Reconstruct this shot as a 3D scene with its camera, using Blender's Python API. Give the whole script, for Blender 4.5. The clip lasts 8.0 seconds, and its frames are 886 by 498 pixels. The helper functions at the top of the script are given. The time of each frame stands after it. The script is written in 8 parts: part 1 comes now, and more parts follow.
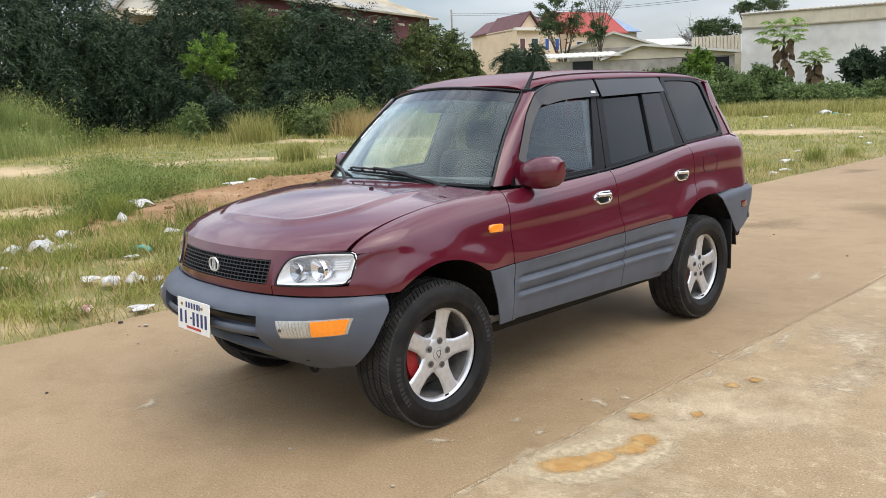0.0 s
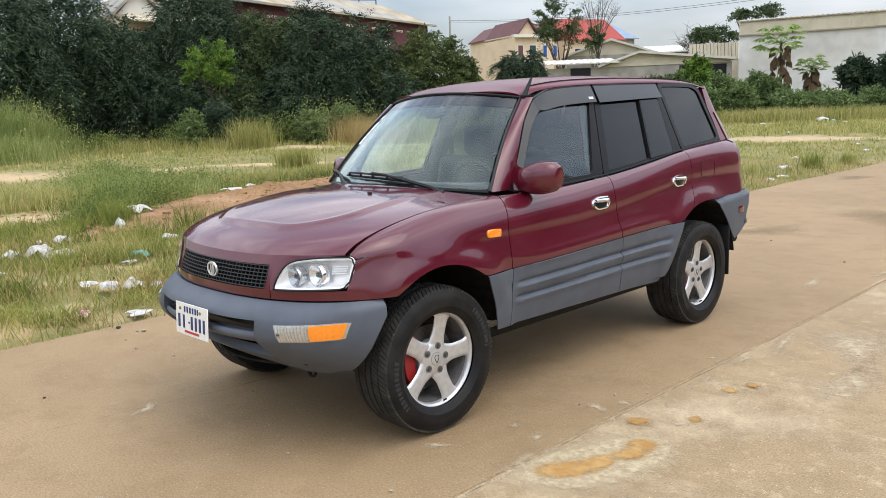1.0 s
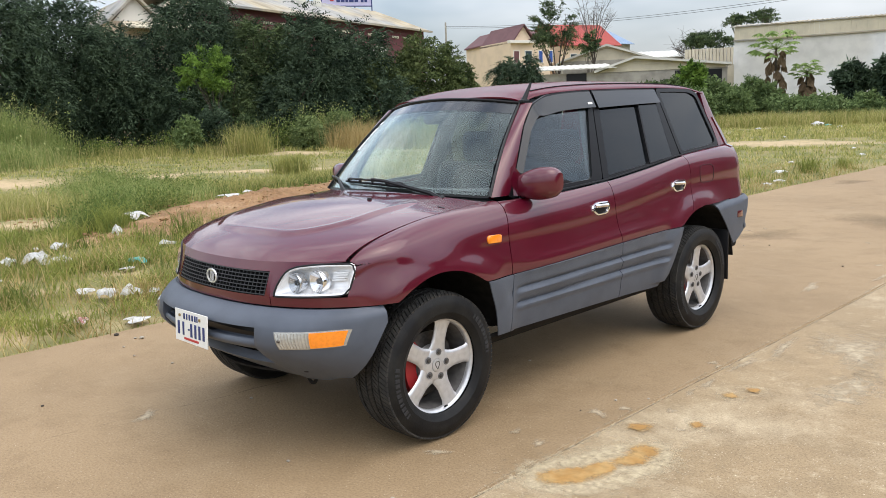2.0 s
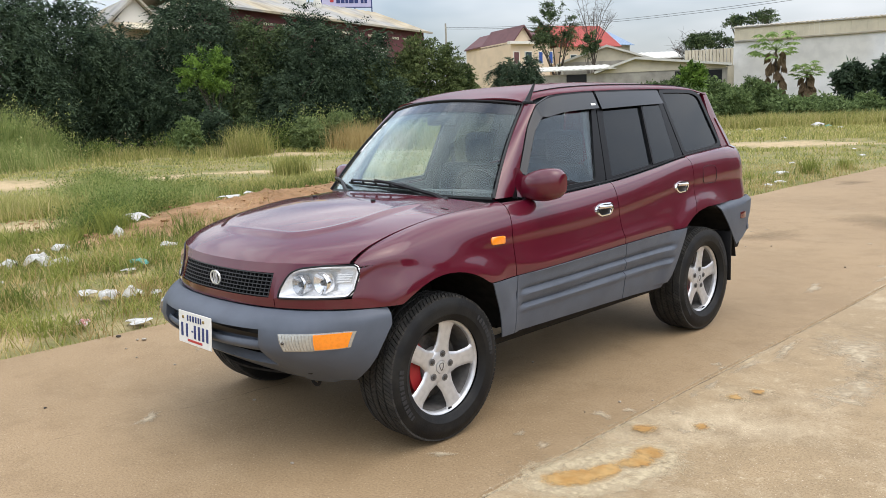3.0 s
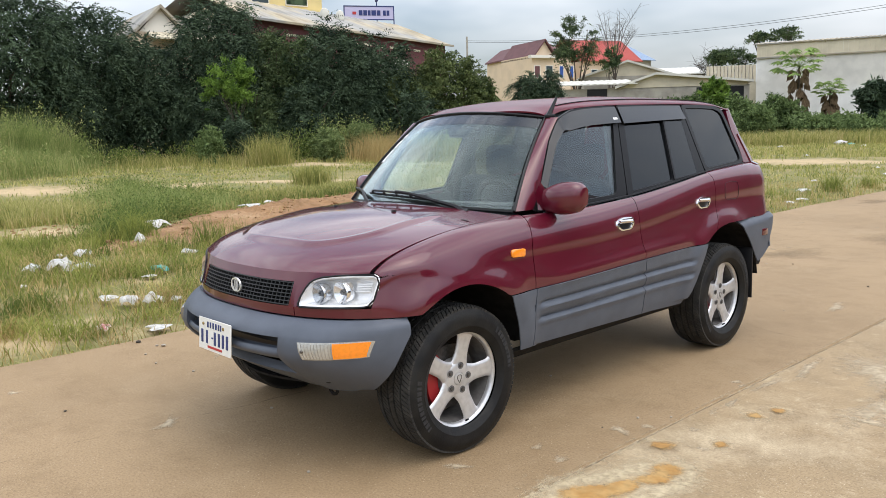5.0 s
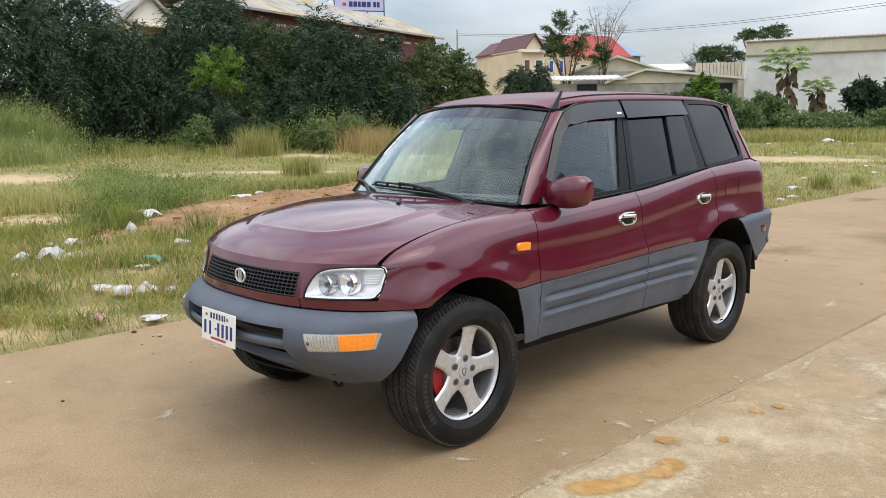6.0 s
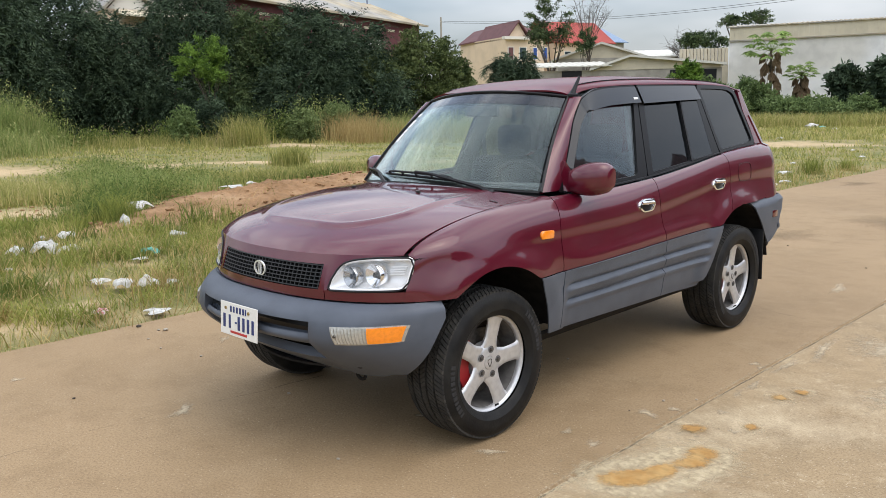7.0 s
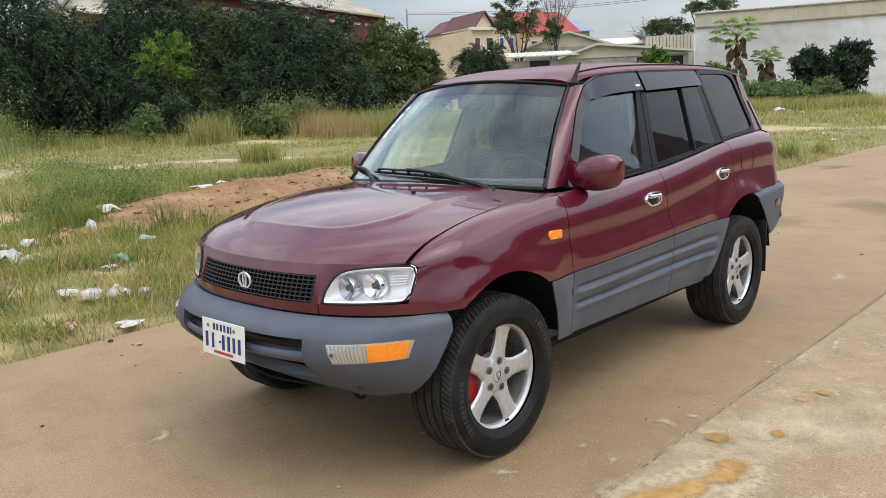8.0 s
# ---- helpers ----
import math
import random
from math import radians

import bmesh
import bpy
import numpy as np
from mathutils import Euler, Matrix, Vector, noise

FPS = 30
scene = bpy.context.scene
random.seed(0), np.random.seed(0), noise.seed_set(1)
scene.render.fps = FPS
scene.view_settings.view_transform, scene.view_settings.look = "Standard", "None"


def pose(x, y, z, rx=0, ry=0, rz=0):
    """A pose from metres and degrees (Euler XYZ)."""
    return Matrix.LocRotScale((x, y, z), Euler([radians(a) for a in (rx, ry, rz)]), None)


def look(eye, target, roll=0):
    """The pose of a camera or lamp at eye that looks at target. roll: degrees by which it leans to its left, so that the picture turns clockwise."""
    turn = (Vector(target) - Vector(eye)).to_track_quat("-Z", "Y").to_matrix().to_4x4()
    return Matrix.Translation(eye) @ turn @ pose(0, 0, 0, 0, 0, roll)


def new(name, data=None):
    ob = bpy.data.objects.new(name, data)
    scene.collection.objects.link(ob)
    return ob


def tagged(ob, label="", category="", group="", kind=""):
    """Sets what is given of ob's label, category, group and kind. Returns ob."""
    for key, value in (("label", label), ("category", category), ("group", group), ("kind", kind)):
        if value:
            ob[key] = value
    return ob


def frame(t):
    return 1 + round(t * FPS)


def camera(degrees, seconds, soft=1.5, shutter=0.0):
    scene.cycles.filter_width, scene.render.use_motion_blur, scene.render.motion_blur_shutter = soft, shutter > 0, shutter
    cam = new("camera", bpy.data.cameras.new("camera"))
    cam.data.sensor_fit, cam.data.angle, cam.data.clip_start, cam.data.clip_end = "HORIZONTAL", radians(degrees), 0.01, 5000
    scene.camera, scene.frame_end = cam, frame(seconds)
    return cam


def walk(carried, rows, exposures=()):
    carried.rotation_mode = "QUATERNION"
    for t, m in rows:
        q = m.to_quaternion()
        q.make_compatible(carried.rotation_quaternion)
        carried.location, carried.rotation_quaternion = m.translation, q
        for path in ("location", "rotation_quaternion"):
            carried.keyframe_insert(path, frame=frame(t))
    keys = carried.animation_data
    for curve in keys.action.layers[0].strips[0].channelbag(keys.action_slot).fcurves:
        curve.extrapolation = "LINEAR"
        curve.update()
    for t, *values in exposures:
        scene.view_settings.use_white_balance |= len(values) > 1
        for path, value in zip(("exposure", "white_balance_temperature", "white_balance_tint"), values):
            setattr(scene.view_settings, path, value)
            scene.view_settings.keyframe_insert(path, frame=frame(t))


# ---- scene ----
cam = camera(58.0, 8.0, soft=0.65)
PATH = [
    (0, (3.324, -3.62, 1.466), (1.906, -2.256, 1.111), -2.3),
    (0.5, (3.323, -3.624, 1.462), (1.901, -2.261, 1.112), -2.2),
    (1, (3.328, -3.626, 1.461), (1.911, -2.255, 1.121), -2.2),
    (1.5, (3.322, -3.63, 1.461), (1.909, -2.253, 1.132), -2.3),
    (3, (3.292, -3.64, 1.464), (1.881, -2.262, 1.14), -2.4),
    (3.5, (3.3, -3.652, 1.464), (1.874, -2.283, 1.159), -1.9),
    (4, (3.304, -3.657, 1.464), (1.865, -2.298, 1.173), -1.8),
    (4.5, (3.297, -3.649, 1.463), (1.848, -2.301, 1.173), -1.8),
    (6, (3.217, -3.704, 1.458), (1.796, -2.331, 1.148), -0.8),
    (6.5, (3.137, -3.776, 1.456), (1.736, -2.386, 1.135), -1.0),
    (7, (3.044, -3.782, 1.455), (1.653, -2.385, 1.116), -1.3),
    (7.5, (2.902, -3.698, 1.455), (1.528, -2.286, 1.113), -2.2),
    (8, (2.75, -3.659, 1.46), (1.413, -2.216, 1.1), -2.6),
]
walk(cam, [(t, look(eye, target, roll)) for t, eye, target, roll in PATH], [(0.0, 0.24), (4.7, 0.23), (6.0, 0.18), (8.0, 0.08)])

# ---- world and light ----
SUN_EL, SUN_AZ = 62.0, 80.0
world = bpy.data.worlds.new("sky")
scene.world = world
world.use_nodes = True
wt = world.node_tree
wn, wl = wt.nodes, wt.links
wn.clear()
w_out = wn.new("ShaderNodeOutputWorld")
w_bg = wn.new("ShaderNodeBackground")
w_sky = wn.new("ShaderNodeTexSky")
w_sky.sky_type = "NISHITA"
w_sky.sun_disc = False
w_sky.sun_elevation = radians(SUN_EL)
w_sky.sun_rotation = radians(SUN_AZ)
w_sky.dust_density = 2.0
w_co = wn.new("ShaderNodeTexCoord")
w_map = wn.new("ShaderNodeMapping")
w_map.inputs["Scale"].default_value = (1.0, 1.0, 3.2)
w_noise = wn.new("ShaderNodeTexNoise")
w_noise.inputs["Scale"].default_value = 2.3
w_noise.inputs["Detail"].default_value = 4.0
w_noise.inputs["Roughness"].default_value = 0.55
w_ramp = wn.new("ShaderNodeValToRGB")
w_ramp.color_ramp.elements[0].position, w_ramp.color_ramp.elements[1].position = 0.34, 0.72
w_ramp.color_ramp.elements[0].color, w_ramp.color_ramp.elements[1].color = (0.22, 0.22, 0.22, 1), (1, 1, 1, 1)
w_cloud = wn.new("ShaderNodeRGB")
w_cloud.outputs[0].default_value = (8.6, 8.9, 9.3, 1)
w_mix = wn.new("ShaderNodeMix")
w_mix.data_type = "RGBA"
wl.new(w_co.outputs["Generated"], w_map.inputs["Vector"])
wl.new(w_map.outputs[0], w_noise.inputs["Vector"])
wl.new(w_noise.outputs["Fac"], w_ramp.inputs["Fac"])
wl.new(w_ramp.outputs[0], w_mix.inputs["Factor"])
wl.new(w_sky.outputs[0], w_mix.inputs["A"])
wl.new(w_cloud.outputs[0], w_mix.inputs["B"])
# an overcast sky grows brighter towards the zenith
w_sep, w_grow, w_scale = wn.new("ShaderNodeSeparateXYZ"), wn.new("ShaderNodeMath"), wn.new("ShaderNodeVectorMath")
w_grow.operation, w_grow.use_clamp = "MULTIPLY_ADD", False
w_grow.inputs[1].default_value, w_grow.inputs[2].default_value = 3.2, 0.50
w_cap = wn.new("ShaderNodeMath")
w_cap.operation = "MINIMUM"
w_cap.inputs[1].default_value = 2.1
w_scale.operation = "SCALE"
wl.new(w_co.outputs["Generated"], w_sep.inputs[0])
wl.new(w_sep.outputs["Z"], w_grow.inputs[0])
wl.new(w_grow.outputs[0], w_cap.inputs[0])
wl.new(w_cap.outputs[0], w_scale.inputs["Scale"])
wl.new(w_mix.outputs["Result"], w_scale.inputs[0])
wl.new(w_scale.outputs[0], w_bg.inputs["Color"])
w_bg.inputs["Strength"].default_value = 0.117
wl.new(w_bg.outputs[0], w_out.inputs["Surface"])

sun_data = bpy.data.lights.new("sun", "SUN")
sun_data.energy, sun_data.angle, sun_data.color = 0.70, radians(58), (1.0, 0.955, 0.89)
sun = new("sun", sun_data)
sa, se = radians(SUN_AZ), radians(SUN_EL)
sun.matrix_world = look((60 * math.sin(sa) * math.cos(se), 60 * math.cos(sa) * math.cos(se), 60 * math.sin(se)), (0, 0, 0))



# ---- materials ----
def material(name, colour, rough=0.5, metal=0.0, coat=0.0, spec=0.5, vary=0.0, scale=6.0, bump=0.0, bump_scale=60.0, second=None, fine=0.0, random_piece=0.0, coat_ior=1.5):
    """A Principled surface; second: another colour mixed in by a large noise; vary: strength of light and dark blotches; fine: fine grain."""
    m = bpy.data.materials.new(name)
    m.use_nodes = True
    nt = m.node_tree
    b = nt.nodes["Principled BSDF"]
    b.inputs["Roughness"].default_value, b.inputs["Metallic"].default_value = rough, metal
    b.inputs["Coat Weight"].default_value, b.inputs["Coat Roughness"].default_value, b.inputs["Coat IOR"].default_value = coat, 0.03, coat_ior
    b.inputs["Specular IOR Level"].default_value = spec
    co = nt.nodes.new("ShaderNodeTexCoord")
    col = nt.nodes.new("ShaderNodeRGB")
    col.outputs[0].default_value = (*colour, 1)
    last = col.outputs[0]

    def noise_tex(sc, detail=6.0):
        n = nt.nodes.new("ShaderNodeTexNoise")
        n.inputs["Scale"].default_value, n.inputs["Detail"].default_value = sc, detail
        nt.links.new(co.outputs["Object"], n.inputs["Vector"])
        return n.outputs["Fac"]

    def mix_in(fac, other, lo, hi, kind="MIX"):
        nonlocal last
        r = nt.nodes.new("ShaderNodeMapRange")
        r.inputs["From Min"].default_value, r.inputs["From Max"].default_value = lo, hi
        nt.links.new(fac, r.inputs["Value"])
        mx = nt.nodes.new("ShaderNodeMix")
        mx.data_type, mx.blend_type = "RGBA", kind
        nt.links.new(r.outputs[0], mx.inputs["Factor"])
        nt.links.new(last, mx.inputs["A"])
        mx.inputs["B"].default_value = (*other, 1)
        last = mx.outputs["Result"]
        return r

    if second:
        mix_in(noise_tex(scale), second, 0.42, 0.62)
    if vary:
        r = mix_in(noise_tex(scale * 2.7), (1 - vary,) * 3, 0.40, 0.68, "MULTIPLY")
    if fine:
        mix_in(noise_tex(bump_scale, 3.0), (1 - fine,) * 3, 0.45, 0.62, "MULTIPLY")
    if random_piece:
        info = nt.nodes.new("ShaderNodeObjectInfo")
        mix_in(info.outputs["Random"], (1 - random_piece,) * 3, 0, 1, "MULTIPLY")
    nt.links.new(last, b.inputs["Base Color"])
    if bump:
        bp = nt.nodes.new("ShaderNodeBump")
        bp.inputs["Strength"].default_value, bp.inputs["Distance"].default_value = bump, 0.01
        nt.links.new(noise_tex(bump_scale), bp.inputs["Height"])
        nt.links.new(bp.outputs[0], b.inputs["Normal"])
    return m


def glass(name, tint, base=0.045, gloss=(1, 1, 1)):
    """A thin pane: clear or tinted, with gloss that grows towards the edge of sight."""
    m = bpy.data.materials.new(name)
    m.use_nodes = True
    nt = m.node_tree
    nt.nodes.clear()
    out = nt.nodes.new("ShaderNodeOutputMaterial")
    tr, gl, mx, lw = (nt.nodes.new("ShaderNode" + k) for k in ("BsdfTransparent", "BsdfGlossy", "MixShader", "LayerWeight"))
    lw.inputs["Blend"].default_value = 0.5
    power, ramp = nt.nodes.new("ShaderNodeMath"), nt.nodes.new("ShaderNodeMapRange")
    power.operation = "POWER"
    power.inputs[1].default_value = 4.0
    ramp.inputs["To Min"].default_value, ramp.inputs["To Max"].default_value = base, 1.0
    tr.inputs[0].default_value = (*tint, 1)
    gl.inputs["Color"].default_value, gl.inputs["Roughness"].default_value = (*gloss, 1), 0.01
    nt.links.new(lw.outputs["Facing"], power.inputs[0])
    nt.links.new(power.outputs[0], ramp.inputs["Value"])
    nt.links.new(ramp.outputs[0], mx.inputs[0])
    nt.links.new(tr.outputs[0], mx.inputs[1])
    nt.links.new(gl.outputs[0], mx.inputs[2])
    nt.links.new(mx.outputs[0], out.inputs[0])
    return m


def tinted(name, colour, clear):
    """Tinted glass with the dark cabin put into its colour: glossy, with only a little to be seen through it."""
    m = material(name, colour, rough=0.02, spec=0.38)
    nt = m.node_tree
    tr, mx = nt.nodes.new("ShaderNodeBsdfTransparent"), nt.nodes.new("ShaderNodeMixShader")
    mx.inputs[0].default_value = clear
    nt.links.new(nt.nodes["Principled BSDF"].outputs[0], mx.inputs[1])
    nt.links.new(tr.outputs[0], mx.inputs[2])
    nt.links.new(mx.outputs[0], nt.nodes["Material Output"].inputs["Surface"])
    return m


PAINT = material("maroon_paint", (0.092, 0.0035, 0.0145), rough=0.45, metal=0.05, coat=1.0, spec=0.10, coat_ior=1.62, vary=0.10, scale=1.6)
PAINT.node_tree.nodes["Principled BSDF"].inputs["Coat Roughness"].default_value = 0.06
# copy of the body paint, coat weakened so the roof mirrors less sky
ROOF_PAINT = material("low_coat_maroon_paint", (0.105, 0.0055, 0.0180), rough=0.50, metal=0.05, coat=0.42, spec=0.10, coat_ior=1.55, vary=0.22, scale=2.2)
GREY = material("grey_plastic", (0.088, 0.101, 0.126), rough=0.45, spec=0.35, vary=0.18, scale=3.0, bump=0.08, bump_scale=260.0)
BLACK = material("black_plastic", (0.010, 0.010, 0.011), rough=0.45, spec=0.3, vary=0.2, scale=5)
BLACK_SATIN = material("black_trim", (0.009, 0.009, 0.010), rough=0.35, spec=0.22)
VISOR = material("smoked_visor", (0.016, 0.017, 0.019), rough=0.08, spec=0.42)
RUBBER = material("tyre_rubber", (0.0085, 0.0085, 0.009), rough=0.55, spec=0.22, vary=0.25, scale=9, bump=0.14, bump_scale=120, second=(0.017, 0.0165, 0.015))
TREAD_RUBBER = material("dusty_tread_rubber", (0.026, 0.0255, 0.024), rough=0.7, spec=0.3, vary=0.35, scale=18, second=(0.045, 0.042, 0.037))
MARK_RUBBER = material("scuffed_rubber", (0.026, 0.026, 0.027), rough=0.8, vary=0.4, scale=30)
ALLOY = material("silver_alloy", (0.62, 0.62, 0.625), rough=0.38, metal=0.60, vary=0.14, scale=14, bump=0.03, bump_scale=300)
CHROME = material("chrome", (0.85, 0.85, 0.86), rough=0.08, metal=1.0)
BRAKE_RED = material("red_caliper", (0.28, 0.012, 0.014), rough=0.5)
# the lug holes are nearly flat; their inner shade is put into this grey
LUG_DARK = material("dark_lug_recess", (0.17, 0.165, 0.16), rough=0.7, vary=0.3, scale=60)
STEEL = material("brake_steel", (0.12, 0.11, 0.10), rough=0.5, metal=0.7, vary=0.4, scale=20)
WELL = material("wheel_well", (0.024, 0.022, 0.020), rough=0.95, spec=0.1, vary=0.4, scale=8)
AMBER = material("amber_lens", (0.95, 0.27, 0.010), rough=0.15, coat=1.0, vary=0.12, scale=30)
RED_LENS = material("red_lens", (0.09, 0.005, 0.008), rough=0.12, coat=1.0)
LAMP_WHITE = material("clear_lens_backing", (0.50, 0.49, 0.45), rough=0.22, metal=0.55, vary=0.2, scale=40)
# darker than the alloy: the shade between the spokes is put into it
BARREL_GREY = material("dark_rim_grey", (0.17, 0.16, 0.15), rough=0.55, metal=0.45, vary=0.35, scale=12)
LAMP_LENS = material("dark_lamp_lens", (0.45, 0.46, 0.47), rough=0.10, metal=0.8)
REFLECTOR = material("lamp_reflector", (0.92, 0.92, 0.92), rough=0.22, metal=0.35)
LAMP_RIM = material("white_lamp_rim", (0.86, 0.87, 0.88), rough=0.22, metal=0.2)
BRIGHT = material("bright_badge", (0.86, 0.86, 0.86), rough=0.25, metal=0.5)
GRILLE_BLACK = material("grille_black", (0.012, 0.012, 0.013), rough=0.45, spec=0.45, vary=0.3, scale=12)
CABIN = material("grey_cabin_trim", (0.060, 0.069, 0.074), rough=0.7, vary=0.2, scale=5)
FABRIC = material("dark_seat_fabric", (0.012, 0.014, 0.018), rough=0.9, vary=0.25, scale=8, bump=0.1, bump_scale=300)
PLATE = material("plate_enamel", (0.80, 0.79, 0.74), rough=0.35, vary=0.06, scale=12)
INK_BLUE = material("blue_enamel", (0.015, 0.030, 0.14), rough=0.4)
INK_RED = material("red_enamel", (0.45, 0.03, 0.03), rough=0.4)
BOLT = material("brass_bolt", (0.30, 0.22, 0.09), rough=0.45, metal=0.6)
WHITE_MARK = material("white_marking", (0.75, 0.75, 0.75), rough=0.5)
WINDSCREEN = glass("windscreen_glass", (0.955, 0.985, 0.965), 0.041, (0.90, 1.0, 1.0))
TINT_BAND = glass("tinted_screen_band", (0.50, 0.52, 0.55), 0.05)
DOOR_GLASS = glass("front_door_glass", (0.88, 0.93, 0.93), 0.045)
DARK_GLASS = tinted("dark_cabin_tint_glass", (0.005, 0.006, 0.007), 0.08)
SMOKED_GLASS = glass("smoked_door_glass", (0.36, 0.38, 0.38), 0.05)
CLEAR = glass("clear_lamp_cover", (0.97, 0.97, 0.97), 0.04)


# ---- mesh helpers ----
def link_mesh(name, verts, faces, mat, parent=None, label="", sharp=38.0, smooth=True):
    me = bpy.data.meshes.new(name)
    me.from_pydata([tuple(map(float, v)) for v in verts], [], [tuple(int(i) for i in f) for f in faces])
    me.materials.append(mat)
    if smooth:
        me.shade_smooth()
        me.set_sharp_from_angle(angle=radians(sharp))
    ob = new(name, me)
    if parent:
        ob.parent = parent
    if label:
        ob["label"] = label
    return ob


def part(name, bm, mat, parent, label="", sharp=38.0):
    me = bpy.data.meshes.new(name)
    bm.to_mesh(me)
    bm.free()
    me.materials.append(mat)
    me.shade_smooth()
    me.set_sharp_from_angle(angle=radians(sharp))
    ob = new(name, me)
    ob.parent = parent
    if label:
        ob["label"] = label
    return ob


def empty(name, label="", category="", group="", at=(0, 0, 0)):
    ob = new(name)
    ob.location = at
    return tagged(ob, label, category, group)


def join(*pieces):
    verts, faces = [], []
    for v, f in pieces:
        k = len(verts)
        verts += list(v)
        faces += [tuple(i + k for i in q) for q in f]
    return verts, faces


def shell(P, faces, N, thick):
    """Gives a sheet of points P with normals N its thickness, with walls round every free edge."""
    n = len(P)
    V = list(P) + list(P - N * thick)
    F = [tuple(f) for f in faces] + [tuple(i + n for i in reversed(f)) for f in faces]
    seen = {}
    for f in faces:
        for a, b in zip(f, (*f[1:], f[0])):
            seen[(a, b)] = seen.get((a, b), 0) + 1
    for a, b in list(seen):
        if (b, a) not in seen:
            F.append((b, a, a + n, b + n))
    return V, F


def sheet(fn, nu, nv, thick=0.004, hole=None, us=None, vs=None, centre=(0, 0, 0.9)):
    """A panel: fn(u, v) gives its outer face, and it has thickness towards the centre."""
    us = np.linspace(0, 1, nu + 1) if us is None else np.array(us)
    vs = np.linspace(0, 1, nv + 1) if vs is None else np.array(vs)
    nu, nv = len(us) - 1, len(vs) - 1
    P = np.array([[fn(u, v) for u in us] for v in vs], float)
    du, dv = np.gradient(P, axis=1), np.gradient(P, axis=0)
    N = np.cross(du, dv)
    N /= np.maximum(np.linalg.norm(N, axis=2, keepdims=True), 1e-9)
    if callable(thick):
        N = N * np.array([[[thick(u, v)] for u in us] for v in vs])
        thick = 1.0
    flip = np.sum(N * (P - np.array(centre))) < 0
    if flip:
        N = -N
    faces = []
    for j in range(nv):
        for i in range(nu):
            if hole and hole((us[i] + us[i + 1]) / 2, (vs[j] + vs[j + 1]) / 2):
                continue
            a = j * (nu + 1) + i
            q = (a, a + 1, a + nu + 2, a + nu + 1)
            faces.append(q[::-1] if flip else q)
    return shell(P.reshape(-1, 3), faces, N.reshape(-1, 3), thick)


def mirrored(piece):
    v, f = piece
    return [(-p[0], p[1], p[2]) for p in v], [tuple(reversed(q)) for q in f]


def box(x0, x1, y0, y1, z0, z1, bevel=0.0, seg=2):
    bm = bmesh.new()
    bmesh.ops.create_cube(bm, size=1, matrix=Matrix.Translation(((x0 + x1) / 2, (y0 + y1) / 2, (z0 + z1) / 2)) @ Matrix.Diagonal((x1 - x0, y1 - y0, z1 - z0, 1)))
    if bevel:
        bmesh.ops.bevel(bm, geom=bm.edges[:], offset=bevel, segments=seg, profile=0.5, affect="EDGES")
    return bm


def raw(bm):
    bm.verts.index_update()
    out = [v.co[:] for v in bm.verts], [tuple(v.index for v in f.verts) for f in bm.faces]
    bm.free()
    return out


def revolve(profile, seg, axis="x", closed=True, arc=2 * math.pi):
    """Turns a profile of (along the axis, radius) round the axis."""
    V, F, n = [], [], len(profile)
    for k in range(seg):
        a = arc * k / seg
        for h, r in profile:
            c, s = r * math.cos(a), r * math.sin(a)
            V.append({"x": (h, c, s), "y": (c, h, s), "z": (c, s, h)}[axis])
    for k in range(seg):
        for i in range(n if closed else n - 1):
            a, b = k * n + i, k * n + (i + 1) % n
            c, d = ((k + 1) % seg) * n + (i + 1) % n, ((k + 1) % seg) * n + i
            F.append((a, b, c, d))
    return V, F


def tube(points, radius, seg=6):
    """A round bar along the points, radius a number or one for each."""
    pts = [Vector(p) for p in points]
    rad = radius if isinstance(radius, (list, tuple)) else [radius] * len(pts)
    V, F = [], []
    for i, p in enumerate(pts):
        d = (pts[min(i + 1, len(pts) - 1)] - pts[max(i - 1, 0)]).normalized()
        s = d.cross(Vector((0.31, 0.17, 0.94))).normalized()
        t = d.cross(s)
        V += [tuple(p + (s * math.cos(2 * math.pi * k / seg) + t * math.sin(2 * math.pi * k / seg)) * rad[i]) for k in range(seg)]
    for i in range(len(pts) - 1):
        for k in range(seg):
            a, b = i * seg + k, i * seg + (k + 1) % seg
            F.append((a, b, b + seg, a + seg))
    F.append(tuple(reversed(range(seg))))
    F.append(tuple(range(len(V) - seg, len(V))))
    return V, F


def rounded(points, radius, seg=5):
    """The corners of a flat outline, rounded."""
    out, n = [], len(points)
    for i in range(n):
        p, a, b = (Vector(points[k]) for k in (i, i - 1, (i + 1) % n))
        r = min(radius, (a - p).length * 0.45, (b - p).length * 0.45)
        s, e = p + (a - p).normalized() * r, p + (b - p).normalized() * r
        for k in range(seg + 1):
            t = k / seg
            out.append(tuple((1 - t) ** 2 * s + 2 * t * (1 - t) * p + t * t * e))
    return out


def smooth(a, b, v):
    t = min(1.0, max(0.0, (v - a) / (b - a)))
    return t * t * (3 - 2 * t)


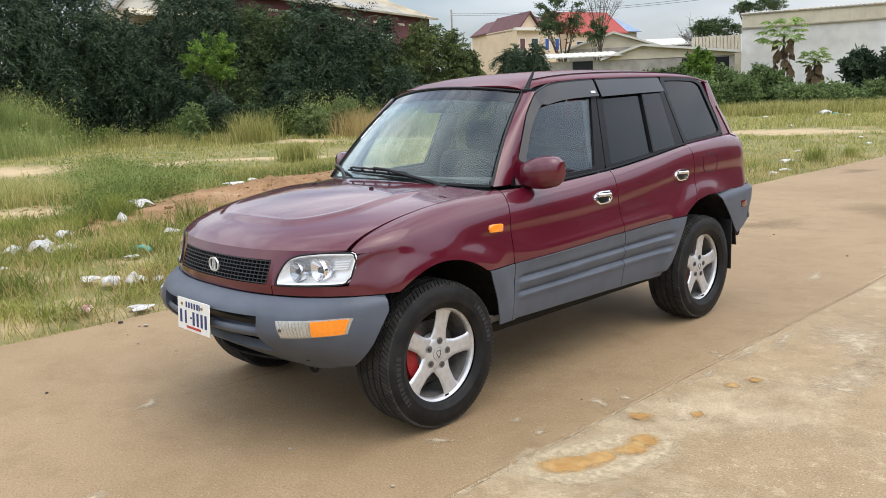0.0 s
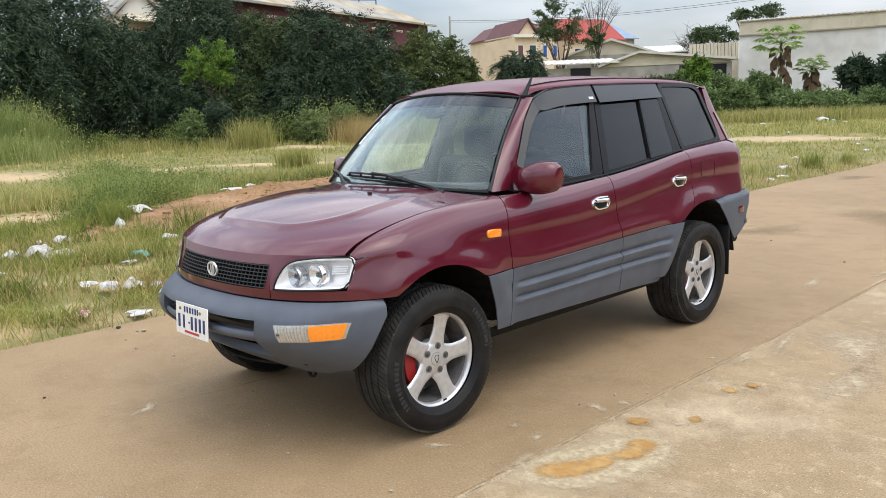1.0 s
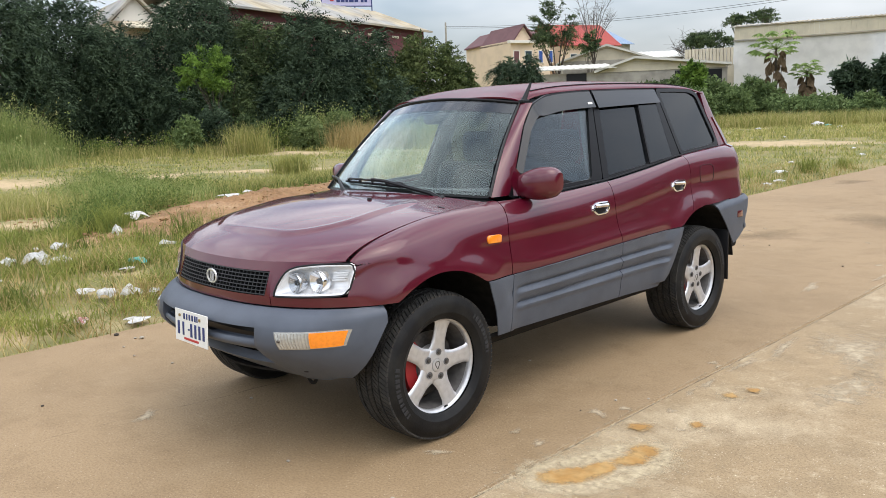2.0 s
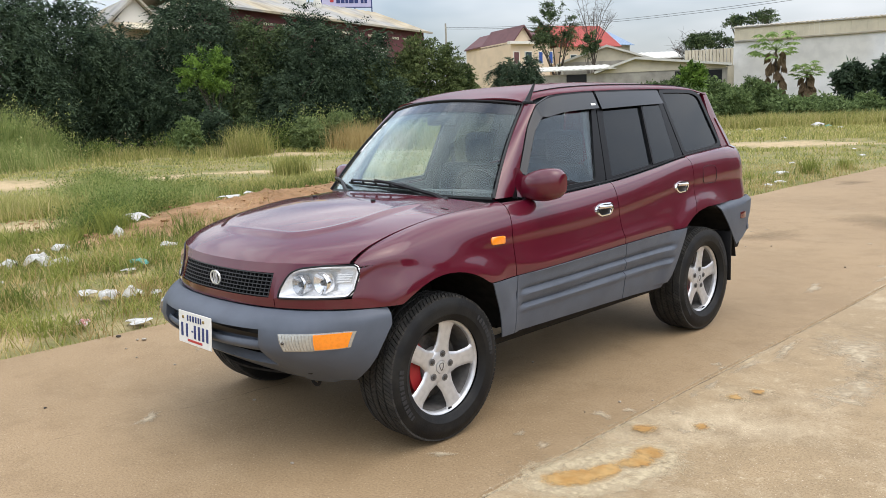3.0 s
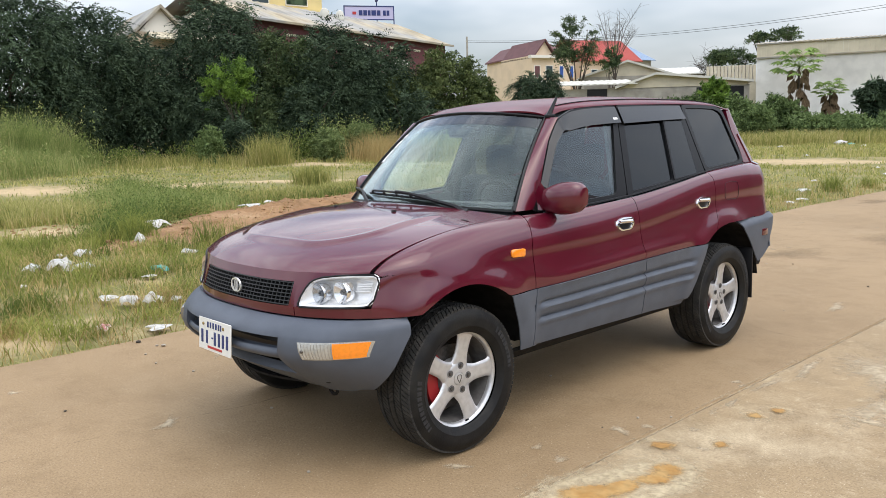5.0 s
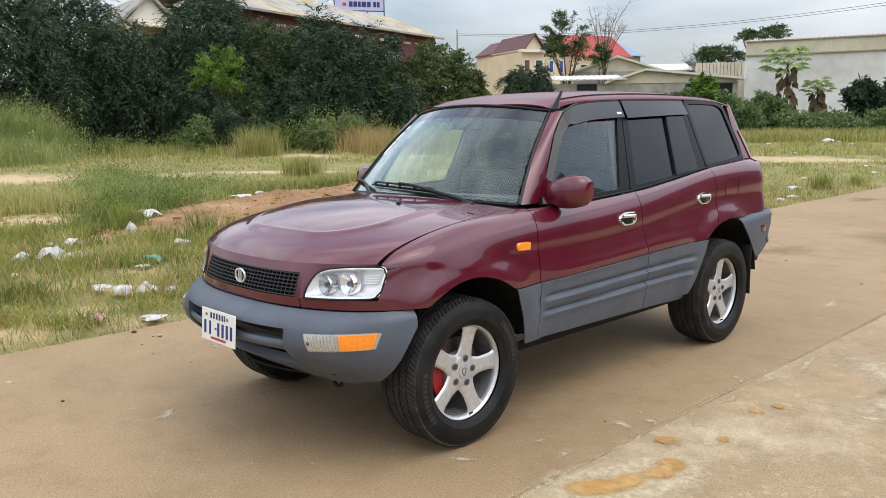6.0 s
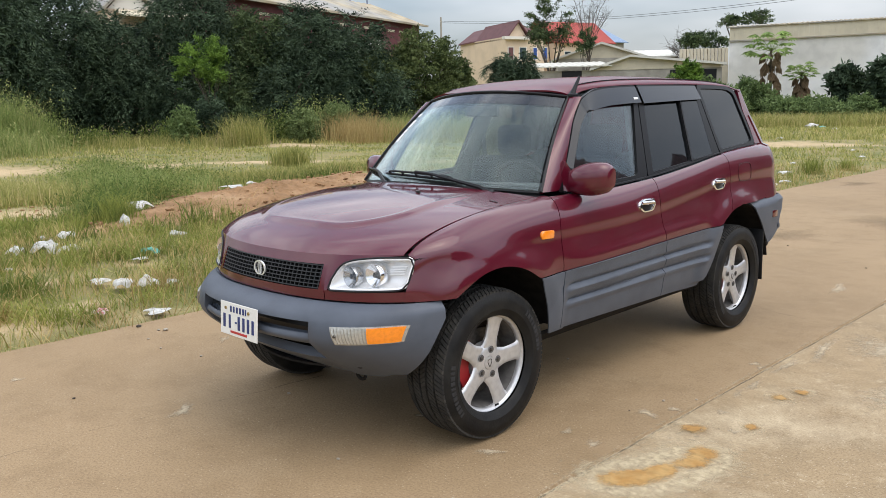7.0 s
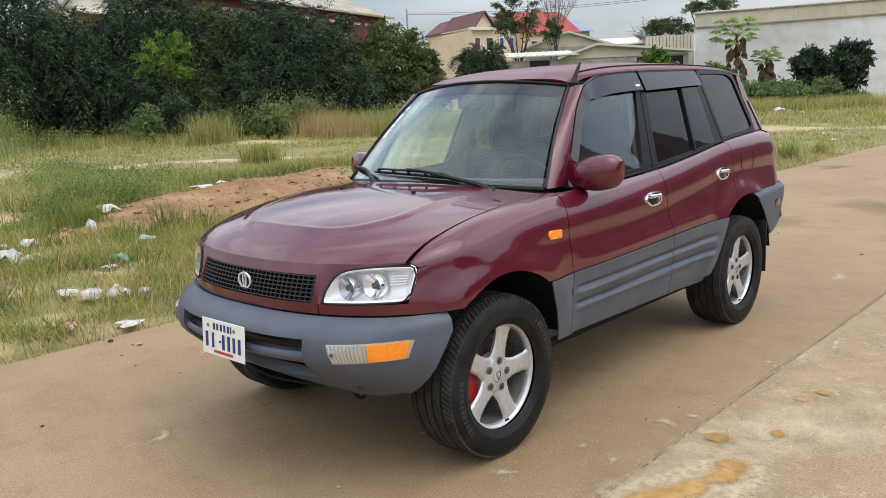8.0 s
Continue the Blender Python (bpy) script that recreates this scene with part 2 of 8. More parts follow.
def curve(v, xs, ys):
    """A smooth run through a few design values, without overshoot."""
    if v <= xs[0]:
        return ys[0]
    if v >= xs[-1]:
        return ys[-1]
    k = 0
    while v > xs[k + 1]:
        k += 1
    slope = [(ys[i + 1] - ys[i]) / (xs[i + 1] - xs[i]) for i in range(len(xs) - 1)]

    def tangent(i):
        if i in (0, len(xs) - 1):
            return slope[0] if i == 0 else slope[-1]
        a, b = slope[i - 1], slope[i]
        return 0.0 if a * b <= 0 else 2 * a * b / (a + b)

    h = xs[k + 1] - xs[k]
    t = (v - xs[k]) / h
    return ((2 * t ** 3 - 3 * t * t + 1) * ys[k] + (t ** 3 - 2 * t * t + t) * h * tangent(k)
            + (3 * t * t - 2 * t ** 3) * ys[k + 1] + (t ** 3 - t * t) * h * tangent(k + 1))


# ---- the car: shape of the body (x to its left, y to its rear, z up; wheelbase 2.41 m) ----
AXLE, HUB_Z, TYRE_R = 1.205, 0.342, 0.342
NOSE_Y, TAIL_Y = -1.35, 1.58


def hood_fall(s):
    return 0.30 * s + 0.56 * s ** 3 + 0.14 * s ** 16


def belt_z(y):
    if y < -0.77:
        return 1.043 - 0.153 * hood_fall((-0.77 - y) / 0.843)
    return curve(y, (-0.77, -0.3, 0.2, 0.6, 1.07, 1.5, 1.9), (1.043, 1.044, 1.066, 1.103, 1.155, 1.182, 1.196))


def belt_x(y):
    if y < -0.77:
        return 0.6695 + 0.019 * (-0.77 - y) / 0.843
    return curve(y, (-0.77, -0.3, 0.4, 1.1, 1.9), (0.6715, 0.705, 0.722, 0.715, 0.690))


def low_x(z):
    return curve(z, (0.36, 0.45, 0.58, 0.72, 0.84, 0.96), (0.752, 0.776, 0.797, 0.813, 0.799, 0.777))


def nose_reach(z):
    return 0.545 - 0.40 * max(0.0, z - 0.74) - 0.10 * max(0.0, 0.74 - z)


def tail_reach(z):
    return curve(z, (0.5, 0.8, 1.0, 1.17, 1.35, 1.58), (0.33, 0.365, 0.37, 0.345, 0.235, 0.105))


def nose_round(y, z):
    return max(0.0, 1 - ((NOSE_Y - y) / nose_reach(z)) ** 2.3) ** (1 / 2.3) if y < NOSE_Y else 1.0


def flat_x(y, z):
    """Half the width before the tail is rounded."""
    zb, xb = belt_z(y), belt_x(y)
    drop, low = 0.19 - 0.12 * smooth(-1.20, -1.58, y), low_x(z) * nose_round(y, z)
    if z <= zb - drop:
        return low
    if z <= zb:
        s = (z - zb + drop) / drop
        low = low_x(zb - drop) * nose_round(y, zb - drop)
        return xb + (low - xb) * math.sqrt(max(0.0, 1 - s ** 2.2))
    return xb - 0.012 - (z - zb) * (xb - 0.012 - 0.562) / (1.575 - zb)


def swell(y, z):
    """The flares that stand out round both wheel openings."""
    out = 0.0
    for c, zc, r in ((-AXLE, 0.345, 0.44), (AXLE - 0.03, 0.36, 0.46)):
        d = math.hypot(y - c, (z - zc)) - r
        out = max(out, 0.020 * math.exp(-(max(0.0, d) / 0.085) ** 2.4))
    return out


def side_x(y, z):
    x = flat_x(y, z)
    if 0.4 < z < 0.95:
        x += swell(y, z)
    if -0.8 < y < 0.95:
        zc = 0.716 + 0.040 * smooth(-0.6, 0.6, y)
        x += 0.012 * math.exp(-((z - zc) / 0.032) ** 2) * smooth(-0.80, -0.45, y) * smooth(0.95, 0.5, y)
    if y > TAIL_Y:
        x *= max(0.0, 1 - ((y - TAIL_Y) / tail_reach(z)) ** 4.5) ** (1 / 4.5)
    return x


def nose_y(x, z, w=0.808):
    return NOSE_Y - nose_reach(z) * max(0.0, 1 - (abs(x) / w) ** 2.3) ** (1 / 2.3)


def side(y, z, out=0.0):
    return side_x(y, z) + out, y, z


def arch_z(y, c, zc, r):
    """The height of a wheel opening's edge above its centre line, or None outside it."""
    d = abs(y - c)
    return zc + math.sqrt(r * r - d * d) if d < r else None


car = empty("car", "dark maroon compact off-road estate car parked on the concrete road", "car")


def pair(name, piece, mat, label="", parent=car, sharp=38.0):
    """A part of the left side and its mirror image on the right."""
    a = link_mesh(name, *piece, mat, parent, label, sharp)
    b = link_mesh(name, *mirrored(piece), mat, parent, label, sharp)
    return a, b


def band(ya, yb, lo, hi, nu=24, nv=12, out=0.0, thick=0.006, relief=None):
    """A panel of the flank between two seams (y of z) and two edges (z of y)."""
    def fn(u, v):
        v = 1 - (1 - v) ** 1.5 if not relief else v
        y = (1 - u) * ya(0.8) + u * yb(0.8)
        for _ in range(3):
            z = lo(y) + v * (hi(y) - lo(y))
            y = (1 - u) * ya(z) + u * yb(z)
        x, y, z = side(y, z, out)
        return (x + (relief(y, z) if relief else 0.0), y, z)
    return sheet(fn, nu, nv, thick)


GAP = 0.0025
F_SEAM = lambda z: -0.728 + 0.02 * max(0, z - 0.9) / 0.1
B_SEAM = lambda z: curve(z, (0.38, 0.72, 0.85, 1.0, 1.07), (0.262, 0.222, 0.205, 0.198, 0.20))
R_SEAM = lambda z: curve(z, (0.70, 0.86, 1.03, 1.10, 1.16), (0.94, 1.055, 1.085, 1.085, 1.06))
clad_top = lambda y: 0.690 + 0.035 * smooth(-0.75, 0.9, y)
clad_bottom = lambda y: curve(y, (-0.9, -0.7, 0.3, 0.7, 0.8, 0.9), (0.402, 0.400, 0.384, 0.376, 0.48, 0.69))

# front wing: from the door seam round the wheel opening to the head lamp
def wing_lower(y):
    z = arch_z(y, -AXLE, 0.335, 0.449)
    if y > -0.93:
        return clad_top(y) + 0.003
    if y < -1.50:
        return 0.697
    return max(0.697, z or 0.697)


def lamp_edge(z):
    """Where the wing meets the head lamp's outer side, and above it the bonnet."""
    x = 0.707 + 0.02 * (z - 0.749) / 0.13
    return nose_y(x + (0.696 - x) * smooth(0.868, 0.884, z), min(z, 0.89))


wing = band(lamp_edge, lambda z: F_SEAM(z) - GAP, wing_lower, lambda y: belt_z(y) - 0.0001, 64, 26)
strip = sheet(lambda u, v: (lambda x, z: (x, nose_y(x, z), z))(0.412 + 0.307 * u, 0.697 + v * 0.041), 20, 3, 0.006)
pair("front_wing", join(wing, strip), PAINT)

# bonnet: the top, then the face that comes down round the grille
def hood(u, s):
    a = abs(u)
    x = u * (0.669 + 0.019 * s)
    zr, zf = 1.088 - 0.045 * a ** 2.2, 0.876 + 0.012 * a ** 2
    yr, yf = -0.925 + 0.158 * a ** 2.2, nose_y(0.688 * u, zf)
    y = yr + (yf - yr) * s
    z = zr + (zf - zr) * hood_fall(s)
    # the raised middle field, with a crease round it
    r = 0.24
    d = math.hypot(max(0.0, abs(u) * 0.68 - 0.470 + r), max(0.0, s * 0.92 - 0.752 + r)) - r
    fade = smooth(0.05, 0.40, s)
    z += fade * (0.0085 * (1 - smooth(-0.010, 0.034, d)) + 0.0016 * math.exp(-((d + 0.012) / 0.012) ** 2))
    return x, y, z


def face(x, v):
    z0 = 0.876 + 0.012 * (x / 0.688) ** 2
    z = z0 + (0.697 - z0) * v
    return x, nose_y(x, z) + 0.0, z


def bonnet_fn(u, v):
    return hood(2 * u - 1, v)


top = sheet(bonnet_fn, 128, 100, 0.006)
GRILLE_X, GRILLE_LO, GRILLE_HI = 0.382, 0.738, 0.838
gx = np.concatenate([np.linspace(-0.408, -GRILLE_X, 3), np.linspace(-GRILLE_X, GRILLE_X, 33)[1:-1], np.linspace(GRILLE_X, 0.408, 3)])
gv = [0, 0.04, 0.09, 0.15, (0.878 - GRILLE_HI) / 0.181, (0.878 - GRILLE_LO) / 0.181, 0.84, 0.92, 1]
gu = (gx + 0.408) / 0.816
surround = sheet(lambda u, v: face(-0.408 + 0.816 * u, v), 0, 0, 0.018, us=gu, vs=gv,
                 hole=lambda u, v: abs(-0.408 + 0.816 * u) < GRILLE_X and gv[4] < v < gv[5])
def brow(u, v, sgn):
    """The bonnet's edge over and beside the head lamp."""
    x = 0.404 + 0.286 * u
    zl = curve(x, (0.404, 0.426, 0.432, 0.445, 0.46, 0.485, 0.525, 0.64, 0.69), (0.735, 0.736, 0.775, 0.815, 0.840, 0.853, 0.868, 0.8805, 0.8835))
    z1 = 0.877 + 0.012 * (x / 0.688) ** 2
    z = zl + (z1 - zl) * v
    return sgn * x, nose_y(x, z), z


brows = [sheet(lambda u, v: brow(u, v, s), 30, 4, 0.008) for s in (1, -1)]
bonnet = link_mesh("bonnet", *join(top, surround, *brows), PAINT, car, "maroon bonnet with a raised middle field")
for s in (-1, 1):
    bm = box(s * 0.243 - 0.011, s * 0.243 + 0.011, -1.140, -1.122, 1.062, 1.082, 0.005)
    part("washer_nozzle", bm, BLACK, bonnet)

link_mesh("bonnet_slot", *sheet(lambda u, v: (lambda p: (p[0], p[1], p[2] + 0.0022))(hood(0.913 + 0.060 * (u - 0.5), 0.233 + 0.010 * (v - 0.5) + 0.02 * (u - 0.5))), 8, 2, 0.002), BLACK, bonnet)

# grille: a dark bed, bars both ways, and the plain oval badge
grille = link_mesh("grille", *sheet(lambda u, v: (lambda x, z: (x, nose_y(x, z) + 0.022, z))(-0.385 + 0.77 * u, 0.733 + 0.108 * v), 24, 4, 0.006), GRILLE_BLACK, car, "black grille of small cells")
for k in range(7):
    z = 0.743 + 0.0150 * k
    link_mesh("grille_bar", *sheet(lambda u, v: (lambda x: (x, nose_y(x, z) + 0.003 + 0.012 * v, z + 0.0048 * (1 - 2 * v) * 0.5))(-GRILLE_X + 2 * GRILLE_X * u), 24, 1, 0.004, centre=(0, -1.5, -9)), GRILLE_BLACK, grille)
for k in range(30):
    x = -0.373 + 0.746 * k / 29
    bm = box(x - 0.0022, x + 0.0022, nose_y(x, 0.79) + 0.004, nose_y(x, 0.79) + 0.02, 0.739, 0.837)
    bmesh.ops.rotate(bm, verts=bm.verts, cent=(x, nose_y(x, 0.79), 0.79), matrix=Matrix.Rotation(-0.34, 3, "X"))
    part("grille_rib", bm, GRILLE_BLACK, grille)


def ring(cx, cz, rx, rz, w, y):
    V, F, n = [], [], 36
    for k in range(n):
        a = 2 * math.pi * k / n
        for q, (dr, dy) in enumerate(((0, 0), (-w, 0), (-w, 0.003), (0, 0.003))):
            V.append((cx + (rx + dr) * math.cos(a), y(cz) + dy - 0.004 * (q in (0, 1)), cz + (rz + dr) * math.sin(a)))
    for k in range(n):
        for q in range(4):
            a, b = k * 4 + q, k * 4 + (q + 1) % 4
            c, d = ((k + 1) % n) * 4 + (q + 1) % 4, ((k + 1) % n) * 4 + q
            F.append((a, d, c, b))
    return V, F


badge_y = lambda z: nose_y(0, z) - 0.006
link_mesh("badge", *join(ring(0, 0.789, 0.043, 0.034, 0.006, badge_y), ring(0, 0.789, 0.012, 0.030, 0.0042, badge_y)), BRIGHT, grille, "chrome oval badge")

# head lamps: a clear cover over a bright bowl with two round reflectors
def lamp_pt(u, v, deep=0.0):
    zb = curve(u, (0, 0.03, 0.1, 0.9, 0.965, 1), (0.750, 0.741, 0.740, 0.745, 0.752, 0.775))
    zt = curve(u, (0, 0.05, 0.12, 0.28, 0.7, 0.92, 0.965, 1), (0.782, 0.828, 0.850, 0.866, 0.877, 0.876, 0.868, 0.842))
    z = zb + (zt - zb) * v
    t = (z - 0.74) / 0.13
    x = 0.429 + 0.02 * t + (0.280 - 0.005 * t) * u
    return x, nose_y(x, z) + deep, z


for sgn in (1, -1):
    flip = (lambda p: p) if sgn > 0 else mirrored
    # added black sheet that makes the gaps round the lamp read dark
    link_mesh("lamp_housing", *flip(sheet(lambda u, v: (lambda x, z: (x, nose_y(x, z) + 0.075, z))(0.40 + 0.325 * u, 0.700 + 0.185 * v), 14, 8, 0.008)), BLACK, car)
    lamp = link_mesh("head_lamp", *flip(sheet(lambda u, v: lamp_pt(u, v, 0.055 * (1 - abs(2 * u - 1) ** 4) * (1 - abs(2 * v - 1) ** 4) + 0.004), 26, 12, 0.003)), REFLECTOR, car, "clear head lamp with a chrome bowl")
    for cx, cz, r in ((0.503, 0.794, 0.043), (0.592, 0.803, 0.047)):
        prof = [(0.0, 0.004), (-0.012, r * 0.5), (-0.030, r * 0.92), (-0.034, r), (-0.026, r * 1.06), (0.01, r * 0.9)]
        v, f = revolve([(h, q) for h, q in prof], 24, "y", closed=False)
        v = [(p[0] + cx, p[1] + nose_y(cx, cz) + 0.046, p[2] + cz) for p in v]
        link_mesh("lamp_bowl", *flip((v, f)), CHROME if cx > 0.55 else LAMP_LENS, lamp)
        bl = [(p[0] + cx, p[1] + nose_y(cx, cz) + 0.040, p[2] + cz) for p in revolve([(0.0, 0.001), (-0.02, 0.011), (0.0, 0.015)], 12, "y", closed=False)[0]]
        link_mesh("bulb_shield", *flip((bl, revolve([(0, 1)] * 3, 12, "y", closed=False)[1])), STEEL, lamp)
    for k in range(4):
        fin = sheet(lambda u, v: lamp_pt(0.72 + 0.17 * u, 0.46 + 0.075 * k + 0.035 * v, 0.024), 6, 2, 0.012, centre=(0, -1.2, 0.8))
        link_mesh("lamp_fin", *flip(fin), REFLECTOR, lamp)
    inset = [lamp_pt(0.025 + 0.95 * u, 0.955, 0.004) for u in np.linspace(0.1, 1, 18)] + [lamp_pt(0.978, v, 0.004) for v in np.linspace(0.9, 0.06, 8)] + [lamp_pt(u, 0.045, 0.004) for u in np.linspace(0.97, 0.03, 18)]
    link_mesh("lamp_rim", *flip(tube(inset, 0.0065, 6)), LAMP_RIM, lamp)
    cover = link_mesh("lamp_cover", *flip(sheet(lambda u, v: lamp_pt(u, v, -0.002), 26, 10, 0.003)), CLEAR, lamp)
    cover.visible_shadow = False
    us = np.linspace(0, 1, 27)
    rim = [lamp_pt(u, 0, -0.003) for u in us] + [lamp_pt(1, v, -0.003) for v in np.linspace(0, 1, 9)[1:]] + [lamp_pt(u, 1, -0.003) for u in us[::-1][1:]] + [lamp_pt(0, v, -0.003) for v in np.linspace(1, 0, 9)[1:-1]]
    link_mesh("lamp_seal", *flip(tube(rim + [rim[0]], 0.004, 6)), BLACK, lamp)

# front bumper: wraps from wheel opening to wheel opening, with a slotted middle
def bumper_reach(z):
    return curve(z, (0.335, 0.36, 0.40, 0.45, 0.50, 0.532, 0.57, 0.63, 0.664, 0.684, 0.692), (0.365, 0.405, 0.472, 0.546, 0.606, 0.634, 0.645, 0.634, 0.604, 0.566, 0.544))


def bumper_end(z):
    """How far round the wheel opening lets the bumper run."""
    y = min(-1.53, -AXLE - math.sqrt(max(0.0, 0.452 ** 2 - (z - 0.335) ** 2)) + 0.03)
    return (1 - ((NOSE_Y - y) / bumper_reach(z)) ** 2.4) ** (1 / 2.4)


def bumper_pt(x, z, deep=0.0):
    w = 0.826 - 0.03 * smooth(0.5, 0.36, z) - 0.018 * smooth(0.66, 0.695, z)
    q = abs(x) / 0.826
    q = q + (bumper_end(z) - 0.9794) * smooth(0.70, 0.9794, q)
    y = NOSE_Y - bumper_reach(z) * max(0.0, 1 - q ** 2.4) ** (1 / 2.4)
    # the outer ends stand a little proud of the slotted middle
    y -= 0.016 * smooth(0.41, 0.47, abs(x)) * smooth(0.66, 0.60, z) * (1 - smooth(0.62, 0.78, abs(x)))
    return math.copysign(q * w, x), y + deep, z


SLOT_X, SLOT_LO, SLOT_HI = 0.418, 0.444, 0.622
ang = np.concatenate([np.linspace(-0.809, -0.78, 6)[:-1], np.linspace(-0.78, -SLOT_X, 14)[:-1], np.linspace(-SLOT_X, SLOT_X, 29)])
bx = np.concatenate([ang, -ang[:18][::-1]])
bz = [0.350, 0.356, 0.368, 0.385, 0.412, SLOT_LO, 0.49, 0.53, 0.565, SLOT_HI, 0.636, 0.650, 0.664, 0.674, 0.684, 0.692]
bumper_low = lambda x: 0.022 * smooth(0.45, 0.8, abs(x))
bump = sheet(lambda u, v: bumper_pt(u, v + bumper_low(u) * (0.45 - min(v, 0.45)) / 0.095), 0, 0, lambda u, v: 0.006 + 0.034 * smooth(0.6, 0.5, abs(u)), us=bx, vs=bz, centre=(0, -1.2, 0.5),
             hole=lambda u, v: abs(u) < SLOT_X - 0.035 * (v > 0.5) * 0 and SLOT_LO < v < SLOT_HI)
bumper = link_mesh("front_bumper", *bump, GREY, car, "grey plastic front bumper with two slots", 50)
link_mesh("slot_bar", *sheet(lambda u, v: bumper_pt(-0.42 + 0.84 * u, 0.521 + 0.046 * v, 0.022 - 0.014 * math.sin(math.pi * v)), 28, 6, 0.05, centre=(0, -1.2, 0.5)), GREY, bumper)
link_mesh("slot_backing", *sheet(lambda u, v: bumper_pt(-0.44 + 0.88 * u, 0.42 + 0.22 * v, 0.11), 20, 3, 0.006, centre=(0, -1.2, 0.5)), BLACK, bumper)
link_mesh("bumper_shelf", *sheet(lambda u, v: bumper_pt(-0.74 + 1.48 * u, 0.688, 0.004 + 0.13 * v), 40, 3, 0.006, centre=(0, -1.2, 0.0)), GREY, bumper)
link_mesh("lower_tray", *sheet(lambda u, v: (-0.55 + 1.10 * u, -1.80 + 0.75 * v + 0.25 * (2 * u - 1) ** 2 * (1 - v), 0.352 - 0.03 * math.sin(math.pi * v)), 12, 6, 0.01), WELL, bumper)
for sgn in (1, -1):
    flip = (lambda p: p) if sgn > 0 else mirrored

    def fog(u, v, deep):
        x = 0.523 + 0.020 * (1 - v) + u * (0.232 - 0.020 * (1 - v) - 0.004 * (1 - v) * u)
        z = 0.540 + 0.006 * u + v * (0.074 - 0.002 * u)
        z += (0.577 - z) * 0.10 * (max(0.0, u - 0.90) / 0.10) ** 2
        return bumper_pt(x, z, deep)
    indicator = link_mesh("bumper_lamp", *flip(sheet(lambda u, v: fog(u, v, -0.004), 16, 4, 0.02, centre=(0, -1.2, 0.5))), LAMP_WHITE, car, "clear and amber lamp in the bumper")
    lens = sheet(lambda u, v: fog(0.03 + 0.50 * u, 0.08 + 0.84 * v, -0.008 - 0.002 * math.sin(u * 60)), 40, 4, 0.004, centre=(0, -1.2, 0.5))
    link_mesh("clear_lens", *flip(lens), LAMP_WHITE, indicator)
    lens = sheet(lambda u, v: fog(0.555 + 0.42 * u, 0.06 + 0.88 * v, -0.009 - 0.004 * math.sin(math.pi * u) ** 0.5), 12, 5, 0.006, centre=(0, -1.2, 0.5))
    link_mesh("amber_lens", *flip(lens), AMBER, indicator)
    sx, sy, sz = fog(0.075, 0.5, -0.010)
    v, f = revolve([(-0.004, 0.0006), (-0.004, 0.0055), (0.004, 0.0070)], 12, "y", closed=False)
    link_mesh("lamp_screw", *flip(([(p[0] + sx, p[1] + sy, p[2] + sz) for p in v], f)), STEEL, indicator)

# number plate with plain bars
plate_tilt = Matrix.Translation((-0.002, -2.004, 0.568)) @ Matrix.Rotation(radians(-4), 4, "X") @ Matrix.Diagonal((1.055, 1, 0.96, 1))
plate = empty("number_plate_mount")
plate.parent = car
plate.matrix_basis = plate_tilt


def on_plate(name, x0, x1, z0, z1, mat, proud=0.003, label="", bevel=0.001):
    ob = part(name, box(x0, x1, -proud, 0.002, z0, z1, bevel, 1), mat, plate, label)
    return ob


on_plate("number_plate", -0.142, 0.142, -0.077, 0.077, PLATE, 0.002, "white plate with dark blue bars", 0.0015)
for x0, x1 in ((-0.064, -0.052), (-0.040, -0.029), (-0.016, -0.004), (0.008, 0.020), (0.032, 0.044), (0.052, 0.060)):
    on_plate("bar", x0, x1, 0.034, 0.062, INK_BLUE, 0.0045)
for x0, x1 in ((-0.118, -0.101), (-0.074, -0.060), (-0.004, 0.012), (0.032, 0.048), (0.067, 0.083), (0.102, 0.118)):
    on_plate("bar", x0, x1, -0.044, 0.020, INK_BLUE, 0.0045)
on_plate("bar", -0.026, -0.012, -0.016, -0.008, INK_BLUE, 0.0045)
on_plate("bar", -0.060, 0.066, -0.064, -0.053, INK_RED, 0.0045)
for x in (-0.098, 0.078):
    v, f = revolve([(-0.006, 0.001), (-0.006, 0.007), (0.0, 0.008)], 12, "y", closed=False)
    link_mesh("plate_bolt", [(p[0] + x, p[1], p[2] + 0.048) for p in v], f, BOLT, plate)

# doors
f_door = band(lambda z: F_SEAM(z) + GAP, lambda z: B_SEAM(z) - GAP, lambda y: clad_top(y) + 0.003, lambda y: belt_z(y) - 0.004, 30, 18)
front_doors = pair("front_door", f_door, PAINT)


def rear_lower(y):
    z = arch_z(y, AXLE - 0.03, 0.355, 0.466)
    return max(clad_top(y) + 0.003, z or 0) if y > 0.85 else clad_top(y) + 0.003


r_door = band(lambda z: B_SEAM(z) + GAP, lambda z: R_SEAM(z) - GAP, rear_lower, lambda y: belt_z(y) - 0.004, 34, 18)
rear_doors = pair("rear_door", r_door, PAINT)


# quarter panel and tail, wrapping round to the tailgate
def tail_pt(a, z):
    zz = z
    w = flat_x(TAIL_Y, zz) + (swell(TAIL_Y, zz) if zz < 0.95 else 0)
    return w * max(0.0, math.cos(a)) ** (2 / 4.5), TAIL_Y + tail_reach(zz) * max(0.0, math.sin(a)) ** (2 / 4.5), zz


bumper_top_r = lambda y: 0.826 + 0.02 * smooth(1.35, 1.9, y)


def quarter_lower(y):
    z = arch_z(y, AXLE - 0.03, 0.355, 0.466)
    return max(bumper_top_r(y), z or 0) if y > 1.17 else (z or 0.8)


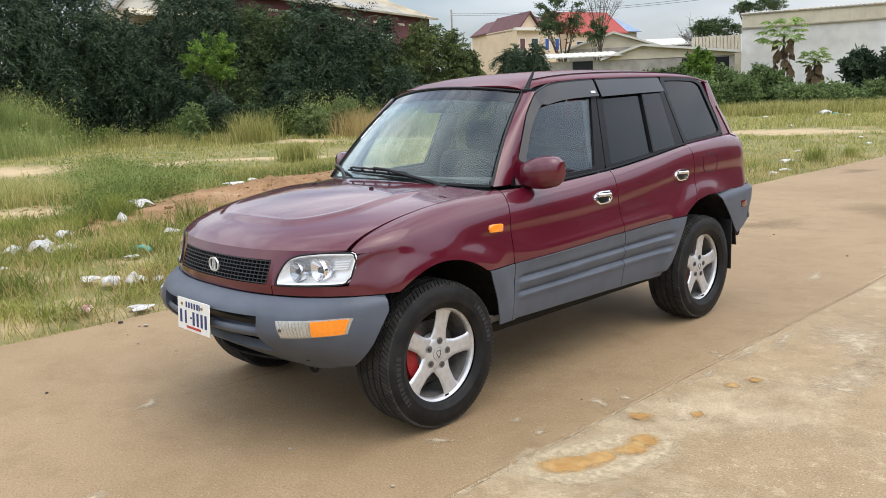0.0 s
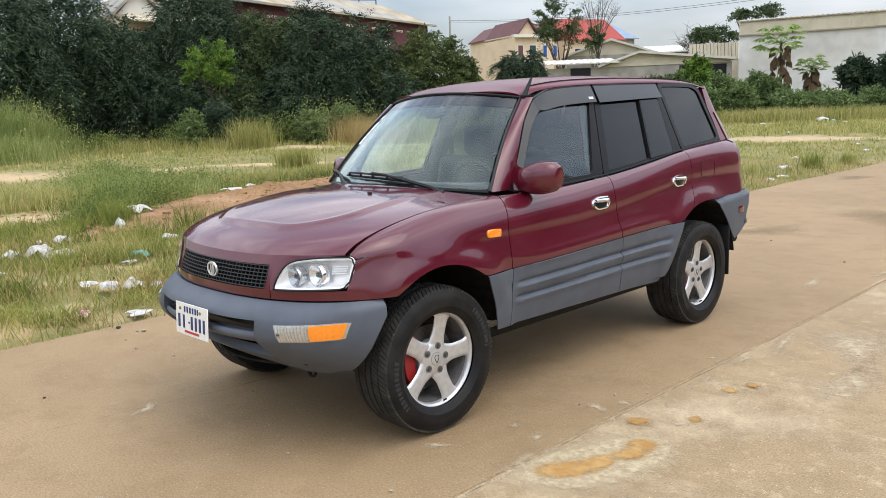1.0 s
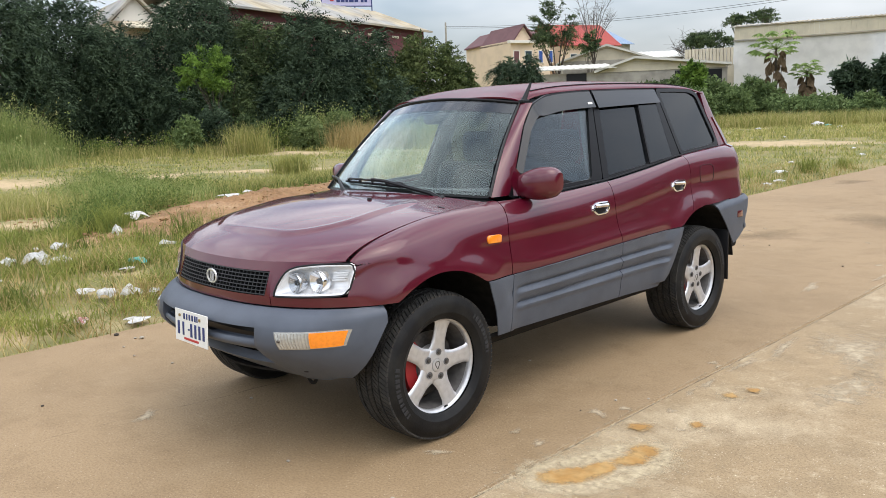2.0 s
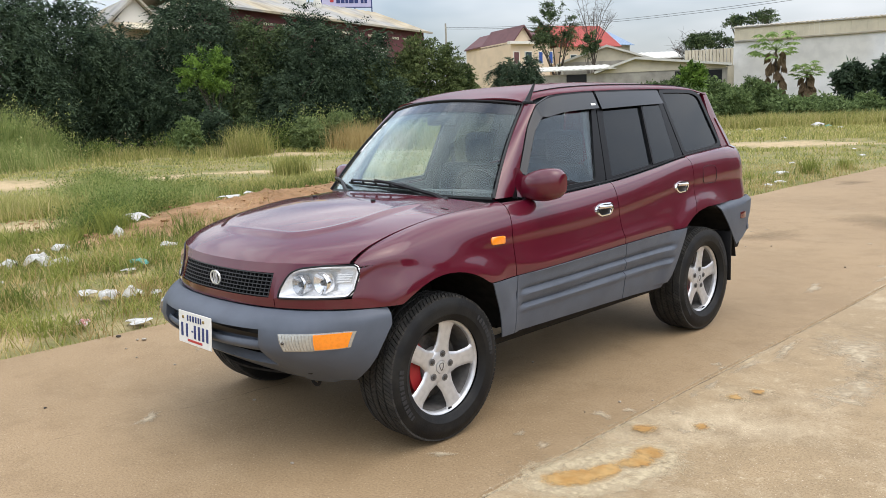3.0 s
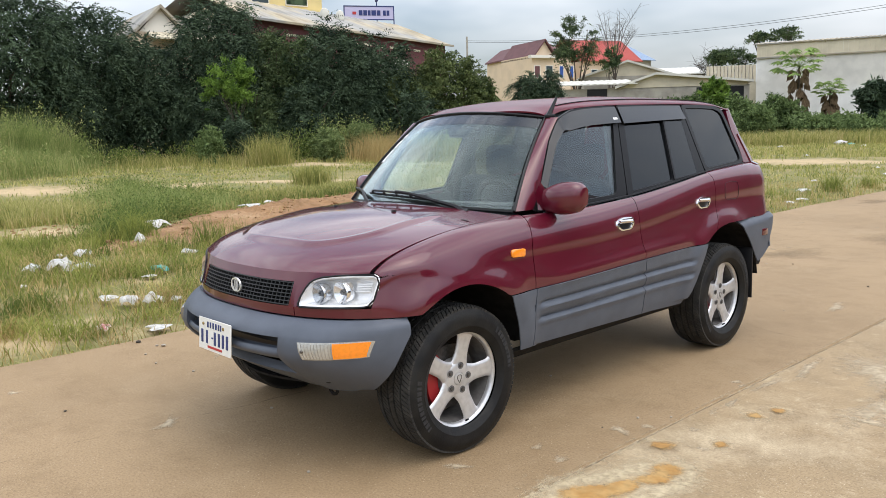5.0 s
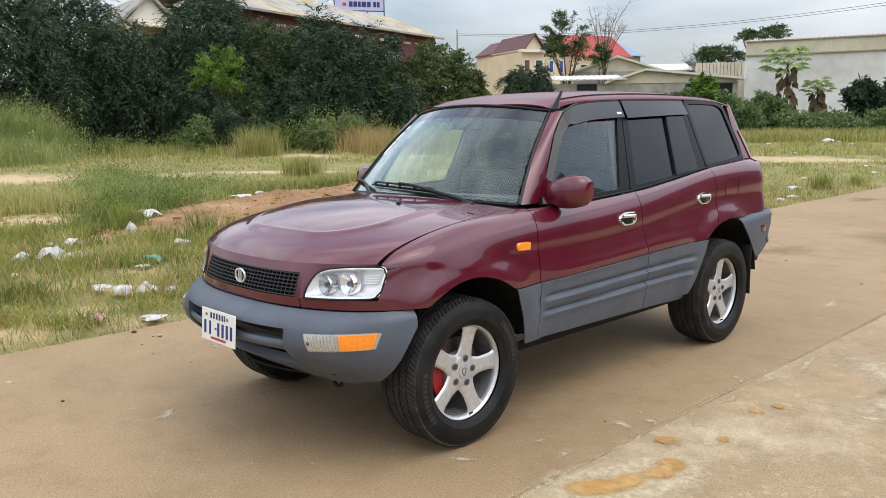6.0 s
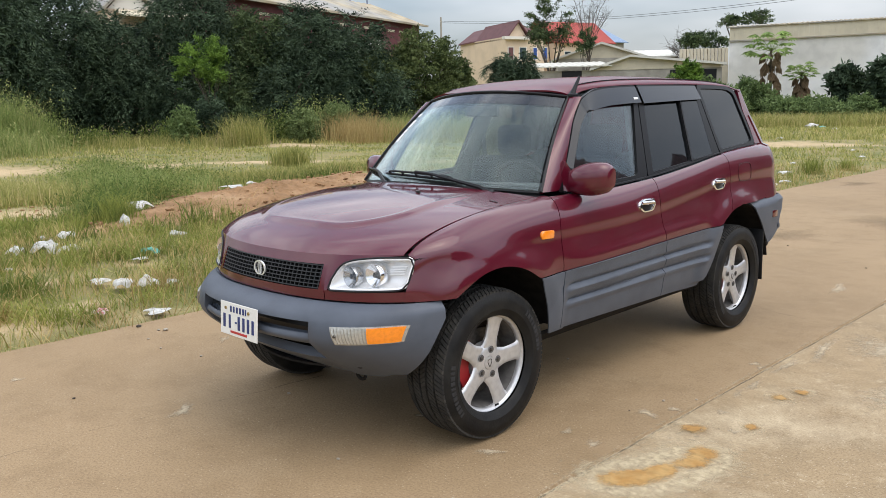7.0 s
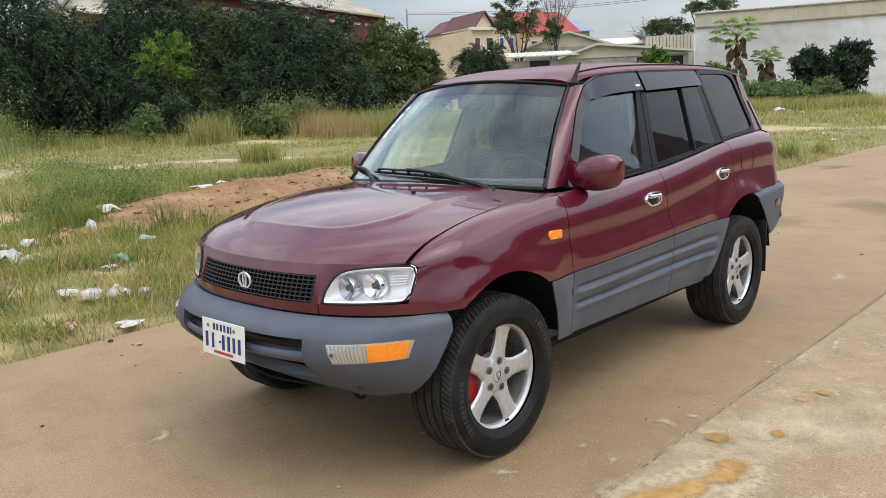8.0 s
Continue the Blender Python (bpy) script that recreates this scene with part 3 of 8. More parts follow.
quarter = band(lambda z: R_SEAM(z) + GAP, lambda z: TAIL_Y, quarter_lower, lambda y: belt_z(y) + 0.006, 20, 18)
wrap = sheet(lambda u, v: tail_pt(u * 1.05, 0.828 + v * (belt_z(1.5) + 0.006 - 0.828)), 24, 18, 0.006)
pair("quarter_panel", join(quarter, wrap), PAINT)
gate = sheet(lambda u, v: (lambda a: (math.copysign(tail_pt(math.pi / 2 - abs(a), 0.6)[0], a), tail_pt(math.pi / 2 - abs(a), 0.6 + 0.6 * v)[1], 0.6 + 0.6 * v))((2 * u - 1) * 0.515), 24, 8, 0.008)
link_mesh("tailgate", *gate, PAINT, car)

# rear bumper
def rear_bumper(u, v):
    y0 = curve(v, (0.0, 0.45, 1.0), (1.625, 1.50, 1.34))
    z = 0.515 + v * 0.318
    if u < 0.5:
        y = y0 + (1.80 - y0) * u / 0.5
        zlow = 0.515 + 0.17 * smooth(1.58, 1.95, y) ** 1.2
        z = zlow + v * (bumper_top_r(y) - 0.004 - zlow)
        return 0.822 - 0.012 * smooth(0.6, 0, v) - 0.028 * smooth(0.88, 1, v), y, z
    a = (u - 0.5) / 0.5 * math.pi / 2
    y = 1.80 + 0.135 * math.sin(a) ** (2 / 2.4)
    zlow = 0.515 + 0.17 * smooth(1.58, 1.95, y) ** 1.2
    z = zlow + v * (bumper_top_r(y) - 0.004 - zlow)
    return (0.822 - 0.012 * smooth(0.6, 0, v) - 0.028 * smooth(0.88, 1, v)) * max(0.0, math.cos(a)) ** (2 / 2.4), y - 0.035 * (1 - v) ** 2, z


rb = pair("rear_bumper", sheet(rear_bumper, 40, 16, 0.007), GREY)
for ob, s in zip(rb, (1, -1)):
    bm = box(0, 0.010, -0.040, 0.040, -0.024, 0.024, 0.006)
    bmesh.ops.translate(bm, verts=bm.verts, vec=(0.816, 1.690, 0.715))
    if s < 0:
        bmesh.ops.scale(bm, verts=bm.verts, vec=(-1, 1, 1))
        bmesh.ops.reverse_faces(bm, faces=bm.faces)
    part("side_reflector", bm, RED_LENS, ob, "dark red side reflector")

# cladding: ribbed grey panels low on the flank
def ribs(y, z):
    lo, hi = 0.39, clad_top(y)
    t = (z - lo) / (hi - lo)
    g = 0.0
    for c in (0.49, 0.735):
        g += math.exp(-((t - c) / 0.036) ** 2) - 0.5 * math.exp(-((t - c + 0.08) / 0.05) ** 2)
    ends = smooth(-0.70, -0.66, y) * smooth(0.78, 0.72, y)
    return 0.010 - 0.016 * g * ends


pair("wing_cladding", band(lambda z: curve(z, (0.40, 0.54, 0.64, 0.69), (-0.822, -0.862, -0.905, -0.925)), lambda z: F_SEAM(0.6) - GAP, lambda y: 0.402, clad_top, 8, 14, relief=lambda y, z: 0.010 - 0.006 * math.exp(-((z - 0.60) / 0.018) ** 2) * smooth(-0.79, -0.74, y)), GREY)
pair("front_door_cladding", band(lambda z: F_SEAM(0.6) + GAP, lambda z: B_SEAM(z) - GAP, clad_bottom, clad_top, 40, 34, relief=ribs), GREY, "ribbed grey cladding")
pair("rear_door_cladding", band(lambda z: B_SEAM(z) + GAP, lambda z: curve(z, (0.376, 0.43, 0.55, 0.73), (0.700, 0.755, 0.815, 0.882)), lambda y: 0.384 - 0.012 * smooth(0.3, 0.7, y), clad_top, 30, 34, relief=ribs), GREY, "ribbed grey cladding")
pair("sill", sheet(lambda u, v: (0.765 - 0.06 * v, -0.84 + 1.62 * u, 0.392 - 0.055 * v), 8, 2, 0.02), WELL)

# small things of the flank
for d, y0 in ((0, 0.053), (1, 0.920)):
    for ob, s in zip((front_doors, rear_doors)[d], (1, -1)):
        z0 = (0.930, 0.977)[d]
        x0 = side_x(y0, z0)
        out = rounded([(-0.086, -0.010), (-0.048, -0.037), (0.056, -0.035), (0.086, 0.0), (0.078, 0.033), (-0.03, 0.037), (-0.075, 0.020)], 0.03, 4)
        n = len(out)
        V = [(side_x(y0 + p * sc, z0 + q * sc) + dx, y0 + p * sc, z0 + q * sc) for sc, dx in ((1, 0.0), (0.97, 0.009), (0.80, 0.010), (0.74, -0.004)) for p, q in out]
        F = [(i + n * k, (i + 1) % n + n * k, (i + 1) % n + n * (k + 1), i + n * (k + 1)) for k in range(3) for i in range(n)]
        bezel = link_mesh("door_handle", *((V, F) if s > 0 else mirrored((V, F))), CHROME, ob, "chrome door handle")
        inner = [(side_x(y0 + p * 0.76, z0 + q * 0.76) + 0.0015, y0 + p * 0.76, z0 + q * 0.76) for p, q in out]
        link_mesh("handle_cup", *((inner, [tuple(range(n))]) if s > 0 else mirrored((inner, [tuple(range(n))]))), BLACK_SATIN, ob)
        grip = sheet(lambda u, v: (side_x(y0, z0) + 0.014 + 0.006 * math.sin(math.pi * v), y0 - 0.066 + 0.122 * u, z0 + 0.008 + 0.019 * v - 0.006 * u), 10, 5, 0.01)
        link_mesh("handle_grip", *(grip if s > 0 else mirrored(grip)), CHROME, ob)

out = rounded([(-0.884, 0.862), (-0.790, 0.857), (-0.786, 0.893), (-0.800, 0.897), (-0.876, 0.900), (-0.888, 0.886)], 0.012, 3)
n = len(out)
cy, cz = -0.837, 0.879
V = [(side_x(cy + (p - cy) * sc, cz + (q - cz) * sc) + dx, cy + (p - cy) * sc, cz + (q - cz) * sc) for sc, dx in ((1, 0.0), (1, 0.006), (0.85, 0.010)) for p, q in out]
F = [(i + n * k, (i + 1) % n + n * k, (i + 1) % n + n * (k + 1), i + n * (k + 1)) for k in range(2) for i in range(n)] + [tuple(range(2 * n, 3 * n))]
pair("side_indicator", (V, F), AMBER, "amber side indicator")

out = rounded([(1.200, 0.972), (1.205, 1.078), (1.300, 1.086), (1.385, 1.076), (1.380, 0.968)], 0.035, 4)
n = len(out)
V = [(side_x(p, q) + 0.0015, p, q) for p, q in out]
link_mesh("fuel_flap", *tube([(x, y, z) for x, y, z in V] + [V[0]], 0.0014, 4), BLACK, car)
# ---- glasshouse ----
def screen(u, v, out=0.0):
    """The windscreen: u across, v up."""
    a = 2 * u - 1
    b = Vector((0.664 * a, -0.885 + 0.177 * abs(a) ** 2.2, 1.082 - 0.024 * a * a))
    t = Vector((0.512 * a, -0.385 + 0.105 * abs(a) ** 2.2, 1.556 - 0.040 * a * a))
    p = b.lerp(t, v) + Vector((0, -0.75, 0.7)).normalized() * (0.022 * math.sin(math.pi * v) + out)
    return p.x, p.y, p.z


sc_glass = link_mesh("windscreen", *sheet(lambda u, v: screen(0.012 + 0.976 * u, 0.015 + 0.85 * v), 32, 16, 0.004), WINDSCREEN, car, "greenish windscreen")
sc_band = link_mesh("windscreen_band", *sheet(lambda u, v: screen(0.012 + 0.976 * u, 0.865 + 0.125 * v), 32, 4, 0.004), TINT_BAND, car, "dark tinted band along the screen")
for ob in (sc_glass, sc_band):
    ob.visible_shadow = False
edge = [screen(0, v, 0.003) for v in np.linspace(0, 1, 14)] + [screen(u, 1, 0.003) for u in np.linspace(0, 1, 22)[1:]] + [screen(1, v, 0.003) for v in np.linspace(1, 0, 14)[1:]]
link_mesh("windscreen_seal", *tube(edge, 0.007, 6), BLACK, car)
link_mesh("screen_shade", *sheet(lambda u, v: screen(0.01 + 0.98 * u, 0.0 + 0.055 * v, -0.007), 24, 2, 0.003), BLACK_SATIN, car)
link_mesh("cowl", *sheet(lambda u, v: (lambda a: (0.665 * a, -0.955 + 0.185 * abs(a) ** 2.2 + 0.09 * v, 1.060 - 0.03 * a * a + 0.012 * v))(2 * u - 1), 24, 3, 0.01), BLACK, car)
for k, (v0, h) in enumerate(((0.44, 0.10), (0.55, 0.05), (0.62, 0.10), (0.76, 0.045))):
    link_mesh("screen_sticker", *sheet(lambda u, v: screen(0.046 + 0.036 * u, v0 + h * v, 0.001), 3, 3, 0.0015), WHITE_MARK, sc_glass)

DLO_TOP = lambda y: curve(y, (-0.36, -0.26, -0.15, 0.0, 0.3, 1.0, 1.4, 1.52, 1.66), (1.415, 1.512, 1.551, 1.568, 1.579, 1.586, 1.577, 1.560, 1.53))


def roof_fn(u, v):
    a = 2 * u - 1
    b = math.sin(a * math.pi / 2)
    yf = -0.382 + 0.108 * abs(b) ** 2.2
    yr = 1.655 - 0.05 * b * b
    y = yf + (yr - yf) * v
    ze = DLO_TOP(y) + 0.002
    zc = curve(y, (-0.38, -0.2, 0.1, 0.6, 1.2, 1.66), (1.557, 1.600, 1.635, 1.652, 1.642, 1.598))
    xe = side_x(min(y, 1.60), ze) + 0.004
    if y < 0.0:
        xe = min(xe, 0.512 + 0.05 * smooth(-0.30, 0.0, y))
    lift = max(0.0, 1 - abs(b) ** 2.6) ** 0.55
    if y < -0.1:
        ze = max(ze, 1.517)
    return b * xe, y, ze + (zc - ze) * lift


roof = link_mesh("roof", *sheet(roof_fn, 48, 40, 0.008), ROOF_PAINT, car, "maroon roof with dulled clear coat")
pair("roof_moulding", sheet(lambda u, v: (lambda p: (p[0] + 0.012 * v, p[1], p[2] + 0.003))(roof_fn(0.5 + math.asin(0.87) / math.pi, 0.08 + 0.90 * u)), 40, 2, 0.006), BLACK)


def a_pillar(u, v):
    p = Vector(screen(1, v, 0.0))
    z = p.z
    yd = curve(z, (1.03, 1.131, 1.28, 1.411, 1.512, 1.53), (-0.600, -0.526, -0.444, -0.363, -0.262, -0.24))
    q = Vector((side_x(yd, z) + 0.003, yd, z))
    m = p.lerp(q, u)
    return m.x + 0.012 * math.sin(math.pi * u), m.y - 0.008 * math.sin(math.pi * u), m.z


pair("front_pillar", sheet(a_pillar, 8, 26, 0.02), PAINT)

# tail pillar: from the quarter window round to the rear window
Q_END = lambda z: curve(z, (1.17, 1.196, 1.534, 1.58), (1.605, 1.622, 1.520, 1.46))


def tail_pillar(u, v):
    z = (belt_z(1.6) + 0.006) + v * (1.555 - belt_z(1.6))
    y0 = Q_END(z) + 0.004
    s0 = min(1.0, max(0.0, (y0 - TAIL_Y) / tail_reach(z)))
    a0 = math.asin(s0 ** 2.25)
    return tail_pt(a0 + (1.2 - a0) * u, z)


t_pillar = pair("tail_pillar", sheet(tail_pillar, 18, 20, 0.02), PAINT)
for ob, s in zip(t_pillar, (1, -1)):
    def tail_lamp(u, v):
        z = 1.175 + v * 0.21
        a0 = math.asin(min(1.0, (curve(v, (0, 1), (1.735, 1.640)) - TAIL_Y) / tail_reach(z)) ** 2.25)
        x, y, z = tail_pt(a0 + u * (0.30 * (1 - v) + 0.05), z)
        return x + 0.006, y + 0.004, z
    link_mesh("tail_lamp", *(sheet(tail_lamp, 8, 12, 0.01) if s > 0 else mirrored(sheet(tail_lamp, 8, 12, 0.01))), RED_LENS, ob, "dark red tail lamp")
link_mesh("rear_window", *sheet(lambda u, v: (lambda a, z: (math.copysign(tail_pt(math.pi / 2 - abs(a), z)[0], a), tail_pt(math.pi / 2 - abs(a), z)[1], z))((2 * u - 1) * 0.37, 1.20 + 0.36 * v), 20, 8, 0.004), DARK_GLASS, car)


def window(name, outer, inner, mat, label, radius=0.03, proud=0.0, sunk=0.006, far_mat=None):
    """A pane in its dark frame, both lying on the flank above the belt."""
    o, i = rounded(outer, radius, 4), rounded(inner, radius, 4)
    n = len(o)
    V = [(side_x(p, q) + dx, p, q) for pts, dx in ((o, -0.012), (o, 0.003 + proud), (i, 0.003 + proud), (i, -0.014)) for p, q in pts]
    F = [(a + n * k, (a + 1) % n + n * k, (a + 1) % n + n * (k + 1), a + n * (k + 1)) for k in range(3) for a in range(n)]
    made = []
    cy, cz = sum(p for p, q in i) / n, sum(q for p, q in i) / n
    net = [(cy, cz)] + [(cy + (p - cy) * k / 5, cz + (q - cz) * k / 5) for k in range(1, 6) for p, q in i]
    tri = [(0, 1 + a, 1 + (a + 1) % n) for a in range(n)] + [(1 + k * n + a, 1 + (k + 1) * n + a, 1 + (k + 1) * n + (a + 1) % n, 1 + k * n + (a + 1) % n) for k in range(4) for a in range(n)]
    m = len(net)
    pane = [(side_x(p, q) - dx, p, q) for dx in (sunk, sunk + 0.004) for p, q in net]
    PF = tri + [tuple(v + m for v in reversed(t)) for t in tri] + [(m - n + a + m, m - n + (a + 1) % n + m, m - n + (a + 1) % n, m - n + a) for a in range(n)]
    for fl in (lambda p: p, mirrored):
        fr = link_mesh(name, *fl((V, F)), BLACK_SATIN, car, label)
        pa = link_mesh("pane", *fl((pane, PF)), far_mat if far_mat and fl is mirrored else mat, fr)
        pa.visible_shadow = False
        made.append(fr)
    return made


window("front_door_window", [(-0.592, 1.047), (-0.522, 1.135), (-0.360, 1.413), (-0.258, 1.512), (-0.13, 1.556), (0.02, 1.570), (0.288, 1.579), (0.196, 1.070), (-0.25, 1.050)],
       [(-0.470, 1.075), (-0.470, 1.120), (-0.290, 1.410), (-0.215, 1.486), (-0.11, 1.522), (0.02, 1.536), (0.246, 1.545), (0.106, 1.085), (-0.25, 1.072)], DOOR_GLASS, "black-framed front door window")
# far pane is a lighter glass; the near one has the cabin's dark put in
window("rear_door_window", [(0.203, 1.072), (0.296, 1.579), (0.65, 1.584), (0.995, 1.583), (1.068, 1.157), (0.62, 1.108)],
       [(0.262, 1.092), (0.345, 1.545), (0.50, 1.548), (0.744, 1.550), (0.690, 1.130), (0.45, 1.108)], DARK_GLASS, "black-framed dark rear door window", 0.015, far_mat=SMOKED_GLASS)
window("rear_door_fixed_window", [(0.694, 1.128), (0.748, 1.552), (0.90, 1.553), (0.975, 1.553), (0.985, 1.154), (0.80, 1.138)],
       [(0.712, 1.136), (0.762, 1.546), (0.88, 1.547), (0.952, 1.547), (0.966, 1.158), (0.80, 1.144)], DARK_GLASS, "dark fixed pane", 0.012, 0.006, -0.008)
window("quarter_window", [(1.078, 1.160), (1.004, 1.584), (1.25, 1.584), (1.44, 1.577), (1.525, 1.548), (1.630, 1.200), (1.50, 1.184)],
       [(1.108, 1.178), (1.040, 1.562), (1.25, 1.562), (1.42, 1.556), (1.495, 1.530), (1.592, 1.216), (1.48, 1.202)], DARK_GLASS, "dark quarter window")
# the belt line's dark seal
pair("belt_seal", tube([(side_x(y, belt_z(y) + 0.004) + 0.006, y, belt_z(y) + 0.004) for y in np.linspace(-0.56, 1.60, 30)], 0.006, 5), BLACK)

# rain visors
def visor_front(u, v):
    y = -0.50 + 0.775 * u
    top = DLO_TOP(y) - 0.008 if y > -0.36 else curve(y, (-0.522, -0.36), (1.135, 1.412))
    d = 0.035 + 0.055 * smooth(0.10, 0.45, u)
    slant = 1 - smooth(0.18, 0.40, u)
    yy, z = y + d * v * 0.75 * slant, top - d * v * (1 - 0.55 * slant)
    return side_x(yy, z) + 0.006 + 0.020 * v, yy, z


def visor_rear(u, v):
    y = 0.300 + 0.685 * u
    z = DLO_TOP(y) - 0.008 - v * (0.095 - 0.012 * u)
    return side_x(y, z) + 0.006 + 0.020 * v, y + 0.0, z


vis = pair("rain_visor", sheet(visor_front, 30, 6, 0.003), VISOR, "smoked rain visor over the window")
pair("rain_visor", sheet(visor_rear, 24, 6, 0.003), VISOR, "smoked rain visor over the window")
link_mesh("maker_mark", *sheet(lambda u, v: (lambda p: (p[0] + 0.002, p[1], p[2]))(visor_front(0.915 + 0.055 * u, 0.66 + 0.13 * v)), 3, 2, 0.001), WHITE_MARK, vis[0])

# wing mirrors
def mirror_shape():
    V, F = [], []
    nu, nv = 18, 14
    for j in range(nv + 1):
        t = j / nv
        x = 0.712 + 0.186 * t
        half_z = 0.074 * (0.50 + 0.62 * math.sin(math.pi * (0.18 + 0.62 * t))) * (1 - max(0, t - 0.82) ** 2 * 9)
        half_y = 0.078 * (0.55 + 0.45 * math.sin(math.pi * (0.15 + 0.7 * t))) * (1 - max(0, t - 0.82) ** 2 * 9)
        cy, cz = -0.496 + 0.052 * t, 1.103 + 0.018 * t
        for i in range(nu):
            a = 2 * math.pi * i / nu
            c, s = math.cos(a), math.sin(a)
            yy = half_y * math.copysign(abs(c) ** 0.75, c)
            if yy > 0:
                yy *= 0.55
            V.append((x, cy + yy, cz + half_z * math.copysign(abs(s) ** 0.8, s)))
    for j in range(nv):
        for i in range(nu):
            a, b = j * nu + i, j * nu + (i + 1) % nu
            F.append((a, b, b + nu, a + nu))
    F += [tuple(range(nu))[::-1], tuple(range(nv * nu, nv * nu + nu))]
    return V, F


pair("wing_mirror", mirror_shape(), PAINT, "maroon wing mirror")
stalk = sheet(lambda u, v: (0.655 + 0.020 * v + 0.085 * (1 - v) ** 1.2 * smooth(0, 1, u), -0.585 + 0.11 * u + 0.06 * v * (1 - u), 1.052 + 0.145 * v * (1 - 0.35 * u) - 0.004 * u), 8, 10, 0.03, centre=(0, -0.4, 1.0))
pair("mirror_foot", stalk, PAINT)

# aerial
tubeV = tube([(0.522, -0.262, 1.525), (0.523, -0.252, 1.545), (0.525, -0.212, 1.605), (0.525, -0.202, 1.622)], [0.020, 0.013, 0.008, 0.006], 8)
aerial = link_mesh("aerial", *join(tubeV, raw(box(0.504, 0.541, -0.287, -0.227, 1.512, 1.535, 0.008))), BLACK, car, "short black roof aerial")

# wipers: arm, blade and holder along the screen's foot
for x0, x1, px, name in ((-0.34, 0.26, 0.46, 0), (-0.655, -0.36, -0.22, 1)):
    def at(x, up, out=0.02):
        return screen((x / 0.664 + 1) / 2, up, out)
    rise = lambda k: 0.085 - 0.035 * k + 0.03 * name * (1 - k)
    blade = tube([at(x0 + (x1 - x0) * k / 10, rise(k / 10) - 0.012, 0.012) for k in range(11)], 0.0065, 5)
    spine = tube([at(x0 + (x1 - x0) * k / 10, rise(k / 10), 0.026 + 0.006 * math.sin(math.pi * k / 10)) for k in range(1, 10)], 0.0060, 6)
    mid = x0 + (x1 - x0) * 0.5
    clips = [tube([at(x0 + (x1 - x0) * q, rise(q) - 0.012, 0.014), at(x0 + (x1 - x0) * q, rise(q), 0.030)], 0.0075, 6) for q in (0.08, 0.3, 0.5, 0.7, 0.92)]
    arm = tube([at(px, -0.065, 0.018), at(px - 0.06, -0.025, 0.034), at(mid + 0.12, 0.055, 0.044), at(mid, rise(0.5) + 0.006, 0.038)], [0.015, 0.012, 0.008, 0.007], 6)
    cap = tube([at(px + 0.012, -0.075, 0.0), at(px + 0.006, -0.068, 0.045)], [0.022, 0.018], 10)
    link_mesh("wiper", *join(blade, spine, arm, cap, *clips), BLACK, car, "black wiper")

# mud flaps, wheel wells and underside
pair("mud_flap", raw(box(0.640, 0.812, 1.535, 1.548, 0.275, 0.62, 0.004)), BLACK)
for c, r in ((-AXLE, 0.462), (AXLE - 0.03, 0.482)):
    def well(u, v):
        a = math.pi * (0.05 + 0.90 * u)
        y = c - r * math.cos(a)
        return 0.30 + (0.492 - 0.11 * smooth(-1.50, -1.60, y)) * v, c - r * math.cos(a) * 1.0, 0.35 + r * math.sin(a)
    inner = sheet(well, 28, 3, -0.006, centre=(0.5, c, 0.35))
    disc = [(0.30, c - r * math.cos(math.pi * (0.05 + 0.90 * k / 24)), 0.35 + r * math.sin(math.pi * (0.05 + 0.90 * k / 24))) for k in range(25)]
    wellp = join(inner, (disc, [tuple(range(25))]))
    pair("wheel_well", wellp, WELL)
floor_bm = raw(box(-0.70, 0.70, -0.76, 0.62, 0.41, 0.46, 0.02))
pan = join(floor_bm, raw(box(-0.30, 0.30, -1.70, 1.80, 0.33, 0.46, 0.02)), raw(box(-0.72, 0.72, 1.60, 1.88, 0.45, 0.56, 0.03)), raw(box(-0.56, 0.56, -1.78, -1.62, 0.40, 0.60, 0.03)))
link_mesh("floor_pan", *pan, WELL, car)
for y in (-AXLE, AXLE):
    link_mesh("axle", *tube([(-0.68, y, 0.33), (0.68, y, 0.33)], 0.035, 8), WELL, car)
for s_ in (-1, 1):
    link_mesh("lower_arm", *join(tube([(s_ * 0.28, -1.12, 0.30), (s_ * 0.45, -1.25, 0.26), (s_ * 0.62, -1.22, 0.24)], 0.03, 8), tube([(s_ * 0.30, -1.50, 0.31), (s_ * 0.50, -1.36, 0.27), (s_ * 0.62, -1.24, 0.25)], 0.022, 8)), WELL, car)
    link_mesh("tow_eye", *tube([(s_ * 0.36 + 0.03 * math.cos(k), -1.62, 0.315 + 0.03 * math.sin(k)) for k in np.linspace(0, 2 * math.pi, 16)], 0.008, 6), WELL, car)
link_mesh("exhaust", *tube([(0.18, -1.4, 0.30), (0.2, -0.5, 0.27), (0.25, 0.8, 0.29), (0.35, 1.7, 0.33)], 0.028, 8), STEEL, car)


# wheels
def wheel_at(y, s):
    w = empty("wheel")
    w.parent = car
    w.matrix_basis = Matrix.Translation((s * 0.700, y, HUB_Z)) @ Matrix.Rotation(radians(-0.8) if y < 0 else 0, 4, "Z") @ (Matrix.Identity(4) if s > 0 else Matrix.Rotation(math.pi, 4, "Z"))
    return w


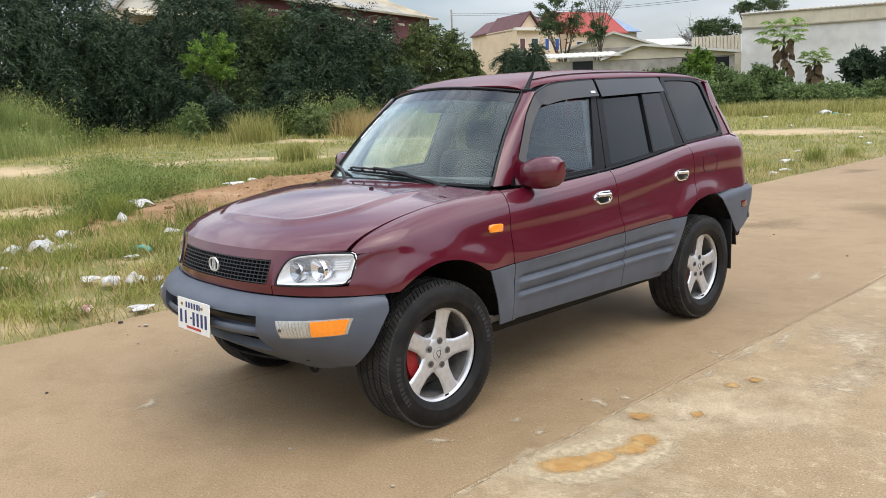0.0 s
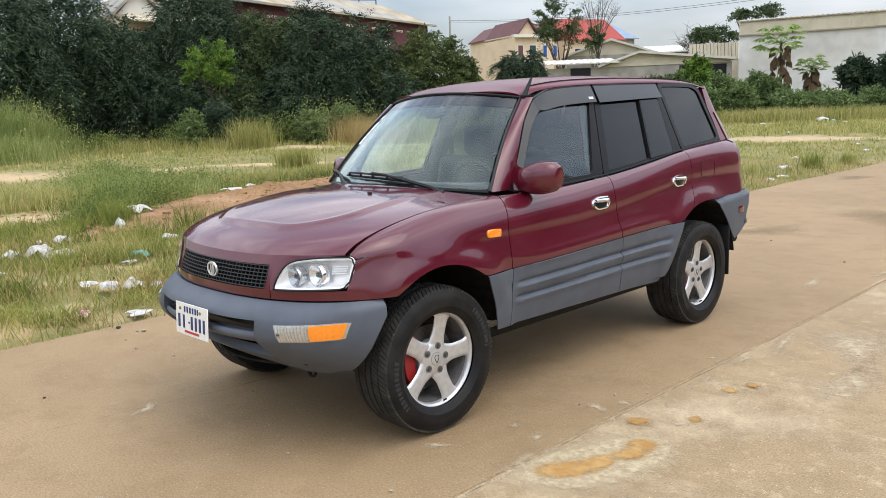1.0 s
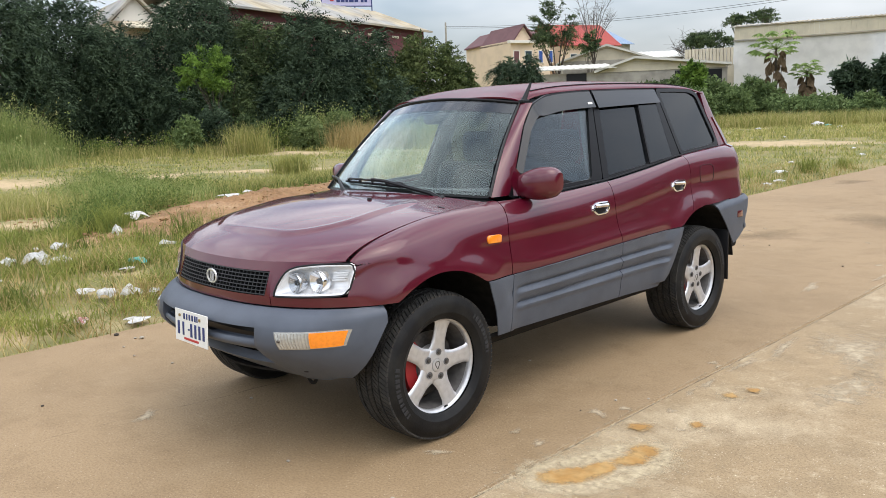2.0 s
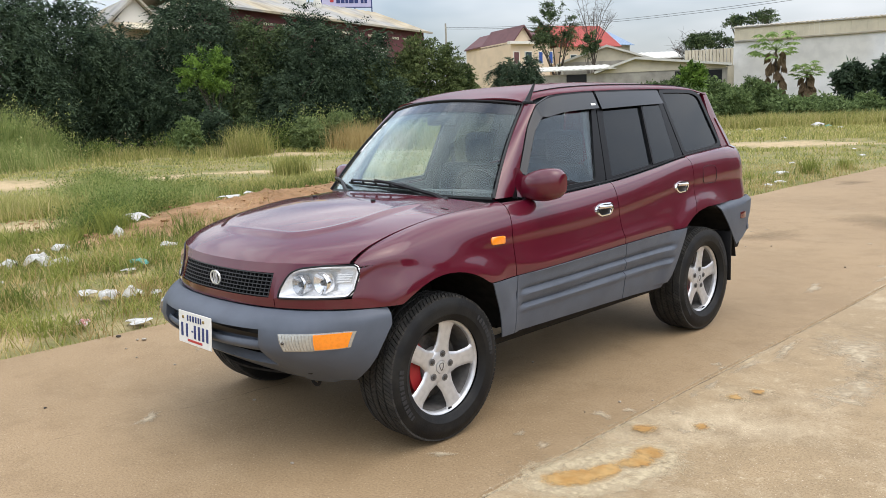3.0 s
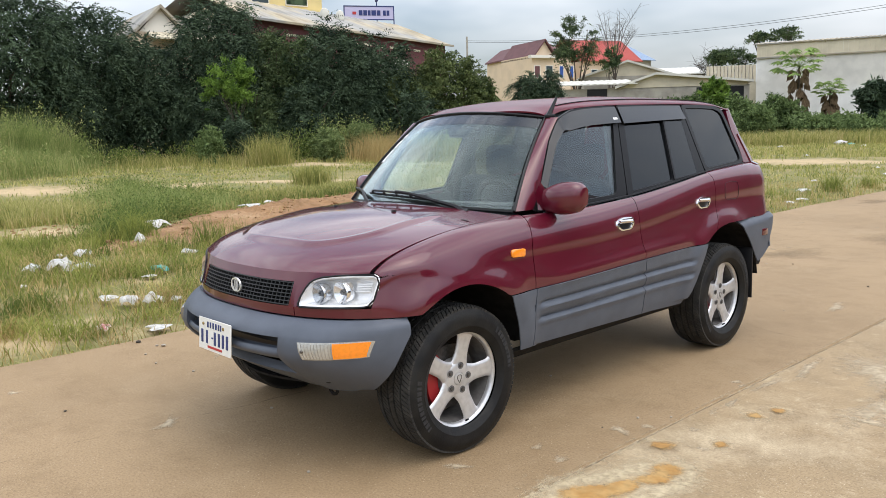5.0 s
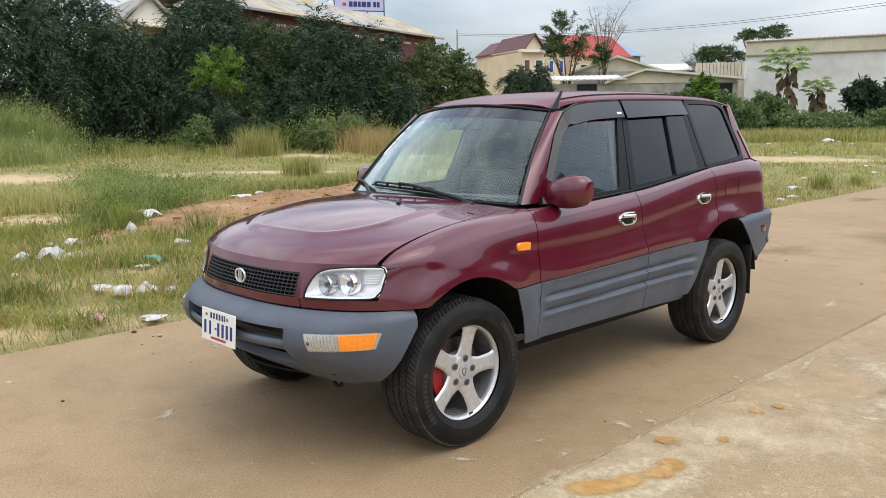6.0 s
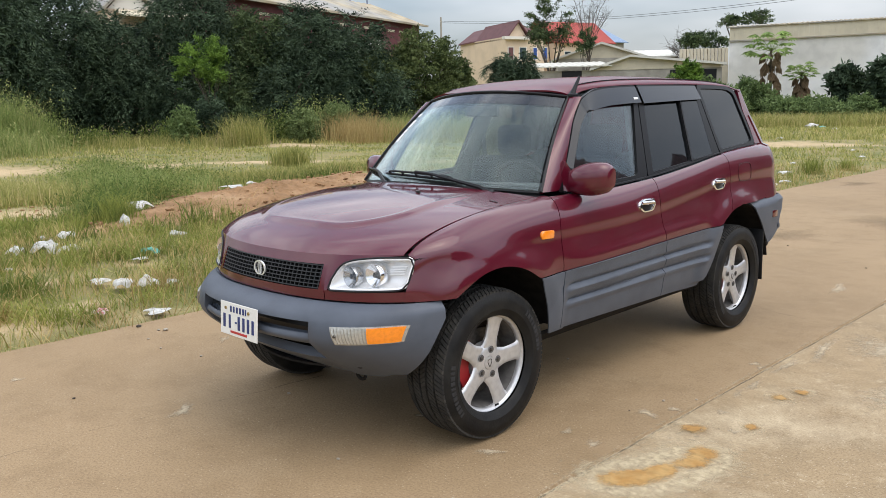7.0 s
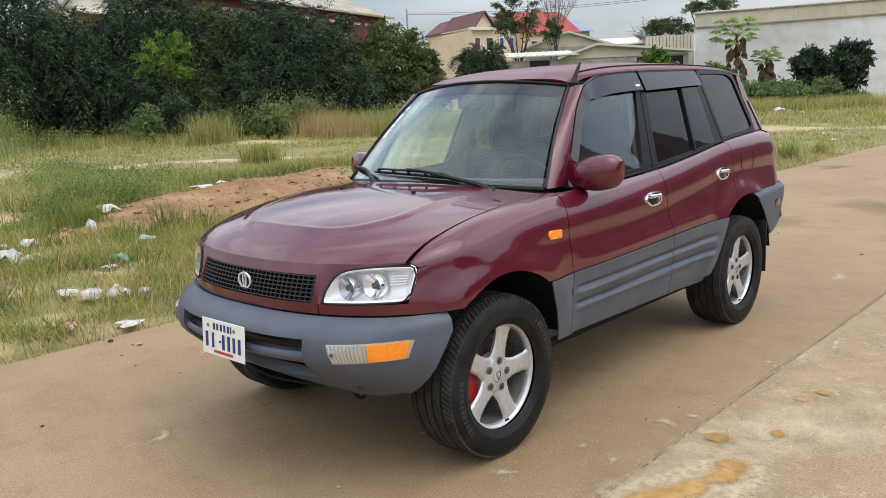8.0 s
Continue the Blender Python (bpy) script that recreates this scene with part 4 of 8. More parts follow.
def tyre_mesh():
    """The carcass: side walls with their steps, rounded shoulders and the bed of the tread."""
    hw, R, ri = 0.124, TYRE_R, 0.218
    prof = [(-hw * 0.80, ri), (-hw * 0.90, ri + 0.010), (-hw * 0.97, ri + 0.030), (-hw * 0.985, ri + 0.032), (-hw, ri + 0.062), (-hw * 0.975, R - 0.040), (-hw * 0.955, R - 0.036), (-hw * 0.92, R - 0.022), (-hw * 0.86, R - 0.014), (-hw * 0.5, R - 0.011)]
    prof = [(h - 0.018, r) for h, r in prof + [(-h, r) for h, r in reversed(prof)]]
    V, F = revolve(prof, 128, "x", closed=False)
    return [(x, y, max(z, -TYRE_R + 0.002)) for x, y, z in V], F


def tread_rib(h0, h1, blocks, slant, gap, drop0=0.0, drop1=0.0):
    """One rib of the tread: a ring of slanting blocks with narrow cuts between them."""
    hw, R = 0.124, TYRE_R
    V, F = [], []
    step = 2 * math.pi / blocks
    for k in range(blocks):
        q = len(V)
        for r0, inset in ((R - 0.016, 0.0), (R, 0.0007)):
            for h, drop, lean in ((h0 * hw + inset, drop0, -slant), (h1 * hw - inset, drop1, slant)):
                for side_ in (0.5 * gap, 1 - 0.5 * gap):
                    a = step * (k + side_ + lean)
                    r = r0 - drop
                    V.append((h - 0.018, r * math.cos(a), max(r * math.sin(a), -TYRE_R + 0.001)))
        F += [(q + 4, q + 5, q + 7, q + 6), (q, q + 1, q + 5, q + 4), (q + 2, q + 6, q + 7, q + 3), (q, q + 4, q + 6, q + 2), (q + 1, q + 3, q + 7, q + 5)]
    return V, F


RIBS = ((-0.89, -0.58, 96, 0.5, 0.22, 0.009, 0.0), (-0.50, -0.20, 104, 0.6, 0.20), (-0.12, 0.12, 104, -0.5, 0.16), (0.20, 0.50, 104, 0.6, 0.20), (0.58, 0.89, 96, 0.5, 0.22, 0.0, 0.009))


def sidewall_bar(a, r, wide, tall):
    """One short raised bar of the worn lettering on the side wall."""
    def fn(u, v):
        b = a + (u - 0.5) * wide / r
        q = r + (v - 0.5) * tall
        return 0.1065 + 0.0012 * (1 - abs(q - 0.278) / 0.03), -q * math.sin(b), q * math.cos(b)
    return sheet(fn, 2, 2, 0.004, centre=(-1, 0, 0))


def rim_mesh():
    lip = [(0.062, 0.2205), (0.068, 0.2225), (0.070, 0.219), (0.066, 0.211), (0.058, 0.207), (0.046, 0.205), (0.036, 0.207), (0.046, 0.215)]
    return revolve(lip, 72, "x", closed=True)


def barrel_mesh():
    return revolve([(0.042, 0.206), (0.0, 0.194), (-0.08, 0.196), (-0.09, 0.215), (-0.07, 0.222), (0.0, 0.208), (0.04, 0.214)], 60, "x", closed=True)


def spoke_mesh():
    def fn(u, v):
        r = 0.050 + 0.160 * v
        half = curve(v, (0, 0.22, 0.45, 0.80, 1.0), (0.062, 0.046, 0.039, 0.041, 0.056))
        t = (2 * u - 1) * half
        x = curve(v, (0, 0.35, 0.8, 1.0), (0.047, 0.052, 0.057, 0.060)) - 0.009 * abs(2 * u - 1) ** 6
        return x, t, r
    return sheet(fn, 16, 18, 0.034, centre=(-1, 0, 0.12))


def wheel(y, s, turn):
    w = wheel_at(y, s)
    tyre = link_mesh("tyre", *TYRE, RUBBER, w, "worn black tyre", 30)
    for rib in TREAD:
        link_mesh("tread_rib", *rib, TREAD_RUBBER, tyre, smooth=False)
    for start, count in ((-0.55, 10), (2.45, 11)):
        for k in range(count):
            link_mesh("raised_mark", *sidewall_bar(turn + start - 0.082 * k, 0.283, 0.016 if k % 3 else 0.010, 0.024), MARK_RUBBER, tyre)
    rim = link_mesh("rim", *RIM, ALLOY, w, "five-spoke silver alloy rim")
    link_mesh("rim_barrel", *BARREL, BARREL_GREY, w)
    for k in range(5):
        a = turn + 2 * math.pi * k / 5
        ob = link_mesh("spoke", *SPOKE, ALLOY, w)
        ob.matrix_basis = Matrix.Rotation(a, 4, "X")
    hub = revolve([(0.0, 0.088), (0.036, 0.088), (0.0455, 0.080), (0.0515, 0.060), (0.0535, 0.034), (0.054, 0.031)], 48, "x", closed=False)
    link_mesh("hub", *hub, ALLOY, w)
    cap = revolve([(0.050, 0.0305), (0.056, 0.029), (0.058, 0.022), (0.058, 0.0005)], 28, "x", closed=False)
    link_mesh("hub_cap", *cap, ALLOY, w)
    mark = [(0.059, 0.018 * math.cos(t) * 0.6 + 0.004 * math.sin(2 * t), 0.018 * math.sin(t)) for t in np.linspace(0, 2 * math.pi, 20)]
    link_mesh("hub_mark", *tube(mark, 0.0018, 4), STEEL, w)
    for k in range(5):
        a = turn + 2 * math.pi * k / 5
        at_ = Matrix.Translation((0, -0.060 * math.sin(a), 0.060 * math.cos(a)))
        v, f = revolve([(0.0525, 0.0165), (0.0555, 0.0158), (0.0540, 0.0140), (0.0530, 0.0136), (0.0530, 0.0005)], 18, "x", closed=False)
        ob = link_mesh("lug_recess", v, f, LUG_DARK, w)
        ob.matrix_basis = at_
        v, f = revolve([(0.0520, 0.0100), (0.0575, 0.0092), (0.0590, 0.0060), (0.0590, 0.0004)], 6, "x", closed=False)
        ob = link_mesh("lug_nut", v, f, STEEL, w)
        ob.matrix_basis = at_
    disc = revolve([(-0.01, 0.07), (-0.01, 0.150), (-0.03, 0.150), (-0.03, 0.07)], 40, "x", closed=True)
    link_mesh("brake_disc", *disc, STEEL, w)
    cal = sheet(lambda u, v: (0.022 - 0.05 * v * 0, -(0.100 + 0.062 * v) * math.cos(-0.9 + 1.8 * u), (0.100 + 0.062 * v) * math.sin(-0.9 + 1.8 * u) + 0.0), 14, 3, 0.05, centre=(-1, 0, 0))
    link_mesh("brake_caliper", *cal, BRAKE_RED, w, "red brake caliper")
    vv, ff = tube([(0.062, 0.03, -0.206), (0.078, 0.032, -0.196)], 0.0045, 6)
    link_mesh("valve", vv, ff, BLACK, w)
    return w


TREAD = [tread_rib(*r) for r in RIBS]
TYRE, RIM, SPOKE, BARREL = tyre_mesh(), rim_mesh(), spoke_mesh(), barrel_mesh()
wheel(-AXLE, 1, -0.25)
wheel(AXLE, 1, -0.12)
wheel(-AXLE, -1, 0.5)
wheel(AXLE, -1, 0.2)

# ---- cabin ----
link_mesh("dashboard", *sheet(lambda u, v: ((2 * u - 1) * 0.64, -0.84 + 0.155 * (2 * u - 1) ** 2 + 0.33 * v - 0.05 * smooth(0.7, 1, v), 1.045 + 0.025 * math.sin(math.pi * min(1, v * 1.3)) - 0.28 * smooth(0.62, 1.0, v)), 24, 14, 0.02), CABIN, car, "grey dashboard")
for x in (0.34, -0.34):
    seat = empty("front_seat")
    seat.parent = car
    seat.matrix_basis = Matrix.Translation((x, -0.08, -0.06))
    part("seat_cushion", box(-0.25, 0.25, -0.30, 0.24, 0.60, 0.76, 0.06, 3), FABRIC, seat)
    bm = box(-0.24, 0.24, 0.0, 0.15, 0.74, 1.22, 0.06, 3)
    bmesh.ops.rotate(bm, verts=bm.verts, cent=(0, 0.15, 0.74), matrix=Matrix.Rotation(-0.22, 3, "X"))
    bmesh.ops.translate(bm, verts=bm.verts, vec=(0, 0.10, 0))
    part("seat_back", bm, FABRIC, seat)
    bm = box(-0.125, 0.125, 0.33, 0.43, 1.22, 1.42, 0.048, 4)
    part("head_rest", bm, FABRIC, seat)
for x in (-0.36, 0.36):
    bm = box(-0.30 + x, 0.30 + x, 0.86, 1.02, 0.72, 1.16, 0.05, 3)
    part("rear_seat_back", bm, FABRIC, car)
    part("rear_head_rest", box(x - 0.12, x + 0.12, 1.0, 1.08, 1.16, 1.28, 0.035, 3), FABRIC, car)
part("rear_bench", box(-0.62, 0.62, 0.50, 0.98, 0.60, 0.78, 0.05, 3), FABRIC, car)
part("parcel_shelf", box(-0.62, 0.62, 1.12, 1.70, 1.00, 1.03, 0.01), CABIN, car)
wheel_ring = [(0.34 + 0.185 * math.cos(t), -0.42 - 0.185 * math.sin(t) * 0.42, 1.02 + 0.185 * math.sin(t) * 0.90) for t in np.linspace(0, 2 * math.pi, 36)]
sw = join(tube(wheel_ring, 0.014, 8), tube([(0.17, -0.42, 1.02), (0.34, -0.44, 1.0), (0.51, -0.42, 1.02)], 0.018, 6), tube([(0.34, -0.44, 1.0), (0.34, -0.62, 0.95)], 0.04, 8), raw(box(0.26, 0.42, -0.47, -0.42, 0.94, 1.06, 0.03)))
link_mesh("steering_wheel", *sw, BLACK, car)
part("rear_view_mirror", box(-0.12, 0.12, -0.40, -0.37, 1.42, 1.48, 0.014), BLACK, car)
trim_low = lambda y: 0.46 if y < 0.66 else 0.90
pair("door_trim", sheet(lambda u, v: (lambda y, z: (side_x(y, z) - 0.055, y, z))(-0.62 + 2.15 * u, trim_low(-0.62 + 2.15 * u) + (belt_z(-0.62 + 2.15 * u) - 0.012 - trim_low(-0.62 + 2.15 * u)) * v), 20, 8, 0.006), CABIN)
pair("centre_pillar_trim", sheet(lambda u, v: (lambda z: (side_x(0.25, z) - 0.03 - 0.02 * math.sin(math.pi * u), 0.115 + 0.13 * u + 0.11 * (z - 1.06) / 0.5, z))(1.05 + 0.50 * v), 5, 6, 0.02), CABIN)
pair("seat_belt", sheet(lambda u, v: (0.60 - 0.08 * v, 0.24 + 0.04 * u + 0.02 * v, 1.45 - 0.75 * v), 2, 6, 0.003), BLACK)
link_mesh("headlining", *sheet(lambda u, v: (lambda p: (p[0] * 0.97, p[1], p[2] - 0.022))(roof_fn(0.03 + 0.94 * u, 0.02 + 0.95 * v)), 16, 12, 0.004), CABIN, car)


# ---- ground, road, field ----
def mottled(name, stops, scale=0.5, rough=0.9, bump=0.3, bump_scale=30.0, fine=0.15, fine_scale=120.0, attribute=None, other=None):
    """A ground surface: several colours run into one another by noise; attribute: a mask of bare sandy soil on the mesh."""
    m = bpy.data.materials.new(name)
    m.use_nodes = True
    nt = m.node_tree
    b = nt.nodes["Principled BSDF"]
    b.inputs["Roughness"].default_value, b.inputs["Specular IOR Level"].default_value = rough, 0.3
    co = nt.nodes.new("ShaderNodeTexCoord")

    def noise_tex(sc, detail=8.0, rough_=0.6):
        n = nt.nodes.new("ShaderNodeTexNoise")
        n.inputs["Scale"].default_value, n.inputs["Detail"].default_value, n.inputs["Roughness"].default_value = sc, detail, rough_
        nt.links.new(co.outputs["Object"], n.inputs["Vector"])
        return n.outputs["Fac"]
    ramp = nt.nodes.new("ShaderNodeValToRGB")
    els = ramp.color_ramp.elements
    while len(els) < len(stops):
        els.new(0.5)
    for e, (pos, col) in zip(els, stops):
        e.position, e.color = pos, (*col, 1)
    nt.links.new(noise_tex(scale), ramp.inputs["Fac"])
    last = ramp.outputs[0]
    if attribute:
        at = nt.nodes.new("ShaderNodeAttribute")
        at.attribute_name = attribute
        add = nt.nodes.new("ShaderNodeMath")
        add.operation = "MULTIPLY_ADD"
        nt.links.new(noise_tex(3.0), add.inputs[0])
        add.inputs[1].default_value = 0.9
        nt.links.new(at.outputs["Fac"], add.inputs[2])
        rg = nt.nodes.new("ShaderNodeMapRange")
        rg.inputs["From Min"].default_value, rg.inputs["From Max"].default_value = 0.70, 1.15
        nt.links.new(add.outputs[0], rg.inputs["Value"])
        mx = nt.nodes.new("ShaderNodeMix")
        mx.data_type = "RGBA"
        nt.links.new(rg.outputs[0], mx.inputs["Factor"])
        nt.links.new(last, mx.inputs["A"])
        mx.inputs["B"].default_value = (*other, 1)
        last = mx.outputs["Result"]
    rg2 = nt.nodes.new("ShaderNodeMapRange")
    rg2.inputs["From Min"].default_value, rg2.inputs["From Max"].default_value = 0.3, 0.7
    rg2.inputs["To Min"].default_value, rg2.inputs["To Max"].default_value = 1 - fine, 1 + fine
    nt.links.new(noise_tex(fine_scale, 4.0), rg2.inputs["Value"])
    hs = nt.nodes.new("ShaderNodeHueSaturation")
    nt.links.new(rg2.outputs[0], hs.inputs["Value"])
    nt.links.new(last, hs.inputs["Color"])
    nt.links.new(hs.outputs[0], b.inputs["Base Color"])
    bp = nt.nodes.new("ShaderNodeBump")
    bp.inputs["Strength"].default_value, bp.inputs["Distance"].default_value = bump, 0.02
    nt.links.new(noise_tex(bump_scale), bp.inputs["Height"])
    nt.links.new(bp.outputs[0], b.inputs["Normal"])
    return m


def leafy(name, dark, light, tip=None, see_through=0.25, rough=0.7, clump_size=0.0):
    """Leaves or blades: each one its own shade between two colours."""
    m = bpy.data.materials.new(name)
    m.use_nodes = True
    nt = m.node_tree
    b = nt.nodes["Principled BSDF"]
    out = nt.nodes["Material Output"]
    geo = nt.nodes.new("ShaderNodeNewGeometry")
    co = nt.nodes.new("ShaderNodeTexCoord")
    n = nt.nodes.new("ShaderNodeTexNoise")
    n.inputs["Scale"].default_value = 0.45
    nt.links.new(co.outputs["Object"], n.inputs["Vector"])
    add = nt.nodes.new("ShaderNodeMath")
    add.operation = "ADD"
    nt.links.new(geo.outputs["Random Per Island"], add.inputs[0])
    nt.links.new(n.outputs["Fac"], add.inputs[1])
    if clump_size:
        n.inputs["Scale"].default_value, n.inputs["Detail"].default_value = 1 / clump_size, 4.0
        add.operation = "MULTIPLY_ADD"
        add.inputs[1].default_value = 0.45
        more = nt.nodes.new("ShaderNodeMapRange")
        more.inputs["From Min"].default_value, more.inputs["From Max"].default_value = 0.34, 0.68
        more.inputs["To Min"].default_value, more.inputs["To Max"].default_value = 0.22, 1.0
        nt.links.new(n.outputs["Fac"], more.inputs["Value"])
        nt.links.new(more.outputs[0], add.inputs[2])
    ramp = nt.nodes.new("ShaderNodeValToRGB")
    els = ramp.color_ramp.elements
    els[0].position, els[0].color = 0.45, (*dark, 1)
    els[1].position, els[1].color = 1.15 if not tip else 1.0, (*light, 1)
    half = nt.nodes.new("ShaderNodeMath")
    half.operation = "MULTIPLY"
    half.inputs[1].default_value = 0.62
    nt.links.new(add.outputs[0], half.inputs[0])
    els[0].position, els[1].position = 0.28, 0.72
    if tip:
        e = els.new(0.90)
        e.color = (*tip, 1)
    nt.links.new(half.outputs[0], ramp.inputs["Fac"])
    nt.links.new(ramp.outputs[0], b.inputs["Base Color"])
    b.inputs["Roughness"].default_value, b.inputs["Specular IOR Level"].default_value = rough, 0.15
    tl, mx = nt.nodes.new("ShaderNodeBsdfTranslucent"), nt.nodes.new("ShaderNodeMixShader")
    nt.links.new(ramp.outputs[0], tl.inputs["Color"])
    mx.inputs[0].default_value = see_through
    nt.links.new(b.outputs[0], mx.inputs[1])
    nt.links.new(tl.outputs[0], mx.inputs[2])
    nt.links.new(mx.outputs[0], out.inputs["Surface"])
    return m


def concrete(name, dark, mid, pale, speck, patchy):
    """Worn concrete: slow drifts of tone, blotches, fine grain, pale specks of worn stone and dark pits."""
    m = bpy.data.materials.new(name)
    m.use_nodes = True
    nt = m.node_tree
    b = nt.nodes["Principled BSDF"]
    b.inputs["Roughness"].default_value, b.inputs["Specular IOR Level"].default_value = 0.8, 0.3
    co = nt.nodes.new("ShaderNodeTexCoord")

    def noise_tex(sc, detail, rough_=0.6):
        n = nt.nodes.new("ShaderNodeTexNoise")
        n.inputs["Scale"].default_value, n.inputs["Detail"].default_value, n.inputs["Roughness"].default_value = sc, detail, rough_
        nt.links.new(co.outputs["Object"], n.inputs["Vector"])
        return n.outputs["Fac"]

    def mixed(last, other, fac, lo, hi, top, kind="MIX"):
        r = nt.nodes.new("ShaderNodeMapRange")
        r.inputs["From Min"].default_value, r.inputs["From Max"].default_value, r.inputs["To Max"].default_value = lo, hi, top
        nt.links.new(fac, r.inputs["Value"])
        mx = nt.nodes.new("ShaderNodeMix")
        mx.data_type, mx.blend_type = "RGBA", kind
        nt.links.new(r.outputs[0], mx.inputs["Factor"])
        nt.links.new(last, mx.inputs["A"])
        mx.inputs["B"].default_value = (*other, 1)
        return mx.outputs["Result"]
    col = nt.nodes.new("ShaderNodeRGB")
    col.outputs[0].default_value = (*mid, 1)
    last = mixed(col.outputs[0], dark, noise_tex(0.45, 3.0), 0.42, 0.66, 0.75)
    last = mixed(last, pale, noise_tex(0.9, 10.0, 0.72), 0.50, 0.70, patchy)
    last = mixed(last, dark, noise_tex(3.1, 10.0, 0.75), 0.48, 0.70, 0.75)
    last = mixed(last, pale, noise_tex(9.0, 10.0, 0.78), 0.55, 0.72, patchy)
    last = mixed(last, (0.56, 0.53, 0.50), noise_tex(95.0, 5.0, 0.8), 0.46, 0.66, 0.85, "MULTIPLY")
    last = mixed(last, speck, noise_tex(105.0, 2.0), 0.66, 0.72, 0.8)
    last = mixed(last, (0.09, 0.062, 0.036), noise_tex(38.0, 3.0), 0.71, 0.76, 0.6)
    nt.links.new(last, b.inputs["Base Color"])
    bp = nt.nodes.new("ShaderNodeBump")
    bp.inputs["Strength"].default_value, bp.inputs["Distance"].default_value = 0.25, 0.012
    nt.links.new(noise_tex(120.0, 6.0, 0.7), bp.inputs["Height"])
    nt.links.new(bp.outputs[0], b.inputs["Normal"])
    return m


CONCRETE = concrete("worn_concrete", (0.245, 0.165, 0.086), (0.345, 0.241, 0.134), (0.440, 0.328, 0.200), (0.56, 0.46, 0.32), 0.45)
CONCRETE_PALE = concrete("pale_worn_concrete", (0.245, 0.177, 0.100), (0.390, 0.284, 0.162), (0.60, 0.485, 0.320), (0.72, 0.63, 0.48), 0.85)
JOINT_DIRT = mottled("joint_dirt", ((0.35, (0.07, 0.05, 0.028)), (0.65, (0.14, 0.10, 0.06))), 6.0, 1.0, 0.6, 60.0, 0.3, 90.0)
SOIL = mottled("field_soil", ((0.30, (0.12, 0.135, 0.040)), (0.48, (0.19, 0.18, 0.065)), (0.60, (0.26, 0.215, 0.095)), (0.75, (0.16, 0.17, 0.052))), 0.6, 1.0, 0.6, 9.0, 0.25, 40.0, "sand", (0.46, 0.345, 0.20))
EARTH = mottled("brown_earth", ((0.30, (0.20, 0.115, 0.055)), (0.50, (0.29, 0.17, 0.085)), (0.70, (0.38, 0.25, 0.14))), 1.2, 1.0, 0.9, 14.0, 0.2, 35.0)
GRASS = leafy("grass_blade", (0.100, 0.140, 0.030), (0.33, 0.350, 0.085), (0.54, 0.46, 0.19), 0.40, clump_size=0.8)
TALL = leafy("tall_grass_blade", (0.19, 0.215, 0.06), (0.44, 0.42, 0.14), (0.60, 0.50, 0.24), 0.45)
REED = leafy("feathery_grass_blade", (0.13, 0.19, 0.05), (0.33, 0.39, 0.13), (0.48, 0.46, 0.20), 0.45)
WEED = leafy("weed_leaf", (0.055, 0.095, 0.022), (0.18, 0.235, 0.06), (0.30, 0.31, 0.10), 0.35)
STRAW = leafy("straw_blade", (0.30, 0.21, 0.08), (0.52, 0.40, 0.18), None, 0.35)
LEAF_DARK = leafy("dark_leaf", (0.013, 0.026, 0.014), (0.085, 0.124, 0.070), None, 0.12, clump_size=0.9)
LEAF_MID = leafy("mid_leaf", (0.022, 0.042, 0.018), (0.120, 0.162, 0.066), None, 0.16, clump_size=0.9)
LEAF_VINE = leafy("vine_leaf", (0.032, 0.052, 0.018), (0.155, 0.190, 0.068), None, 0.18, clump_size=0.8)
LEAF_BRIGHT = leafy("bright_leaf", (0.045, 0.090, 0.018), (0.19, 0.30, 0.055), None, 0.3, clump_size=0.6)
LEAF_SHRUB = leafy("shrub_leaf", (0.060, 0.098, 0.034), (0.205, 0.275, 0.105), None, 0.3)
LEAF_WEED = leafy("rank_weed_leaf", (0.085, 0.125, 0.045), (0.24, 0.30, 0.12), None, 0.3)
LEAF_PAPAYA = leafy("papaya_leaf", (0.10, 0.16, 0.045), (0.28, 0.38, 0.12), None, 0.3)
DEAD_LEAF = leafy("dead_leaf", (0.10, 0.065, 0.035), (0.20, 0.14, 0.08), None, 0.2)
BARK = material("bark", (0.10, 0.08, 0.06), rough=0.95, vary=0.4, scale=5, bump=0.4, bump_scale=30)
MAROON_WALL = material("maroon_wall", (0.12, 0.035, 0.038), rough=0.8, vary=0.25, scale=0.3)
WHITE_WALL = material("white_wall", (0.84, 0.83, 0.80), rough=0.85, vary=0.16, scale=0.16, second=(0.72, 0.69, 0.62), fine=0.08, bump_scale=1.5)
GREY_WALL = material("weathered_render", (0.40, 0.37, 0.31), rough=0.9, vary=0.35, scale=0.4)
METAL_BEIGE = material("beige_metal_sheet", (0.62, 0.55, 0.40), rough=0.6, vary=0.15, scale=0.4)
METAL_PALE = material("pale_metal_sheet", (0.62, 0.60, 0.52), rough=0.55, vary=0.15, scale=0.4)
METAL_GREY = material("grey_metal_sheet", (0.34, 0.33, 0.30), rough=0.75, spec=0.3, vary=0.35, scale=0.25, second=(0.44, 0.37, 0.25))
CREAM = material("cream_wall", (0.70, 0.55, 0.39), rough=0.8, vary=0.1, scale=0.3)
YELLOW = material("yellow_wall", (0.72, 0.58, 0.27), rough=0.8, vary=0.1, scale=0.3)
RED_ROOF = material("red_roof_tiles", (0.36, 0.05, 0.035), rough=0.7, vary=0.25, scale=0.5)
BROWN_ROOF = material("brown_roof_tiles", (0.13, 0.05, 0.05), rough=0.7, vary=0.25, scale=0.5)
DULL_WALL = material("dull_brown_wall", (0.075, 0.048, 0.038), rough=0.9, vary=0.35, scale=0.4)
